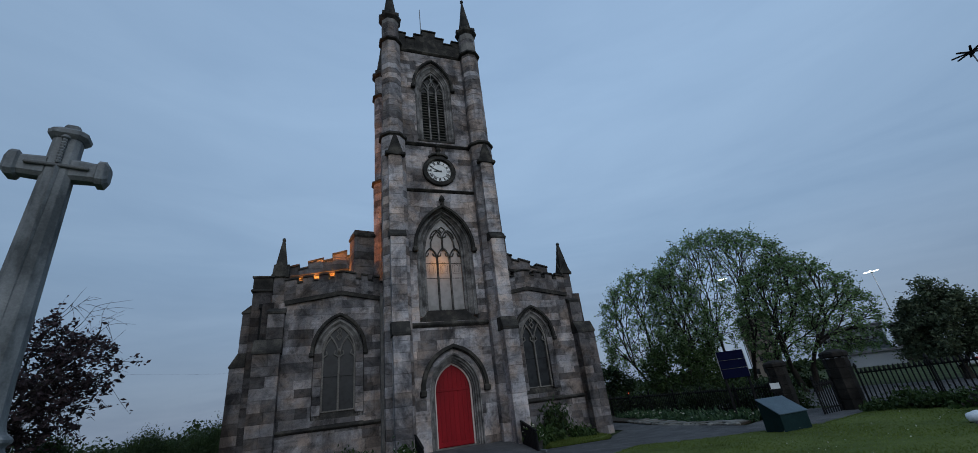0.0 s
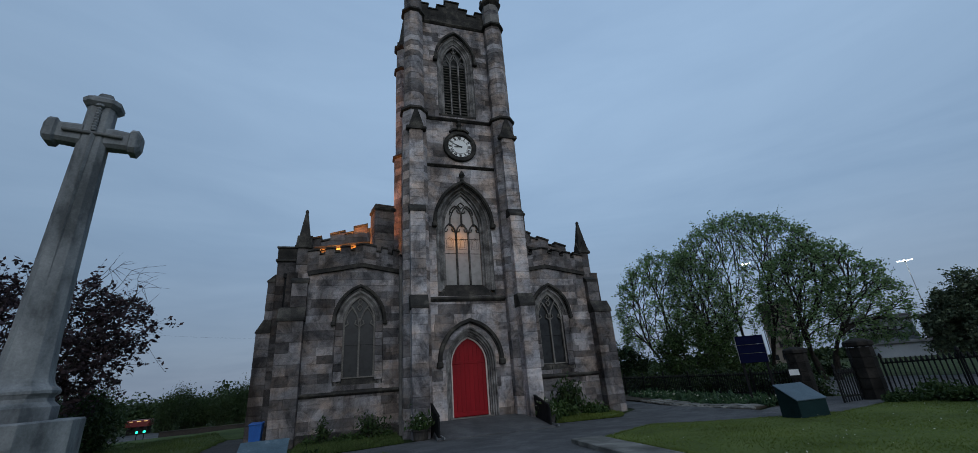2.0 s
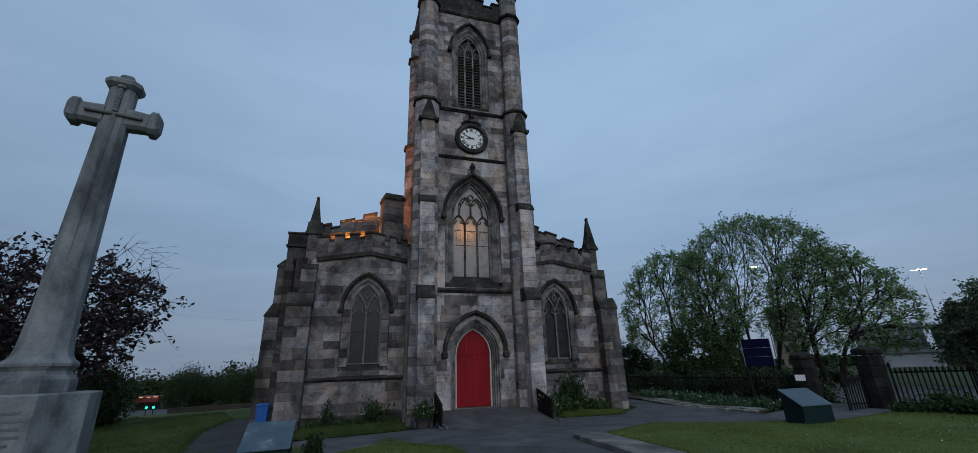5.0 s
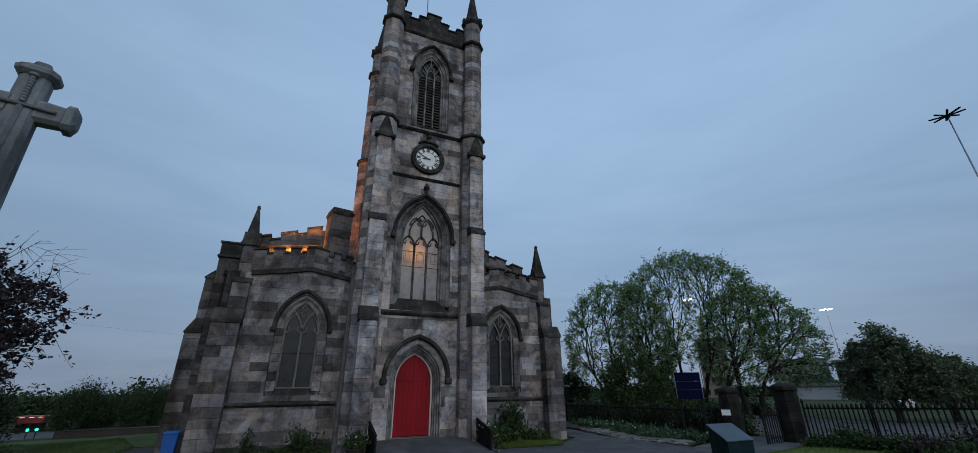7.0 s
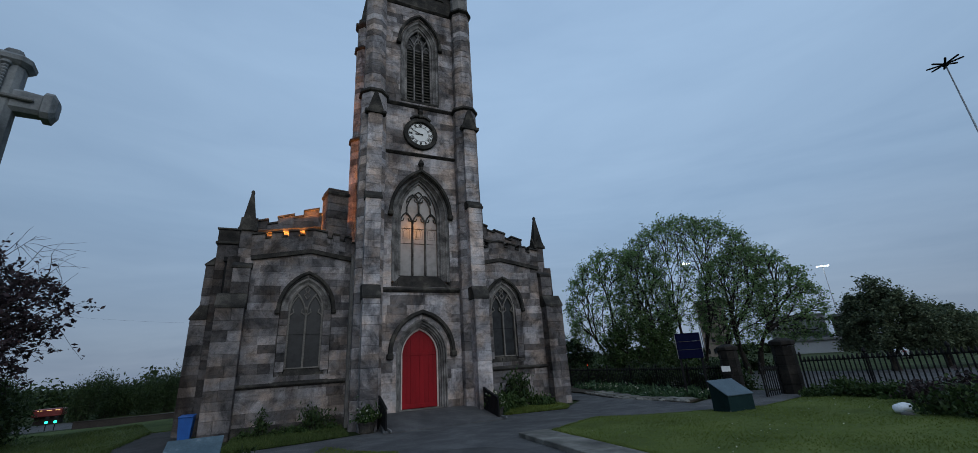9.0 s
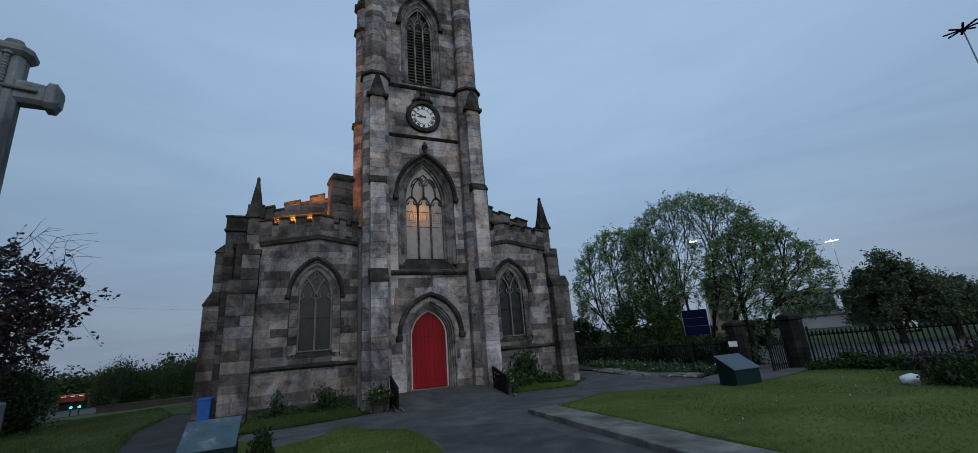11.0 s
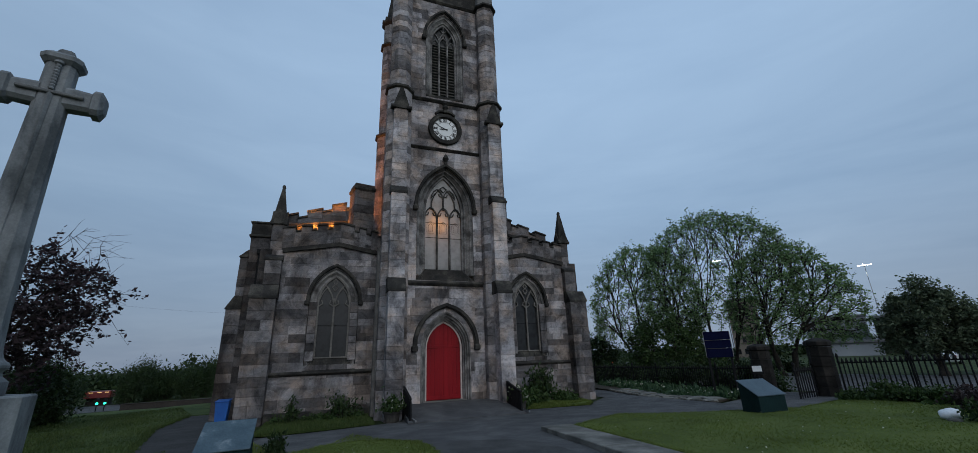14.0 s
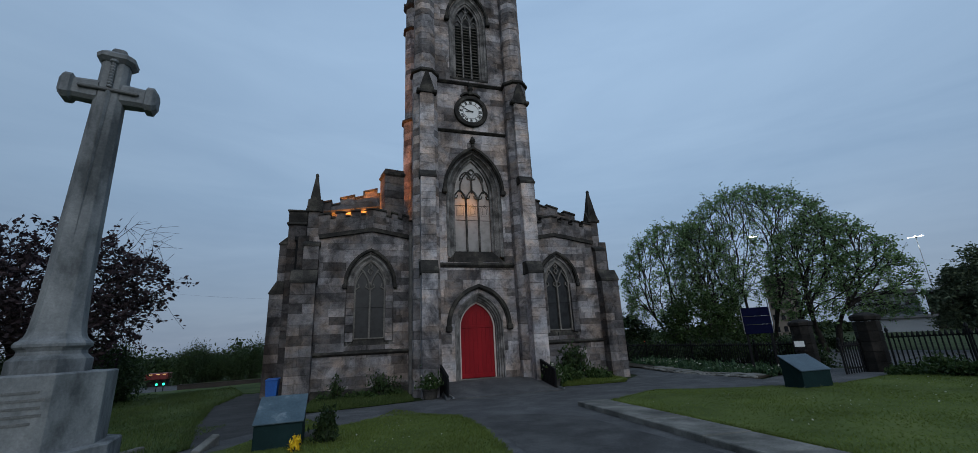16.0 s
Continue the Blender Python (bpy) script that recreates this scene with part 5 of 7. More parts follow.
# ---- memorial cross ----
def memorial():
    gz = ground_z(-8.965, -12.675)
    t = thing("memorial_cross", (-8.965, -12.675, gz), "tall grey granite memorial cross with carved sword on octagonal pedestal", "memorial", turn=12)
    t.scale.z = 1.012
    bm = bmesh.new()

    def ring(hx, hy, ch, z):
        p = [(-hx + ch, -hy), (hx - ch, -hy), (hx, -hy + ch), (hx, hy - ch), (hx - ch, hy), (-hx + ch, hy), (-hx, hy - ch), (-hx, -hy + ch)]
        return [bm.verts.new((x, y, z - gz)) for x, y in p]

    def skin(rows):
        loops = [ring(*r) for r in rows]
        for a, b in zip(loops, loops[1:]):
            for i in range(8):
                bm.faces.new((a[i], a[(i + 1) % 8], b[(i + 1) % 8], b[i]))
        bm.faces.new(loops[0][::-1])
        bm.faces.new(loops[-1])

    # tapered shaft with chamfered corners, flared at the foot
    skin([(0.31, 0.28, 0.14, 1.83), (0.33, 0.3, 0.14, 1.855), (0.332, 0.302, 0.14, 1.885), (0.315, 0.285, 0.135, 1.915), (0.285, 0.255, 0.125, 1.94), (0.265, 0.235, 0.115, 1.975), (0.25, 0.22, 0.108, 2.03), (0.24, 0.21, 0.102, 2.12), (0.22, 0.19, 0.095, 2.5), (0.165, 0.14, 0.06, 5.2), (0.155, 0.13, 0.05, 6.0)])
    part("shaft", bm, GRANITE, t, "tapered granite shaft with chamfered edges")
    bm = bmesh.new()
    skin([(0.17, 0.14, 0.05, 5.9), (0.22, 0.2, 0.08, 5.95), (0.225, 0.205, 0.08, 6.01), (0.16, 0.14, 0.06, 6.07), (0.1, 0.09, 0.03, 6.1), (0.08, 0.07, 0.03, 6.17)])
    part("cap", bm, GRANITE, t)
    for s in (-1, 1):
        bm = bmesh.new()
        skin([(0.165, 0.13, 0.05, 0.13), (0.15, 0.12, 0.05, 0.4), (0.19, 0.16, 0.06, 0.425), (0.19, 0.16, 0.06, 0.505), (0.12, 0.1, 0.04, 0.555)])
        for v in bm.verts:
            z = v.co.z + gz
            v.co = Vector((s * z, v.co.y, 5.42 - gz + v.co.x))
        part("arm", bm, GRANITE, t, "cross arm with moulded end")
    bm = bmesh.new()
    skin([(0.36, 0.35, 0.2, 1.54), (0.36, 0.35, 0.2, 1.7), (0.3, 0.28, 0.15, 1.76), (0.29, 0.27, 0.14, 1.8), (0.31, 0.29, 0.15, 1.84)])
    part("plinth", bm, GRANITE, t)
    bm = bmesh.new()
    skin([(0.615, 0.615, 0.36, 0.72), (0.615, 0.615, 0.36, 1.53), (0.595, 0.595, 0.35, 1.55)])
    ped = part("pedestal", bm, GRANITE, t, "octagonal granite pedestal with worn inscription")
    for k, (z, w) in enumerate(((1.36, 0.3), (1.28, 0.42), (1.2, 0.36), (1.12, 0.4), (1.04, 0.26))):
        part("inscription_bar", box(bmesh.new(), -w / 2, w / 2, -0.621, -0.61, z - gz - 0.014, z - gz + 0.014), GRANITE_DARK, ped)
    for a, b, z0, z1 in ((0.76, 0.445, 0.42, 0.72), (1.0, 0.58, 0.14, 0.42), (1.3, 0.76, -0.4, 0.14)):
        bm = bmesh.new()
        skin([(a, a, b, z0), (a, a, b, z1 - 0.02), (a - 0.02, a - 0.02, b, z1)])
        part("step", bm, GRANITE, t)
    # sword carved in relief on the front
    bm = bmesh.new()
    zz = (5.42, 3.1)
    y_at = lambda z: -(0.195 + (0.13 - 0.195) * (z - 2.5) / (6.05 - 2.5)) - 0.004
    va = [bm.verts.new(p) for p in ((-0.035, y_at(zz[0]), zz[0] - gz), (0.035, y_at(zz[0]), zz[0] - gz), (0.0, y_at(zz[0]) - 0.035, zz[0] - gz), (0.0, y_at(zz[1]), zz[1] - gz))]
    for f in ((0, 2, 3), (2, 1, 3), (0, 1, 2)):
        bm.faces.new([va[i] for i in f])
    sword = part("sword", bm, GRANITE, t, "carved sword in relief")
    part("guard", box(bmesh.new(), -0.34, 0.34, -0.175, -0.1, 5.4 - gz, 5.45 - gz, 0.012), GRANITE_DARK, sword)
    for i in range(9):
        bm = bmesh.new()
        pillar(bm, [(0.025, 5.46 + i * 0.045 - gz), (0.034, 5.48 + i * 0.045 - gz), (0.025, 5.5 + i * 0.045 - gz)], 8, 0, -0.155)
        part("grip_band", bm, GRANITE, sword)
    bm = bmesh.new()
    pillar(bm, [(0.02, 5.86 - gz), (0.05, 5.88 - gz), (0.05, 5.91 - gz), (0.02, 5.93 - gz)], 8, 0, -0.155)
    part("pommel", bm, GRANITE, sword)


memorial()


# ---- floodlight cabinets ----
def cabinet(at, turn, label, lid_metal, lid_label):
    t = thing("floodlight_cabinet", (at[0], at[1], ground_z(*at) + 0.02), label, "metal cabinet", "floodlight cabinets", "", turn)
    bm = bmesh.new()
    prof = [(-0.42, 0.0), (0.42, 0.0), (0.42, 0.88), (-0.42, 0.48)]
    a = [bm.verts.new((-0.44, y, z)) for y, z in prof]
    b = [bm.verts.new((0.44, y, z)) for y, z in prof]
    for i in range(4):
        bm.faces.new((a[i], a[(i + 1) % 4], b[(i + 1) % 4], b[i]))
    bm.faces.new(a[::-1])
    bm.faces.new(b)
    bmesh.ops.bevel(bm, geom=bm.edges[:], offset=0.012, segments=1, affect="EDGES")
    part("body", bm, GREEN_METAL, t)
    bm = bmesh.new()
    box(bm, -0.465, 0.465, -0.5, 0.5, 0.0, 0.03, 0.008)
    lid = part("lid", bm, lid_metal, t, lid_label)
    lid.matrix_local = pose(0, 0.0, 0.69, math.degrees(math.atan2(0.4, 0.84)), 0, 0)
    for s in (-1, 1):
        part("hinge", box(bmesh.new(), s * 0.3 - 0.05, s * 0.3 + 0.05, 0.42, 0.45, 0.8, 0.87, 0.005), GALV, t)
    return t


cabinet((-6.83, -9.22), 3, "dark green metal floodlight cabinet with scuffed sloping lid on grass", SCUFFED, "scuffed sloping metal lid")
right_box = cabinet((8.45, -8.88), -3, "dark green metal floodlight cabinet with plain sloping lid on lawn", LID_METAL, "plain sloping metal lid")
right_box.scale = (1.3, 0.82, 1.06)


# ---- wheeled bin ----
def wheeled_bin():
    at = (-8.88, 1.1)
    t = thing("wheeled_bin", (*at, ground_z(*at) - 0.02), "blue plastic wheeled bin against the church corner", "bin", turn=0)
    t.scale = (0.82, 0.82, 1.0)
    bm = bmesh.new()
    lo = [bm.verts.new(p) for p in ((-0.22, -0.24, 0.06), (0.22, -0.24, 0.06), (0.22, 0.24, 0.06), (-0.22, 0.24, 0.06))]
    hi = [bm.verts.new(p) for p in ((-0.29, -0.32, 0.98), (0.29, -0.32, 0.98), (0.29, 0.34, 0.98), (-0.29, 0.34, 0.98))]
    for i in range(4):
        bm.faces.new((lo[i], lo[(i + 1) % 4], hi[(i + 1) % 4], hi[i]))
    bm.faces.new(lo[::-1])
    bm.faces.new(hi)
    bmesh.ops.bevel(bm, geom=bm.edges[:], offset=0.02, segments=2, affect="EDGES")
    part("body", bm, BLUE_BIN, t)
    lid = part("lid", box(bmesh.new(), -0.31, 0.31, -0.36, 0.36, 0.0, 0.05, 0.02), BLUE_BIN, t)
    lid.matrix_local = pose(0, 0, 0.98, 3, 0, 0)
    for s in (-1, 1):
        bm = bmesh.new()
        pillar(bm, [(0.09, -0.03), (0.1, -0.02), (0.1, 0.02), (0.09, 0.03)], 14)
        w = part("wheel", bm, RUBBER, t)
        w.matrix_local = pose(s * 0.26, 0.26, 0.1, 0, 90, 0)
    part("handle", box(bmesh.new(), -0.2, 0.2, 0.36, 0.4, 0.9, 0.94, 0.01), BLUE_BIN, t)


wheeled_bin()


# ---- plants ----
def leaf_mesh(centres, size, seed, flat=0.0, long=1.6):
    """Small leaf quads at the given places, turned at random."""
    r = np.random.RandomState(seed)
    n = len(centres)
    u = r.normal(size=(n, 3))
    u[:, 2] *= 1 - flat
    u /= np.linalg.norm(u, axis=1)[:, None]
    w = r.normal(size=(n, 3))
    v = np.cross(u, w)
    v /= np.linalg.norm(v, axis=1)[:, None]
    s = size * r.uniform(0.55, 1.3, (n, 1))
    a, b = u * s * long / 2, v * s / 2
    c = np.asarray(centres)
    verts = np.stack([c - a, c + b * 0.9, c + a, c - b * 0.9], 1).reshape(-1, 3)
    faces = np.arange(4 * n).reshape(-1, 4)
    return verts.tolist(), faces.tolist()


def tube_mesh(paths, sides=5):
    """Tapering tubes along paths of (x, y, z, radius); paths of one length are made together."""
    verts, faces, base = [], [], 0
    turn = 2 * np.pi * np.arange(sides) / sides
    for n in sorted({len(p) for p in paths}):
        q = np.array([p for p in paths if len(p) == n], float)
        p, r = q[:, :, :3], q[:, :, 3]
        d = np.concatenate([p[:, 1:2] - p[:, :1], p[:, 2:] - p[:, :-2], p[:, -1:] - p[:, -2:-1]], 1)
        d /= np.linalg.norm(d, axis=2)[..., None] + 1e-9
        ref = np.where(np.abs(d[..., 2:3]) < 0.9, [0, 0, 1.0], [1.0, 0, 0])
        a = np.cross(d, ref)
        a /= np.linalg.norm(a, axis=2)[..., None] + 1e-9
        b = np.cross(d, a)
        ring = p[:, :, None] + r[:, :, None, None] * (a[:, :, None] * np.cos(turn)[:, None] + b[:, :, None] * np.sin(turn)[:, None])
        m = len(q)
        at = base + np.arange(m * n * sides).reshape(m, n, sides)
        nxt = np.roll(at, -1, axis=2)
        faces.append(np.stack([at[:, :-1], nxt[:, :-1], nxt[:, 1:], at[:, 1:]], -1).reshape(-1, 4))
        verts.append(ring.reshape(-1, 3))
        base += m * n * sides
    return np.concatenate(verts).tolist(), np.concatenate(faces).tolist()


def curve(p0, p1, lift, r0, r1, n, r, wobble=0.04):
    """A bent branch from p0 to p1, rising first."""
    p0, p1 = np.array(p0, float), np.array(p1, float)
    size = np.linalg.norm(p1 - p0)
    c = p0 * 0.5 + p1 * 0.5 + np.array([0, 0, lift * size]) + r.normal(size=3) * 0.05 * size
    out = []
    for i in range(n + 1):
        t = i / n
        q = (1 - t) ** 2 * p0 + 2 * t * (1 - t) * c + t * t * p1
        if 0 < i < n:
            q = q + r.normal(size=3) * wobble * size / n
        out.append((*q, r0 + (r1 - r0) * t ** 0.8))
    return out


def tree(name, at, turn, lobes, trunk, fork, targets, leaf, material, seed, label, group="", stems=1, shell=0.7, sprays=3, per=11, reach=0.75, spread=0.13, bare=(), floor=0.0, droop=0.15, twig=0.011):
    """Stems that fork again and again towards the crown's lobes (x, y, z, rx, ry, rz), thinning as they go; sprays of leaves at the tips."""
    r = np.random.RandomState(seed)
    t = thing(name, (at[0], at[1], ground_z(*at) - 0.1), label, "tree", group, "", turn)
    lobes = np.array(lobes, float)
    share = lobes[:, 3] * lobes[:, 5]
    tips, outs = [], []
    count = np.zeros(len(lobes), int)
    while len(tips) < targets:
        i = r.choice(len(lobes), p=share / share.sum())
        count[i] += 1
        z = 1 - 2 * ((count[i] * 0.7548776662 + r.uniform(-0.04, 0.04)) % 1.0)
        ph = 2 * math.pi * count[i] * 0.5698402909 + r.uniform(-0.6, 0.6) + i
        v = np.array([math.sqrt(1 - z * z) * math.cos(ph), math.sqrt(1 - z * z) * math.sin(ph), z])
        p = lobes[i, :3] + v * lobes[i, 3:] * (shell + (1 - shell) * r.uniform() ** 0.6)
        buried = shell > 0.4 and any(np.linalg.norm((p - q[:3]) / q[3:]) < shell * 0.82 for k, q in enumerate(lobes) if k != i)
        if p[2] > floor and not buried:
            tips.append(p)
            outs.append(v)
    leafy = [True] * len(tips)
    for p in bare:
        tips.append(np.array(p, float))
        outs.append(np.array([0.8, 0.0, 0.5]))
        leafy.append(False)
    tips, outs = np.array(tips), np.array(outs)
    total = len(tips)
    wood, ends = [], []

    def girth(n):
        return twig + trunk * 0.8 * (n / total) ** 0.62

    def grow(p, way, group_of):
        n = len(group_of)
        if n == 1:
            i = group_of[0]
            wood.append(curve(p, tips[i], 0.05, girth(1), twig * 0.6, 4, r))
            ends.append((wood[-1], outs[i], leafy[i]))
            return
        d = tips[group_of] - p
        d = d / (np.linalg.norm(d, axis=1)[:, None] + 1e-6)
        k = 3 if n > 24 and r.uniform() < 0.45 else 2
        seeds = d[r.choice(n, k, replace=False)]
        for _ in range(4):
            mine = np.argmax(d @ seeds.T, 1)
            for j in range(k):
                if (mine == j).any():
                    seeds[j] = d[mine == j].mean(0)
        for j in range(k):
            part_of = group_of[mine == j]
            if not len(part_of):
                continue
            if len(part_of) == n:
                part_of = group_of[: n // 2] if j == mine[0] else group_of[n // 2:]
            c = tips[part_of].mean(0) - p
            far = np.linalg.norm(c)
            step = far * r.uniform(0.24, 0.4)
            w = c / (far + 1e-6) * 0.62 + way * 0.38 + r.normal(size=3) * 0.1
            w /= np.linalg.norm(w)
            q = p + w * step
            mid = (p + q) / 2 + way * step * 0.1 + r.normal(size=3) * step * 0.03
            g0, g1 = girth(n) if j == 0 else girth(len(part_of)), girth(len(part_of))
            wood.append([(*p, min(g0, g1 * 1.35)), (*mid, g1 * 1.06), (*q, g1)])
            grow(q, w, part_of)

    order = np.argsort(tips[:, 0] + r.normal(size=total) * 0.6 * lobes[:, 3].max() / max(stems, 1))
    for k, mine in enumerate(np.array_split(order, stems)):
        o = 0.0 if stems == 1 else (k - (stems - 1) / 2) * trunk * 2.1
        foot, head = np.array([o, r.uniform(-0.3, 0.3) * (stems > 1), 0.0]), np.array([o * 1.7, r.uniform(-0.2, 0.2), fork * r.uniform(0.85, 1.2)])
        g = girth(len(mine))
        wood.append([(*foot, g * 1.5), (*(foot + [0, 0, 0.3]), g * 1.15), (*(foot * 0.5 + head * 0.5), g * 1.05), (*head, g)])
        w = head - foot
        grow(head, w / np.linalg.norm(w), mine)
    leaves = []
    for path, v, has in ends:
        tip = np.array(path[-1][:3])
        for q in range(sprays if has else 5):
            s = np.array(path[r.randint(2, 5)][:3])
            e = s + (v * 0.75 + r.normal(size=3) * 0.75 + [0, 0, -droop]) * reach * r.uniform(0.4, 1.0)
            wood.append(curve(s, e, 0.08, twig * 0.8, twig * 0.4, 3, r))
            if has:
                k = r.uniform(0.25, 1.05, (per, 1))
                leaves.append(s * (1 - k) + e * k + np.clip(r.normal(size=(per, 3)), -1.8, 1.8) * spread)
        if has:
            leaves.append(tip + np.clip(r.normal(size=(per, 3)), -1.8, 1.8) * spread * 1.3)
    vs, fs = tube_mesh(wood, 4)
    raw("trunk", vs, fs, BARK, t, "", True)
    vs, fs = leaf_mesh(np.concatenate(leaves), leaf, seed + 1, 0.3)
    raw("crown", vs, fs, material, t, "stuff")
    return t


def shrub(name, at, radii, n, leaf, material, seed, label, group="", stalks=24, up=0.0, category="shrub", lift=0.0):
    """Stems from the ground and leaves filling an uneven mound."""
    r = np.random.RandomState(seed)
    base = (at[0], at[1], ground_z(*at) + lift)
    t = thing(name, base, label, category, group)
    rad = np.array(radii, float)
    wood, pts = [], []
    lumps = r.normal(size=(4, 3))
    per = max(1, n // stalks)
    for _ in range(stalks):
        v = r.normal(size=3)
        v[2] = abs(v[2]) + up
        v /= np.linalg.norm(v)
        tip = v * rad * (0.75 + 0.35 * r.uniform()) * (1 + 0.18 * math.sin(4 * v @ lumps[0]))
        wood.append(curve((r.normal() * rad[0] * 0.12, r.normal() * rad[1] * 0.12, -0.05), tip, 0.1, 0.02 + 0.01 * rad[2], 0.004, 4, r))
        k = r.uniform(0.25, 1.05, (per, 1)) ** 0.7
        pts.append(tip[None] * k + r.normal(size=(per, 3)) * rad * 0.16)
    vs, fs = tube_mesh(wood, 4)
    raw("stems", vs, fs, BARK, t, "stuff", True)
    pts = np.concatenate(pts)
    pts[:, 2] = np.abs(pts[:, 2])
    vs, fs = leaf_mesh(pts, leaf, seed + 3, -1.5 * up, 1.6 + up)
    raw("foliage", vs, fs, material, t, "stuff")
    return t


def polar(az, d):
    return -5.1 + d * math.sin(radians(az)), -19.4 + d * math.cos(radians(az))


# the great spring trees beyond the railings
LIME = dict(shell=0.86, sprays=3, per=6, reach=0.5, spread=0.12, droop=0.05, twig=0.016)
tree("lime_tree", polar(49.6, 44), -49.6, ((0.4, 0, 7.9, 6.8, 6.4, 7.1),), 0.44, 1.5, 1020, 0.13, LEAF_FRESH, 3, "wide multi-stemmed tree in fresh spring leaf", "spring trees", 4, floor=4.4, **LIME)
tree("lime_tree", polar(41.2, 43), -41.2, ((0.2, 0, 6.3, 5.0, 5.0, 6.2),), 0.33, 1.2, 600, 0.13, LEAF_FRESH, 8, "spreading tree in thin fresh spring leaf", "spring trees", 3, floor=3.4, **LIME)
tree("lime_tree", polar(55.2, 42), -55.2, ((1.0, 0, 5.9, 4.3, 4.4, 4.9), (3.8, 0, 4.9, 2.2, 2.8, 2.9)), 0.38, 2.0, 520, 0.13, LEAF_FRESH, 14, "two-stemmed tree in fresh spring leaf", "spring trees", 2, floor=2.6, **LIME)
tree("evergreen_tree", polar(42.8, 37), -42.8, ((0, 0, 2.7, 2.3, 2.3, 2.5), (1.4, 0, 2.2, 1.5, 1.6, 1.9), (-1.3, 0, 2.2, 1.6, 1.6, 2.0)), 0.2, 0.6, 240, 0.13, LEAF_MID, 21, "dark rounded evergreen under the spring trees", "", 1, 0.5, 3, 12, 0.5, 0.14)
tree("evergreen_tree", polar(46.6, 39), -46.6, ((0, 0, 2.3, 1.7, 1.7, 2.2), (0.9, 0, 1.7, 1.2, 1.2, 1.5)), 0.16, 0.5, 130, 0.13, LEAF_MID, 25, "small dark evergreen under the spring trees", "", 1, 0.5, 3, 12, 0.45, 0.14)
tree("evergreen_tree", polar(34.5, 48), -34.5, ((0, 0, 2.2, 2.6, 2.4, 2.0),), 0.16, 0.5, 120, 0.18, LEAF_DARK, 27, "low dark evergreen by the road", "", 1, 0.5, 3, 12, 0.5, 0.2)
DARK = "dense dark green tree beyond the railings"
tree("dark_tree", polar(66.9, 40), -66.9, ((0, 0, 3.1, 1.9, 1.9, 2.4), (0.2, 0, 5.3, 0.85, 0.9, 1.2), (-1.1, 0.2, 4.5, 0.9, 1.0, 0.9), (1.2, -0.2, 4.4, 0.9, 1.0, 0.9), (-1.9, 0, 3.1, 0.8, 1.0, 0.9), (2.1, 0, 3.3, 0.95, 1.0, 0.9), (-1.6, 0.3, 1.8, 1.0, 1.2, 1.1), (1.9, 0, 1.9, 1.2, 1.2, 1.2)), 0.24, 0.9, 430, 0.125, LEAF_DEEP, 31, DARK, "dark trees", 1, 0.3, 3, 12, 0.48, 0.14, floor=1.5)
tree("dark_tree", polar(70.6, 42), -70.6, ((0, 0, 2.5, 1.7, 1.7, 1.9), (-0.7, 0, 3.0, 0.9, 1.0, 1.3), (0.9, 0, 2.6, 1.0, 1.0, 1.3)), 0.2, 0.6, 260, 0.12, LEAF_DEEP, 35, "lower dark green tree beyond the railings", "dark trees", 1, 0.3, 3, 13, 0.42, 0.12, floor=1.2)
tree("dark_tree", polar(74.0, 44), -74.0, ((-0.6, 0, 2.0, 1.9, 1.7, 1.5), (1.0, 0, 1.5, 1.5, 1.4, 1.1)), 0.2, 0.5, 220, 0.12, LEAF_DEEP, 37, "lower dark green tree beyond the railings", "dark trees", 1, 0.3, 3, 13, 0.42, 0.12, floor=1.0)
# copper tree behind the memorial
tree("copper_tree", polar(-31.0, 25), 31.0, ((0.6, 0, 5.3, 3.3, 2.8, 2.6), (-2.0, 0, 5.0, 2.4, 2.6, 2.6), (2.8, 0, 5.7, 1.6, 1.6, 1.3), (1.9, 0, 3.8, 1.9, 1.8, 1.6)), 0.24, 1.3, 400, 0.125, LEAF_COPPER, 41, "dark copper-leaved tree with bare twigs", "copper trees", 1, 0.4, 3, 10, 0.85, 0.075,
     ((2.7, 0, 8.6), (3.3, 0.3, 7.9), (2.2, -0.4, 8.2), (3.9, 0, 6.5), (-2.9, 0.2, 8.2), (3.0, 0.1, 8.2), (3.6, 0.2, 7.4)), 2.2, 0.35, 0.012)
tree("copper_tree", polar(-43, 26), 43, ((0, 0, 4.8, 3.4, 3.0, 2.8), (-2.2, 0, 4.4, 2.2, 2.4, 2.4)), 0.24, 1.3, 340, 0.125, LEAF_COPPER, 43, "dark copper-leaved tree on the lawn's edge", "copper trees", 1, 0.4, 3, 10, 0.8, 0.08, (), 1.8, 0.3, 0.009)
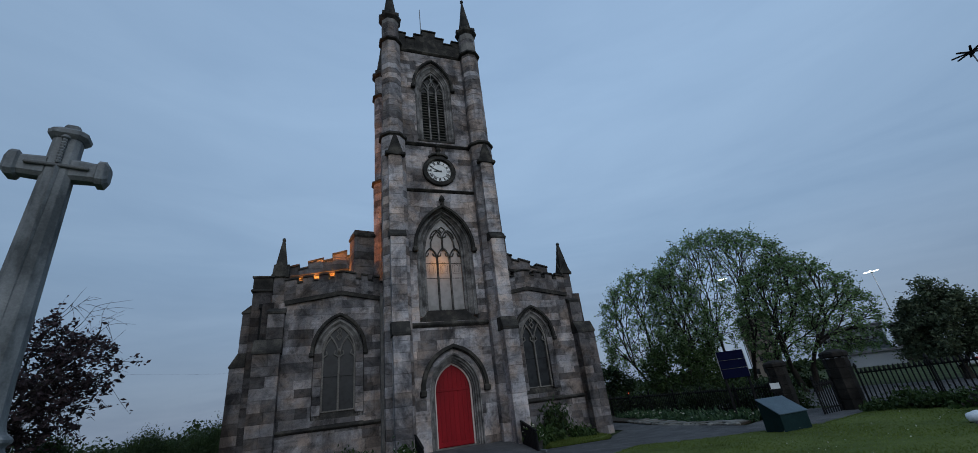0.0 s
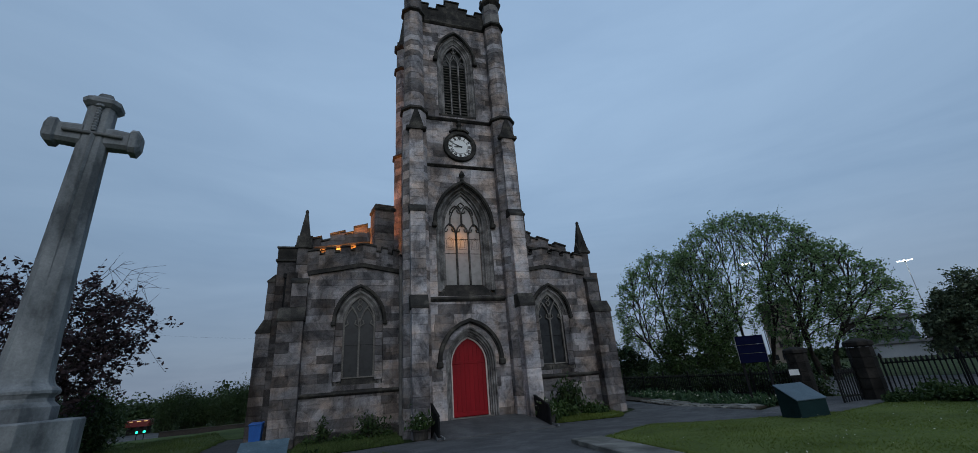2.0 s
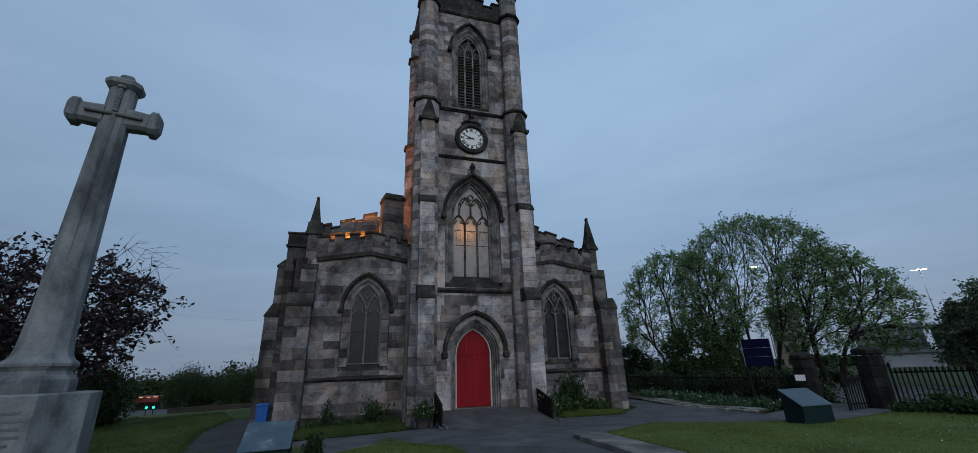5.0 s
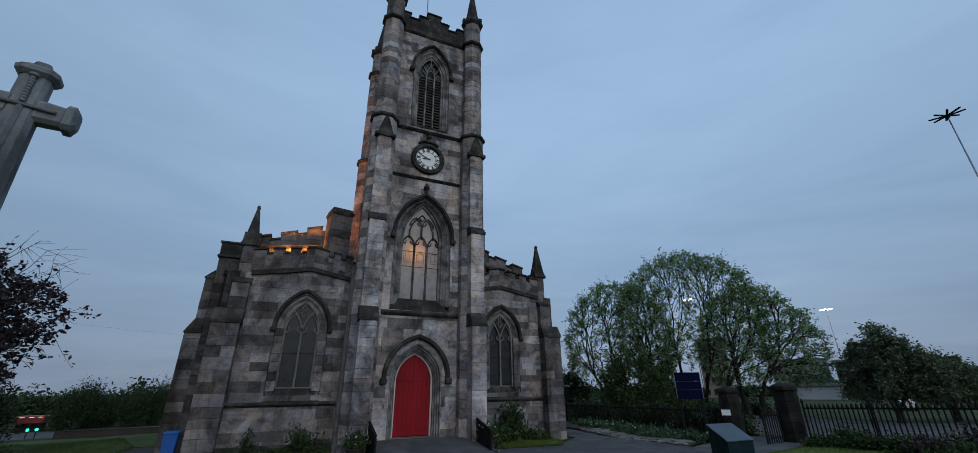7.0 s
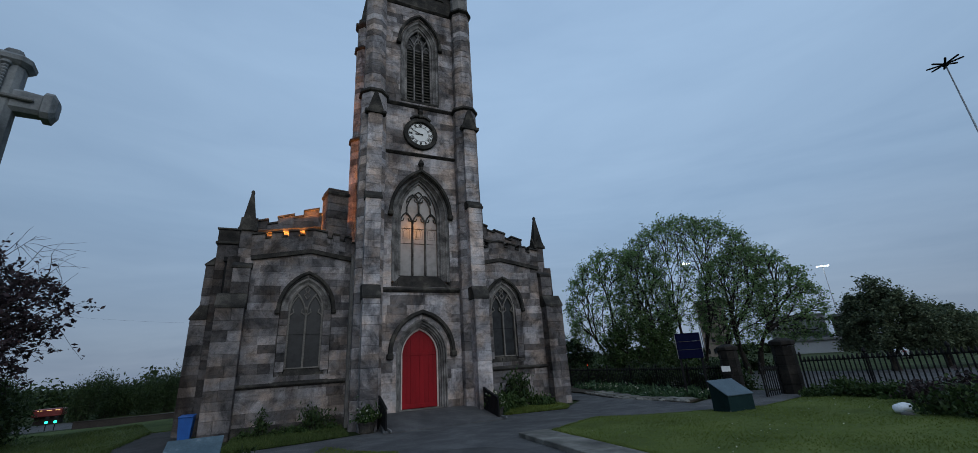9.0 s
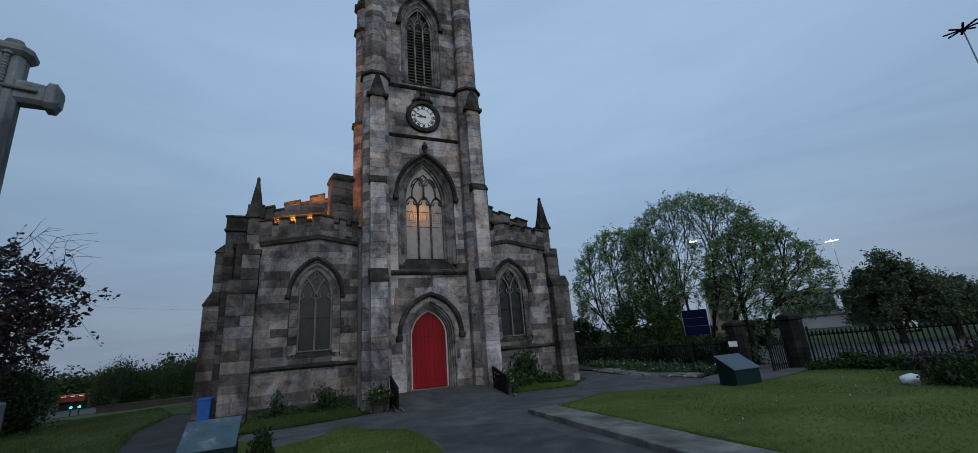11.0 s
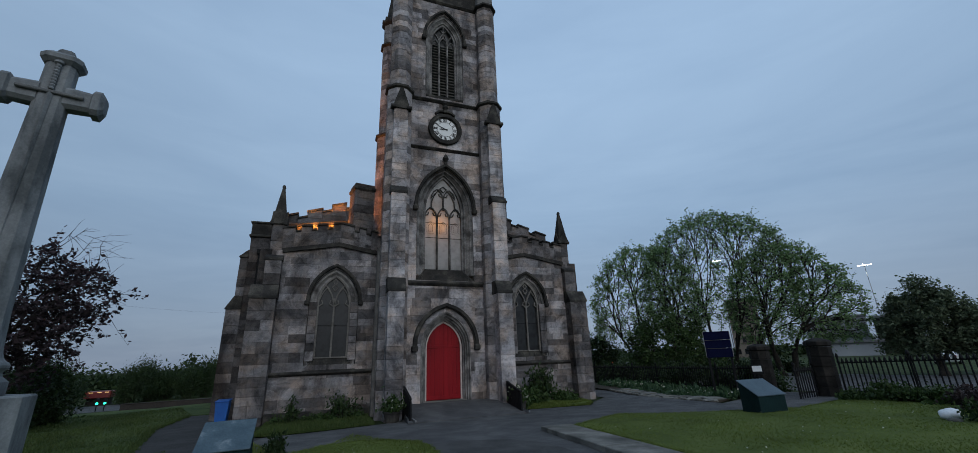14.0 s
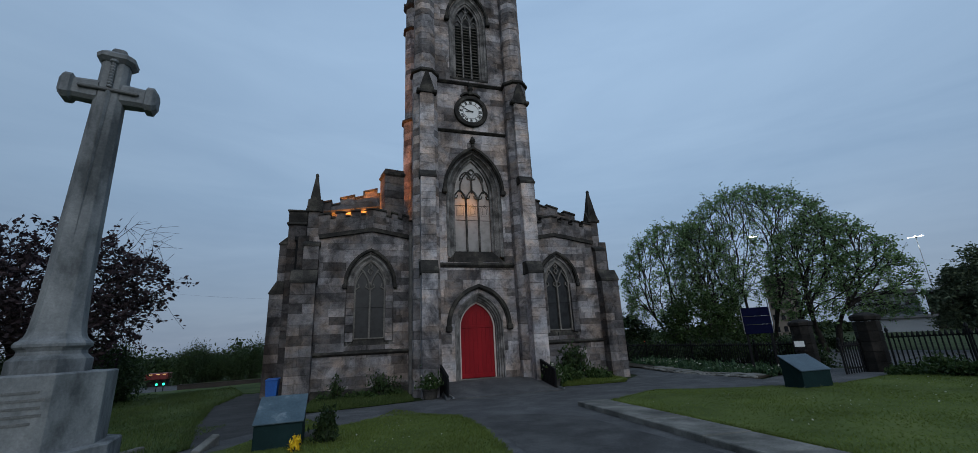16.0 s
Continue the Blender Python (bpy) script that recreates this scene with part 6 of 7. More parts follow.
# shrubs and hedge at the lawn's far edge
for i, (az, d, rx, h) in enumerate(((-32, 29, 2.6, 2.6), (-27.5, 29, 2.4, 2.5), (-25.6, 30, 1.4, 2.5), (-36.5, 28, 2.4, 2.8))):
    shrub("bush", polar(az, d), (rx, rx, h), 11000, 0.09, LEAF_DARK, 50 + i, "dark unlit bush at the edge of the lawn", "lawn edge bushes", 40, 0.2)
for i, (az, d, rx, h) in enumerate(((-18.7, 92, 2.6, 5.7), (-17.2, 96, 2.6, 5.2), (-15.8, 98, 3.0, 4.3), (-13.9, 95, 3.0, 4.9), (-12.3, 96, 2.6, 5.9), (-10.4, 98, 2.8, 6.1), (-8, 98, 4.0, 5.6), (-24.0, 88, 3.0, 5.4), (-27.0, 90, 3.4, 5.6))):
    shrub("tall_shrub", polar(az, d), (rx, rx * 0.8, h), 11000, 0.13, LEAF_DARK, 60 + i, "tall feathery dark shrub beyond the road", "roadside shrubs", 60, 0.9)
for i in range(9):
    az = -38 + i * 4.0
    shrub("far_tree", polar(az, 126 + 4 * (i % 3)), (7.0, 5.0, 5.0 + 0.4 * (i % 4)), 2600, 0.5, LEAF_DARK, 80 + i, "distant dark tree mass on the skyline", "skyline trees", 30, 0.2, "tree")
for i in range(9):
    az = 30 + i * 6.3
    shrub("far_tree", polar(az, 130 + 8 * (i % 3)), (9.0, 6.0, 2.2 + 0.5 * (i % 3)), 2000, 0.7, LEAF_DARK, 180 + i, "distant dark tree mass on the skyline", "skyline trees", 30, 0.1, "tree")
for i in range(11):
    y = -3.0 + i * 2.6
    shrub("hedge", (16.2 + 0.3 * (i % 2), y), (0.9, 1.6, 1.45 + 0.15 * (i % 3)), 2600, 0.11, LEAF_DARK, 140 + i, "dark clipped hedge outside the railings", "roadside hedge", 36, 0.0)
for i in range(9, 18):
    shrub("hedge", (34.2 + 0.3 * (i % 2), -16.0 + 2.7 * i), (1.1, 1.7, 1.1 + 0.12 * (i % 3)), 1300, 0.15, LEAF_DARK, 240 + i, "low dark hedge across the road", "verge hedge", 24, 0.0)
# low roadside wall and its rail
wall_t = thing("roadside_wall", (0, 0, 0), "low dark roadside wall beyond the lawn", "wall", kind="structure")
bm = bmesh.new()
pa, pb = polar(-19.2, 76), polar(-9, 74)
dx, dy = pb[0] - pa[0], pb[1] - pa[1]
ln = math.hypot(dx, dy)
box(bm, 0, ln, -0.15, 0.15, -0.5, 0.75, 0.03)
box(bm, -0.05, ln + 0.05, -0.2, 0.2, 0.75, 0.86, 0.02)
w = part("wall_body", bm, BROWN_BRICK, wall_t)
w.matrix_world = pose(pa[0], pa[1], -3.05, 0, 0, math.degrees(math.atan2(dy, dx)))

# shrubs by the church and railings
shrub("climbing_shrub", (5.3, 0.8), (1.1, 0.5, 1.75), 1100, 0.1, LEAF_DARK, 90, "straggling dark shrub against the aisle wall", "", 26, 0.7)
shrub("bed_plants", (4.4, -0.1), (0.8, 0.5, 0.75), 1800, 0.09, LEAF_MID, 91, "leafy bed plants with pale flowers", "bed plants", 24, 0.3)
shrub("bed_plants", (6.2, 0.1), (0.9, 0.5, 0.6), 1600, 0.09, LEAF_MID, 92, "leafy bed plants with pale flowers", "bed plants", 24, 0.3)
shrub("bed_plants", (3.35, -1.3), (0.35, 0.35, 0.8), 700, 0.09, LEAF_MID, 93, "pale spiky plant beside the ramp", "bed plants", 18, 0.8)
shrub("rose_bush", (-4.35, 0.4), (0.75, 0.5, 0.95), 800, 0.075, LEAF_DARK, 94, "small rose bush under the aisle window", "bed shrubs", 20, 0.5)
shrub("rose_bush", (-6.3, -0.1), (0.4, 0.35, 0.75), 500, 0.08, LEAF_DARK, 95, "small rose bush under the aisle window", "bed shrubs", 14, 0.5)
for i, x in enumerate((-5.7, -5.2, -4.9, -3.8, -6.8)):
    shrub("bed_plants", (x, 0.0 + 0.25 * (i % 2)), (0.4, 0.35, 0.3), 500, 0.07, LEAF_MID, 96 + i, "low green plants in the aisle bed", "bed plants", 14)
shrub("heather", (-5.95, -9.45), (0.3, 0.3, 0.62), 1300, 0.05, LEAF_DARK, 105, "dark upright heather beside the cabinet", "", 26, 0.8)
shrub("daffodils", (-6.42, -10.15), (0.14, 0.14, 0.3), 160, 0.05, PETAL_YELLOW, 106, "bright yellow flowers on the grass", "", 12, 0.8, "flowers")
for i, (x, y, rx, h, m) in enumerate(((13.2, -8.8, 0.5, 0.4, LEAF_MID), (13.6, -9.7, 0.7, 0.6, LEAF_MID), (13.3, -10.6, 0.6, 0.45, LEAF_MID), (13.1, -11.5, 0.6, 0.42, LEAF_MID), (12.6, -12.5, 0.7, 0.5, LEAF_PURPLE), (11.8, -12.8, 0.65, 0.7, LEAF_PURPLE),
                                      (11.6, -13.7, 0.75, 0.8, LEAF_PURPLE), (9.6, -14.1, 0.8, 0.72, LEAF_MID), (10.4, -14.9, 0.95, 0.85, LEAF_MID), (9.2, -15.1, 0.8, 0.62, LEAF_MID))):
    shrub("low_shrub", (x, y), (rx, rx, h), 1700, 0.075, m, 110 + i, "rounded purple-brown shrub by the lawn" if m is LEAF_PURPLE else "rounded green shrub by the lawn", "lawn shrubs", 30, 0.1)
# flower bed by the railings
r = np.random.RandomState(7)
pts = []
for _ in range(5200):
    y = r.uniform(-5.2, 8.0)
    lo = 10.6 + max(0, (y + 1.9)) * 0.23
    x = lo + 0.7 + r.uniform(0, 3.0) * (0.9 if y > -3 else 0.6)
    pts.append((x, y, ground_z(x, y) + 0.05 + abs(r.normal()) * (0.09 + 0.07 * math.sin(2.3 * y + 1.1 * x))))
vs, fs = leaf_mesh(np.array(pts), 0.12, 9, -1.0, 2.6)
ob = raw("bed_foliage", vs, fs, BED_LEAF, None, "stuff")
tagged(ob, "mixed green plants filling the railing bed", "plants")
vs, fs = leaf_mesh(np.array(pts)[::34] + [0, 0, 0.16], 0.07, 10)
ob = raw("bed_blossom", vs, fs, PETAL_PALE, None, "stuff")
tagged(ob, "scattered pale blossoms in the railing bed", "flowers")
rockery = thing("bed_edging", (0, 0, 0), "low rough stones edging the railing bed", "edging", kind="structure")
rng = random.Random(17)
for i in range(34):
    k = i / 33
    y = -5.2 + 9 * k
    x = 10.35 + max(0, (y + 1.9)) * 0.23 + rng.uniform(-0.06, 0.1)
    bm = bmesh.new()
    bmesh.ops.create_icosphere(bm, subdivisions=1, radius=0.16)
    for v in bm.verts:
        v.co *= rng.uniform(0.8, 1.15)
        v.co.z *= 0.5
    ob = part("stone", bm, SLAB, rockery)
    ob.matrix_world = pose(x, y, ground_z(x, y) + 0.06, 0, 0, rng.uniform(0, 180))
for i in range(9):
    y = -4.6 + i * 0.95
    x = 10.95 + max(0, (y + 1.9)) * 0.23
    ob = part("slab", box(bmesh.new(), -0.42, 0.42, -0.3, 0.3, -0.05, 0.05, 0.015), SLAB, rockery)
    ob.matrix_world = pose(x, y, ground_z(x, y) + 0.07, rng.uniform(-3, 3), rng.uniform(-3, 3), rng.uniform(-20, 20))

# white bag and a stone on the lawn
bag = thing("plastic_bag", (9.6, -12.95, ground_z(9.6, -12.95) + 0.04), "crumpled white plastic bag on the lawn", "bag")
bm = bmesh.new()
bmesh.ops.create_icosphere(bm, subdivisions=3, radius=0.2)
for v in bm.verts:
    k = 1 + 0.16 * noise.noise(v.co * 9) + 0.08 * noise.noise(v.co * 22)
    v.co *= k
    v.co.x *= 1.45
    v.co.z = max(v.co.z * 0.75 + 0.1, 0.0)
part("bag_body", bm, PLASTIC_WHITE, bag, smooth=True)
bm = bmesh.new()
box(bm, 0.22, 0.4, -0.05, 0.05, 0.02, 0.1, 0.03)
part("bag_handle", bm, PLASTIC_WHITE, bag)
for i, (x, y, s) in enumerate(((9.15, -13.2, 0.15), (-6.25, -8.45, 0.26))):
    bm = bmesh.new()
    bmesh.ops.create_icosphere(bm, subdivisions=2, radius=s)
    for v in bm.verts:
        v.co *= 1 + 0.25 * noise.noise(v.co * 4 + Vector((i, 0, 0)))
        v.co.z *= 0.5
    st = new("boulder", link_mesh("boulder", bm, SLAB))
    st.location = (x, y, ground_z(x, y) + 0.05)
    tagged(st, "rough grey stone lying in the grass", "stone", "loose stones")


# kerb stones tipped up at the side path's edge
for x, y, ln, turn, tip in ((-8.4, -8.35, 0.95, 84, -9), (-9.75, -8.3, 0.5, 60, -5)):
    bm = bmesh.new()
    box(bm, -ln / 2, ln / 2, -0.08, 0.08, -0.16, 0.1, 0.02)
    for v in bm.verts:
        v.co += Vector((0.02 * noise.noise(v.co * 5), 0.02 * noise.noise(v.co * 6 + Vector((3, 0, 0))), 0.03 * noise.noise(v.co * 4)))
    st = new("kerb_stone", link_mesh("kerb_stone", bm, SLAB))
    st.matrix_world = pose(x, y, ground_z(x, y) + 0.02, 0, tip, turn)
    tagged(st, "tipped rough kerb stone at the path's edge", "kerb stone", "kerb stones")


# planters by the ramp
def planter(x, y, seed, label):
    t = thing("stone_planter", (x, y, ground_z(x, y) - 0.03), label, "planter", "ramp planters")
    bm = bmesh.new()
    pillar(bm, [(0.22, 0.0), (0.26, 0.06), (0.3, 0.3), (0.33, 0.36), (0.33, 0.4), (0.27, 0.4), (0.25, 0.33)], 16, 0, 0, 0)
    part("pot", bm, DARK_STONE, t, smooth=False)
    r = np.random.RandomState(seed)
    pts = np.stack([r.normal(size=420) * 0.2, r.normal(size=420) * 0.2, 0.42 + np.abs(r.normal(size=420)) * 0.24], 1)
    vs, fs = leaf_mesh(pts, 0.08, seed, -0.6, 2.4)
    raw("foliage", vs, fs, LEAF_MID, t, "stuff")
    vs, fs = leaf_mesh(pts[::4] + [0, 0, 0.05], 0.06, seed + 1)
    raw("blossom", vs, fs, PETAL_PALE, t, "stuff")


planter(-2.62, -1.95, 5, "round stone planter with pale straggling flowers")
planter(2.85, -1.75, 6, "round stone planter beside the ramp panel")

# ---- gate, railings, sign ----
rng = random.Random(23)
for x, y, top in ((14.75, -7.1, 2.32), (15.2, -4.0, 2.3)):
    gz = ground_z(x, y)
    pier = thing("gate_pier", (x, y, gz - 0.05), "heavy dark stone gate pier with moulded cap", "gate pier", "gate piers", turn=8)
    z = 0.0
    while z < top - 0.302:
        h = min(0.4, top - 0.3 - z)
        part("stone", pillar(bmesh.new(), [(0.4, z + 0.004), (0.415, z + 0.016), (0.415, z + h - 0.016), (0.4, z + h - 0.004)], 8), BRICK_DARK, pier)
        z += h
    bm = bmesh.new()
    pillar(bm, [(0.41, top - 0.3), (0.47, top - 0.25), (0.47, top - 0.12), (0.42, top - 0.06), (0.15, top + 0.04)], 8)
    part("cap", bm, BRICK_DARK, pier)


def rod_mesh(h):
    bm = bmesh.new()
    pillar(bm, [(0.017, 0.0), (0.017, h - 0.22), (0.04, h - 0.16), (0.012, h - 0.01), (0.002, h)], 4)
    return link_mesh("railing_bar", bm, IRON)


def railing(name, x0, y0, x1, y1, h, step, label, standards=2.4, tilt=0.0):
    t = thing(name, (x0, y0, 0), label, "railing", "iron railings")
    ln = math.hypot(x1 - x0, y1 - y0)
    ux, uy = (x1 - x0) / ln, (y1 - y0) / ln
    me, tall = rod_mesh(h), rod_mesh(h + 0.12)
    n = int(ln / step)
    for i in range(n + 1):
        d = i * step
        ob = new("bar", me)
        ob.parent = t
        ob.location = (ux * d, uy * d, ground_z(x0 + ux * d, y0 + uy * d) - 0.04)
    for z in (0.16, h - 0.26):
        bm = bmesh.new()
        a = [bm.verts.new((ux * d + o * uy, uy * d - o * ux, ground_z(x0 + ux * d, y0 + uy * d) + z + k)) for d in (0, ln) for o in (-0.012, 0.012) for k in (0, 0.05)]
        for f in ((0, 1, 3, 2), (4, 6, 7, 5), (0, 2, 6, 4), (1, 5, 7, 3), (0, 4, 5, 1), (2, 3, 7, 6)):
            bm.faces.new([a[i] for i in f])
        part("rail", bm, IRON, t)
    d = 0.0
    while d <= ln:
        bm = bmesh.new()
        pillar(bm, [(0.035, 0), (0.035, h + 0.02), (0.06, h + 0.06), (0.05, h + 0.12), (0.015, h + 0.2)], 8)
        ob = part("standard", bm, IRON, t)
        ob.location = (ux * d, uy * d, ground_z(x0 + ux * d, y0 + uy * d) - 0.04)
        d += standards
    return t


railing("iron_railing", 14.8, -7.7, 14.5, -19.5, 1.5, 0.165, "black iron spear-topped railing behind the shrubs")
railing("iron_railing", 15.3, -3.5, 15.6, 14.5, 1.35, 0.165, "black iron spear-topped railing behind the flower bed")
gate = railing("iron_gate", 14.35, -6.9, 13.0, -7.0, 1.25, 0.165, "black iron gate leaf standing open", 1.3)
tagged(gate, "", "gate", "gate")
sign = thing("notice_board", (13.05, -3.55, ground_z(13.05, -3.55)), "tall navy blue notice board on two posts", "sign", turn=-40)
for k, (z0, z1) in enumerate(((1.74, 2.16), (2.18, 2.56), (2.58, 2.98))):
    part("panel", box(bmesh.new(), -0.58, 0.58, -0.03, 0.03, z0, z1, 0.006), NAVY, sign)
for z in (2.16, 2.56):
    part("divider", box(bmesh.new(), -0.58, 0.58, -0.034, 0.028, z + 0.002, z + 0.014), LOUVRE, sign)
for s in (-1, 1):
    part("post", box(bmesh.new(), s * 0.5 - 0.05, s * 0.5 + 0.05, 0.03, 0.13, 0, 2.93, 0.008), IRON, sign)
    part("edge_strip", box(bmesh.new(), s * 0.595 - 0.01, s * 0.595 + 0.01, -0.035, 0.035, 1.74, 2.98), GALV, sign)
note = thing("paper_notice", (*polar(52.25, 19.2), 0), "white paper notice on a dark post board", "notice", turn=-52)
gz = ground_z(*polar(52.25, 19.2))
part("sheet", box(bmesh.new(), -0.15, 0.15, -0.012, 0.0, 0.9, 1.1), PAPER, note)
part("board", box(bmesh.new(), -0.2, 0.2, 0.0, 0.02, 0.8, 1.14, 0.004), IRON, note)
part("post", box(bmesh.new(), -0.03, 0.03, 0.02, 0.07, gz, 1.1, 0.004), IRON, note)


# ---- street things beyond ----
def mast(az, d, top, lit, label, arms=6):
    x, y = polar(az, d)
    t = thing("lighting_mast", (x, y, -0.5), label, "street lamp", "lighting masts")
    bm = bmesh.new()
    pillar(bm, [(0.14 * d / (150 if lit else 70), 0), (0.06 * d / (150 if lit else 70), top)], 10)
    part("pole", bm, GALV, t, smooth=True)
    k = d / (160 if lit else 70)
    for i in range(arms):
        a = 360 / arms * i + 20
        bm = bmesh.new()
        w = 0.16 if lit else 0.1
        pts = [(0.25, -0.08), (0.7, -w), (1.5, -w), (1.6, 0), (1.5, w), (0.7, w), (0.25, 0.08)]
        lo = [bm.verts.new((u * k, v * k, top + (0.0 + 0.06 * u) * k)) for u, v in pts]
        hi = [bm.verts.new((u * k, v * k, top + (0.12 + 0.06 * u) * k)) for u, v in pts]
        n = len(pts)
        bm.faces.new(lo[::-1])
        bm.faces.new(hi)
        for q in range(n):
            bm.faces.new((lo[q], lo[(q + 1) % n], hi[(q + 1) % n], hi[q]))
        arm = part("lantern", bm, LAMP_WHITE if lit else IRON, t)
        arm.matrix_local = Matrix.Rotation(radians(a), 4, "Z")
    bm = bmesh.new()
    pillar(bm, [(0.2 * k, top - 0.25 * k), (0.3 * k, top), (0.2 * k, top + 0.2 * k)], 10)
    part("hub", bm, IRON, t)


mast(78.15, 60, 28.55, False, "tall unlit mast with star-shaped lantern head", 8)
mast(50.5, 140, 27.4, True, "tall lit lighting mast behind the trees", 4)
mast(63.9, 170, 24.9, True, "tall lit lighting mast beyond the railings", 4)


def building(name, az0, az1, d, top, depth, material, label, floors=3, cols=6, roof=LEAD):
    (xa, ya), (xb, yb) = polar(az0, d), polar(az1, d)
    ln = math.hypot(xb - xa, yb - ya)
    t = thing(name, (xa, ya, -0.6), label, "building", "", "", math.degrees(math.atan2(yb - ya, xb - xa)))
    part("wall", box(bmesh.new(), 0, ln, 0, depth, 0, top, 0.05), material, t)
    part("roof", box(bmesh.new(), -0.4, ln + 0.4, -0.4, depth + 0.4, top, top + 0.5, 0.05), roof, t)
    for f in range(floors):
        for c in range(cols):
            x0 = ln * (c + 0.25) / cols
            z0 = top * (f + 0.3) / floors
            w = part("window", box(bmesh.new(), x0, x0 + ln / cols * 0.5, -0.05, 0.1, z0, z0 + top / floors * 0.45, 0.02), GLASS_CAR, t)
            part("sill", box(bmesh.new(), x0 - 0.1, x0 + ln / cols * 0.5 + 0.1, -0.15, 0.0, z0 - 0.12, z0), material, w)


building("apartment_block", 50.6, 53.6, 120, 13.5, 14, CREAM, "pale rendered building seen through the trees", 5, 4)
building("retail_building", 59.4, 63.4, 105, 2.4, 20, PALE_CLAD, "low pale clad building beyond the road", 0, 0)
building("office_block", 57.6, 62.7, 138, 8.6, 14, PALE_CLAD, "pale office building half hidden by the trees", 5, 9)
building("dark_block", 63.2, 66.5, 125, 7.4, 12, BROWN_BRICK, "dark boxy building behind the trees", 2, 4)
kx, ky = polar(-21.0, 94)
kiosk = thing("roadside_kiosk", (kx, ky, -3.5), "small red-fronted kiosk lit beneath its canopy", "kiosk", turn=12)
part("body", box(bmesh.new(), -1.4, 1.4, 0, 3, 0, 1.5, 0.03), BROWN_BRICK, kiosk)
part("canopy", box(bmesh.new(), -1.6, 1.6, -0.8, 3.2, 1.5, 2.5, 0.08), RED_FAR, kiosk, "red canopy")
for s in (-1.1, -0.1, 0.8):
    part("lamp", box(bmesh.new(), s, s + 0.5, -0.85, -0.8, 2.3, 2.4), LAMP_WARM, kiosk)
for dx in (-0.9, 0.9):
    sx, sy = polar(-20.7 + dx * 0.32, 79)
    sig = thing("traffic_signal", (sx, sy, -3.1), "traffic signal showing green", "traffic light", "traffic signals", turn=15)
    bm = bmesh.new()
    pillar(bm, [(0.05, 0), (0.05, 1.3)], 8)
    part("pole", bm, IRON, sig)
    part("housing", box(bmesh.new(), -0.17, 0.17, -0.12, 0.12, 0.0, 0.9, 0.02), IRON, sig).location = (0, 0, 0.75)
    bm = bmesh.new()
    disc(bm, 0.16, -0.16, -0.12, 14)
    lamp = part("green_lens", bm, LAMP_GREEN, sig)
    lamp.location = (0, 0, 1.02)


for az, lens, text in ((36.5, LAMP_RED, "traffic signal showing red"), (38.4, LAMP_GREEN, "traffic signal showing green")):
    sx, sy = polar(az, 75)
    sig = thing("traffic_signal", (sx, sy, -0.5), text, "traffic light", "traffic signals", turn=-37)
    bm = bmesh.new()
    pillar(bm, [(0.05, 0), (0.05, 1.3)], 8)
    part("pole", bm, IRON, sig)
    part("housing", box(bmesh.new(), -0.17, 0.17, -0.12, 0.12, 0.1, 1.0, 0.02), IRON, sig)
    part("lens", disc(bmesh.new(), 0.13, -0.16, -0.12, 14), lens, sig).location = (0, 0, 0.75 if lens is LAMP_RED else 0.35)


def car(x, y, turn, paint, label):
    t = thing("parked_car", (x, y, ground_z(x, y) - 0.05), label, "car", "parked cars", "", turn)
    side = [(-2.1, 0.25), (2.05, 0.25), (2.1, 0.65), (1.35, 0.86), (0.75, 1.36), (-0.9, 1.42), (-1.7, 0.95), (-2.1, 0.85)]
    bm = bmesh.new()
    slab_of(bm, side, -0.85, 0.85)
    bmesh.ops.bevel(bm, geom=bm.edges[:], offset=0.06, segments=2, affect="EDGES")
    part("body", bm, paint, t)
    for s in (-1, 1):
        part("side_window", slab_of(bmesh.new(), [(-1.35, 0.97), (1.1, 0.92), (0.68, 1.28), (-0.85, 1.33)], s * 0.845 - 0.02, s * 0.845 + 0.02), GLASS_CAR, t)
        for k in (-1.3, 1.3):
            bm = bmesh.new()
            pillar(bm, [(0.28, -0.1), (0.32, -0.07), (0.32, 0.07), (0.28, 0.1)], 18)
            tyre = part("wheel", bm, RUBBER, t)
            tyre.matrix_local = pose(k, s * 0.8, 0.32, 90, 0, 0)
            bm = bmesh.new()
            pillar(bm, [(0.19, -0.108), (0.19, 0.108)], 14)
            part("rim", bm, GALV, tyre)
        part("tail_lamp", box(bmesh.new(), -2.13, -2.06, s * 0.6 - 0.14, s * 0.6 + 0.14, 0.68, 0.82, 0.01), CAR_RED, t)
    bm = bmesh.new()
    vs = [bm.verts.new(p) for p in ((1.33, -0.74, 0.89), (1.33, 0.74, 0.89), (0.8, 0.68, 1.33), (0.8, -0.68, 1.33))]
    bm.faces.new(vs)
    part("windscreen", bm, GLASS_CAR, t).location = (0.03, 0, 0.03)


car(*polar(38.6, 40), 260, CAR_DARK, "dark parked car behind the railings")
car(*polar(43.2, 42), 265, CAR_DARK, "dark parked car under the trees")
car(*polar(67.4, 62), 20, CAR_WHITE, "white parked car beyond the verge")
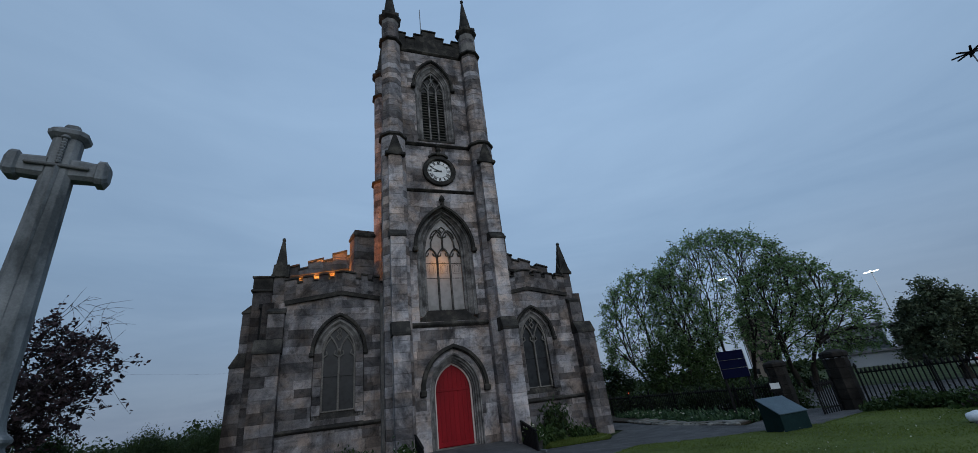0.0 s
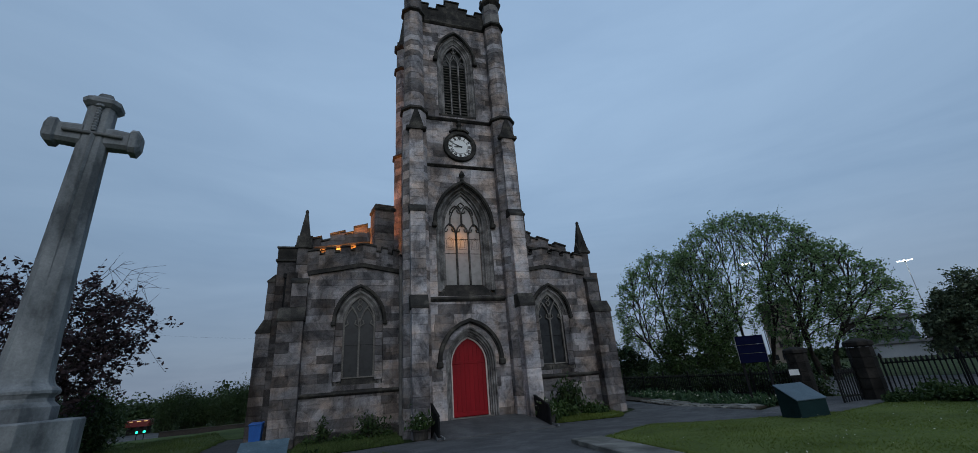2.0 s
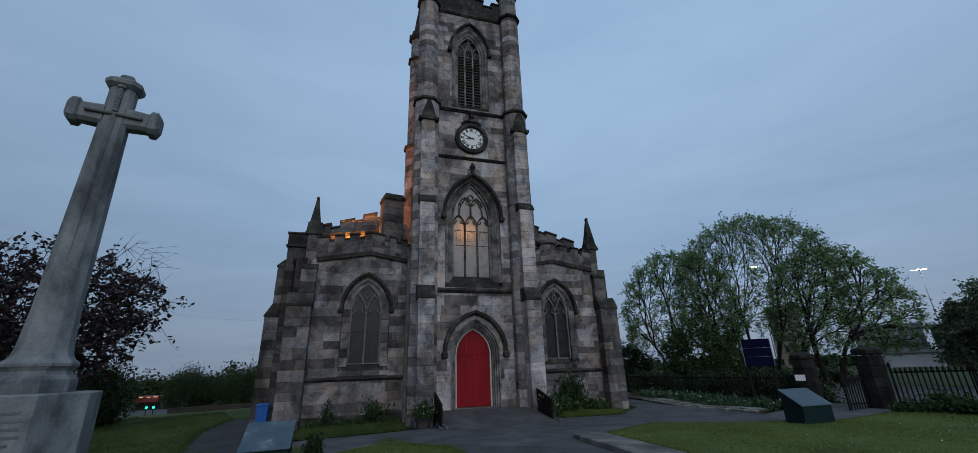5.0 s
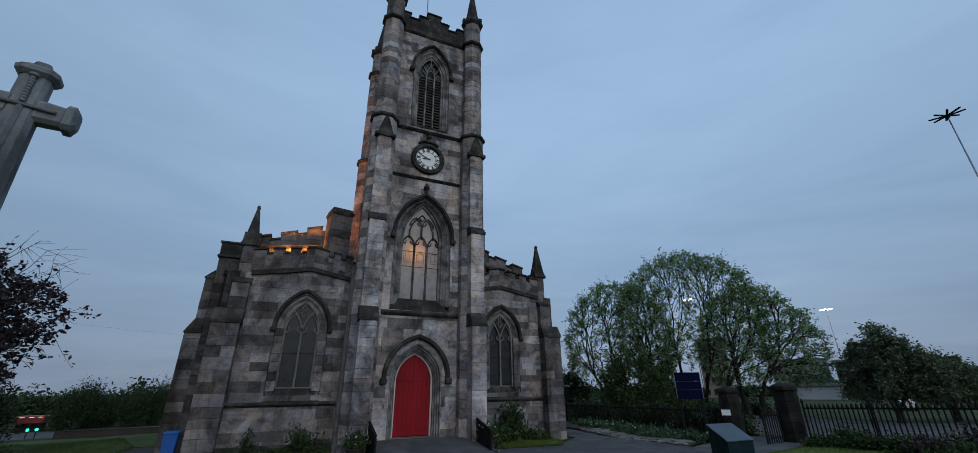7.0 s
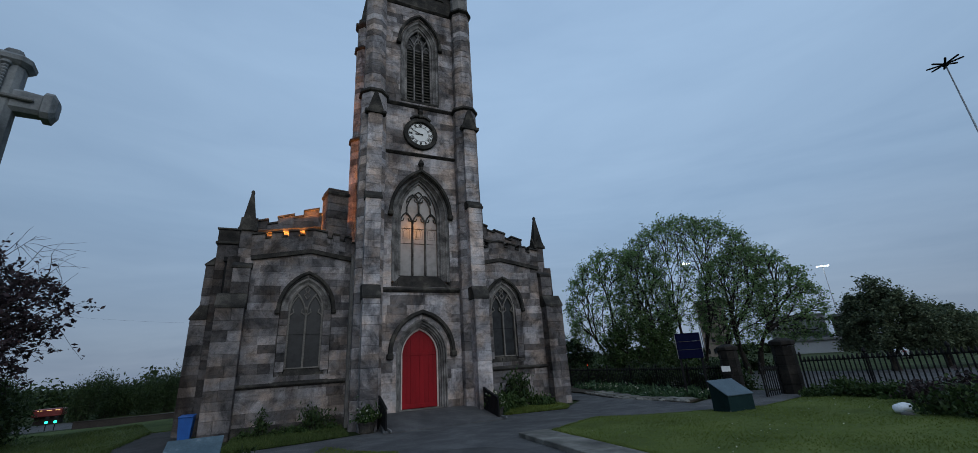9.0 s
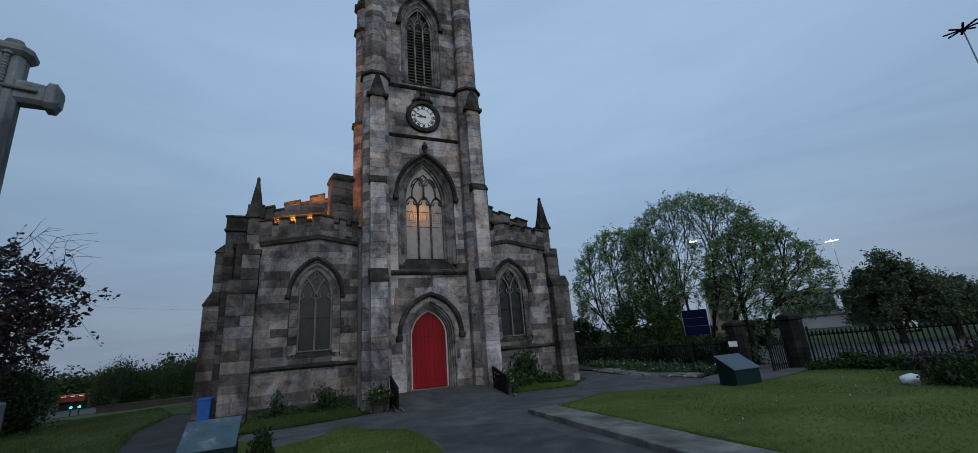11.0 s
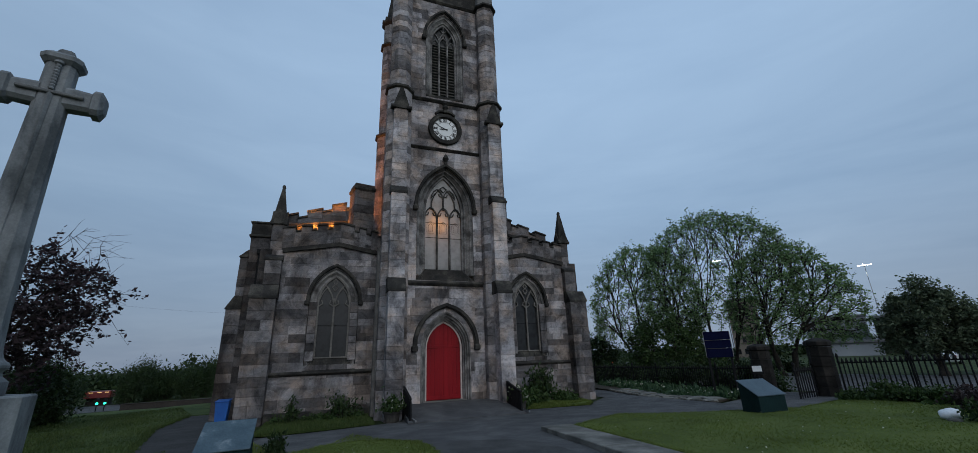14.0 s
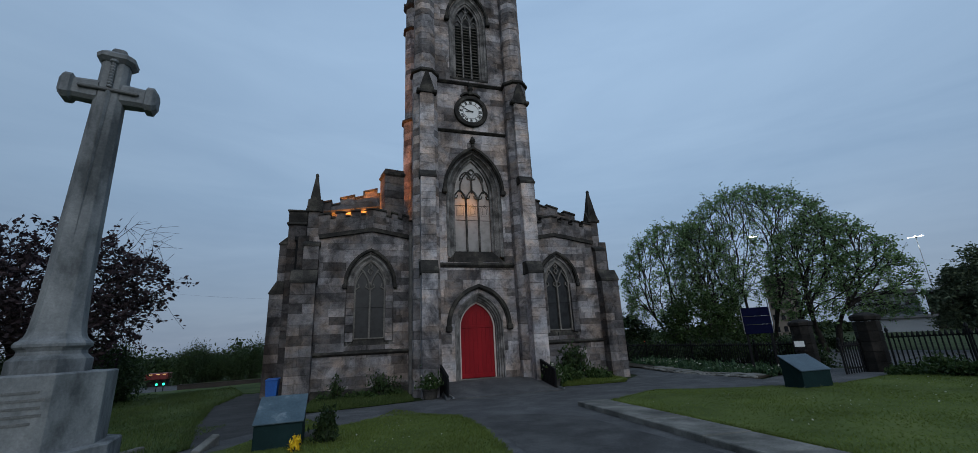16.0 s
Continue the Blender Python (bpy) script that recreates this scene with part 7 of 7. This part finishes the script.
# overhead cable
cable = thing("overhead_cable", (0, 0, 0), "thin dark overhead cable across the sky", "cable")
ca, cb = Vector((*polar(-29, 60), 9.6)), Vector((*polar(-6, 62), 8.4))
pts = []
for i in range(25):
    q = ca.lerp(cb, i / 24)
    pts.append((q.x, q.y, q.z - 0.6 * (1 - (2 * i / 24 - 1) ** 2), 0.005))
vs, fs = tube_mesh([pts])
raw("strand", vs, fs, IRON, cable)
for q in (ca, cb):
    bm = bmesh.new()
    pillar(bm, [(0.14, -3.2), (0.09, q.z + 0.3)], 8, q.x, q.y)
    part("pole", bm, BARK, cable)


# ---- grass ----
def inside(poly, x, y):
    hit = False
    for (xa, ya), (xb, yb) in zip(poly, poly[1:] + poly[:1]):
        if (ya > y) != (yb > y) and x < (xb - xa) * (y - ya) / (yb - ya) + xa:
            hit = not hit
    return hit


def turf(name, poly, n, h, seed, lift, label, blade=GRASS_BLADE):
    r = np.random.RandomState(seed)
    xs, ys = [p[0] for p in poly], [p[1] for p in poly]
    pts = []
    while len(pts) < n:
        x, y = r.uniform(min(xs), max(xs)), r.uniform(min(ys), max(ys))
        if inside(poly, x, y):
            pts.append((x, y, ground_z(x, y) + lift))
    p = np.array(pts)
    a = r.uniform(0, 2 * math.pi, n)
    w = np.stack([np.cos(a), np.sin(a), np.zeros(n)], 1) * 0.012
    patch = 0.6 + 0.8 * (np.sin(p[:, 0] * 1.7 + 1.3 * np.sin(p[:, 1] * 0.9)) * 0.5 + 0.5)
    tip = p + np.stack([r.normal(size=n) * 0.03, r.normal(size=n) * 0.03, h * patch * r.uniform(0.5, 1.3, n)], 1)
    verts = np.stack([p - w, p + w, tip], 1).reshape(-1, 3)
    faces = np.arange(3 * n).reshape(-1, 3)
    ob = raw(name, verts.tolist(), faces.tolist(), blade, None, "stuff")
    tagged(ob, label, "grass")


turf("lawn_grass", [(0.9, -20), (1.0, -14.6), (1.9, -7.8), (4.7, -6.25), (6.2, -7.5), (10.0, -9.0), (14.2, -8.7), (14.2, -20)], 45000, 0.03, 1, 0.04, "short mown grass of the lawn")
turf("island_grass", [(-6.9, -4.8), (-5.9, -7.6), (-5.0, -6.75), (-4.2, -4.9), (-3.4, -6.9), (-2.75, -7.7), (-2.7, -9.5), (-2.95, -12.2), (-7, -12.5), (-7.8, -9.1)], 16000, 0.04, 2, 0.035, "short grass of the island")
turf("left_grass", [(-9.2, -9.0), (-8.9, -4.8), (-9.8, -5.0), (-10.8, -0.6), (-11.3, 1.9), (-11.4, 7.2), (-13, 12), (-24, 8), (-24, -4)], 50000, 0.07, 3, 0.05, "grass of the wide lawn", GRASS_SHADED)
turf("bed_grass", [(-7.2, 0.5), (-7.2, -2.6), (-6.7, -2.95), (-4.8, -2.6), (-3.3, -2.2), (-3.3, 0.5)], 12000, 0.09, 4, 0.06, "longer grass under the aisle window", GRASS_SHADED)
turf("bed_grass", [(3.4, 0.5), (3.4, -1.45), (5.2, -1.6), (4.9, -1.7), (7.3, -0.5), (7.3, 0.5)], 9000, 0.08, 5, 0.06, "longer grass under the aisle window")

def tufts(name, line, n, h, seed, lift, label, blade):
    """Blades leaning over a lawn's cut edge, in uneven clumps."""
    r = np.random.RandomState(seed)
    pts = []
    for (xa, ya), (xb, yb) in zip(line, line[1:]):
        ln = math.hypot(xb - xa, yb - ya)
        k = r.uniform(size=int(n * ln))
        wave = np.sin(k * ln * 5.1 + xa) + np.sin(k * ln * 13.7 + ya)
        off = r.normal(size=len(k)) * 0.05 + 0.03 * wave
        x, y = xa + (xb - xa) * k - (yb - ya) / ln * off, ya + (yb - ya) * k + (xb - xa) / ln * off
        pts += [(px, py, ground_z(px, py) + lift) for px, py in zip(x, y)]
    p = np.array(pts)
    a = r.uniform(0, 2 * math.pi, len(p))
    w = np.stack([np.cos(a), np.sin(a), np.zeros(len(p))], 1) * 0.012
    tip = p + np.stack([r.normal(size=len(p)) * 0.045, r.normal(size=len(p)) * 0.045, h * r.uniform(0.4, 1.3, len(p))], 1)
    verts = np.stack([p - w, p + w, tip], 1).reshape(-1, 3)
    tagged(raw(name, verts.tolist(), np.arange(3 * len(p)).reshape(-1, 3).tolist(), blade, None, "stuff"), label, "grass")


tufts("edge_grass", [(0.86, -15.5), (1.2, -14.3), (1.95, -7.75), (4.7, -6.2), (6.2, -7.45), (10.0, -8.95), (12.6, -8.7)], 420, 0.07, 11, 0.0, "ragged grass along the lawn's edge", GRASS_BLADE)
tufts("edge_grass", [(-6.9, -6.2), (-5.9, -7.6), (-5.0, -6.75), (-4.2, -6.4), (-3.4, -6.9), (-2.75, -7.7), (-2.7, -9.5), (-2.95, -12.2), (-3.4, -15.5)], 420, 0.07, 12, 0.0, "ragged grass round the island's edge", GRASS_BLADE)
tufts("edge_grass", [(-9.4, -9.7), (-8.85, -8.2), (-9.8, -5.0), (-10.8, -0.6), (-11.3, 1.9), (-11.4, 7.2)], 360, 0.08, 13, 0.0, "ragged grass along the side path", GRASS_SHADED)
tufts("edge_grass", [(-7.2, -2.6), (-6.7, -2.95), (-4.8, -2.6), (-3.3, -2.2)], 420, 0.1, 14, 0.0, "ragged grass along the planting bed", GRASS_SHADED)
tufts("edge_grass", [(3.4, -1.45), (5.2, -1.6), (6.4, -1.7), (7.3, -0.5)], 420, 0.1, 15, 0.0, "ragged grass along the planting bed", GRASS_BLADE)

r = np.random.RandomState(77)
pts = []
for _ in range(90):
    x, y = r.uniform(2, 12), r.uniform(-14, -8.8)
    if x > 2.2:
        pts.append((x, y, ground_z(x, y) + 0.1))
for _ in range(30):
    x, y = r.uniform(-6, -3), r.uniform(-11, -8)
    pts.append((x, y, ground_z(x, y) + 0.09))
vs, fs = leaf_mesh(np.array(pts), 0.035, 78, 0.8, 1.0)
tagged(raw("daisies", vs, fs, PETAL_PALE, None, "stuff"), "scattered white daisies in the lawn", "flowers")
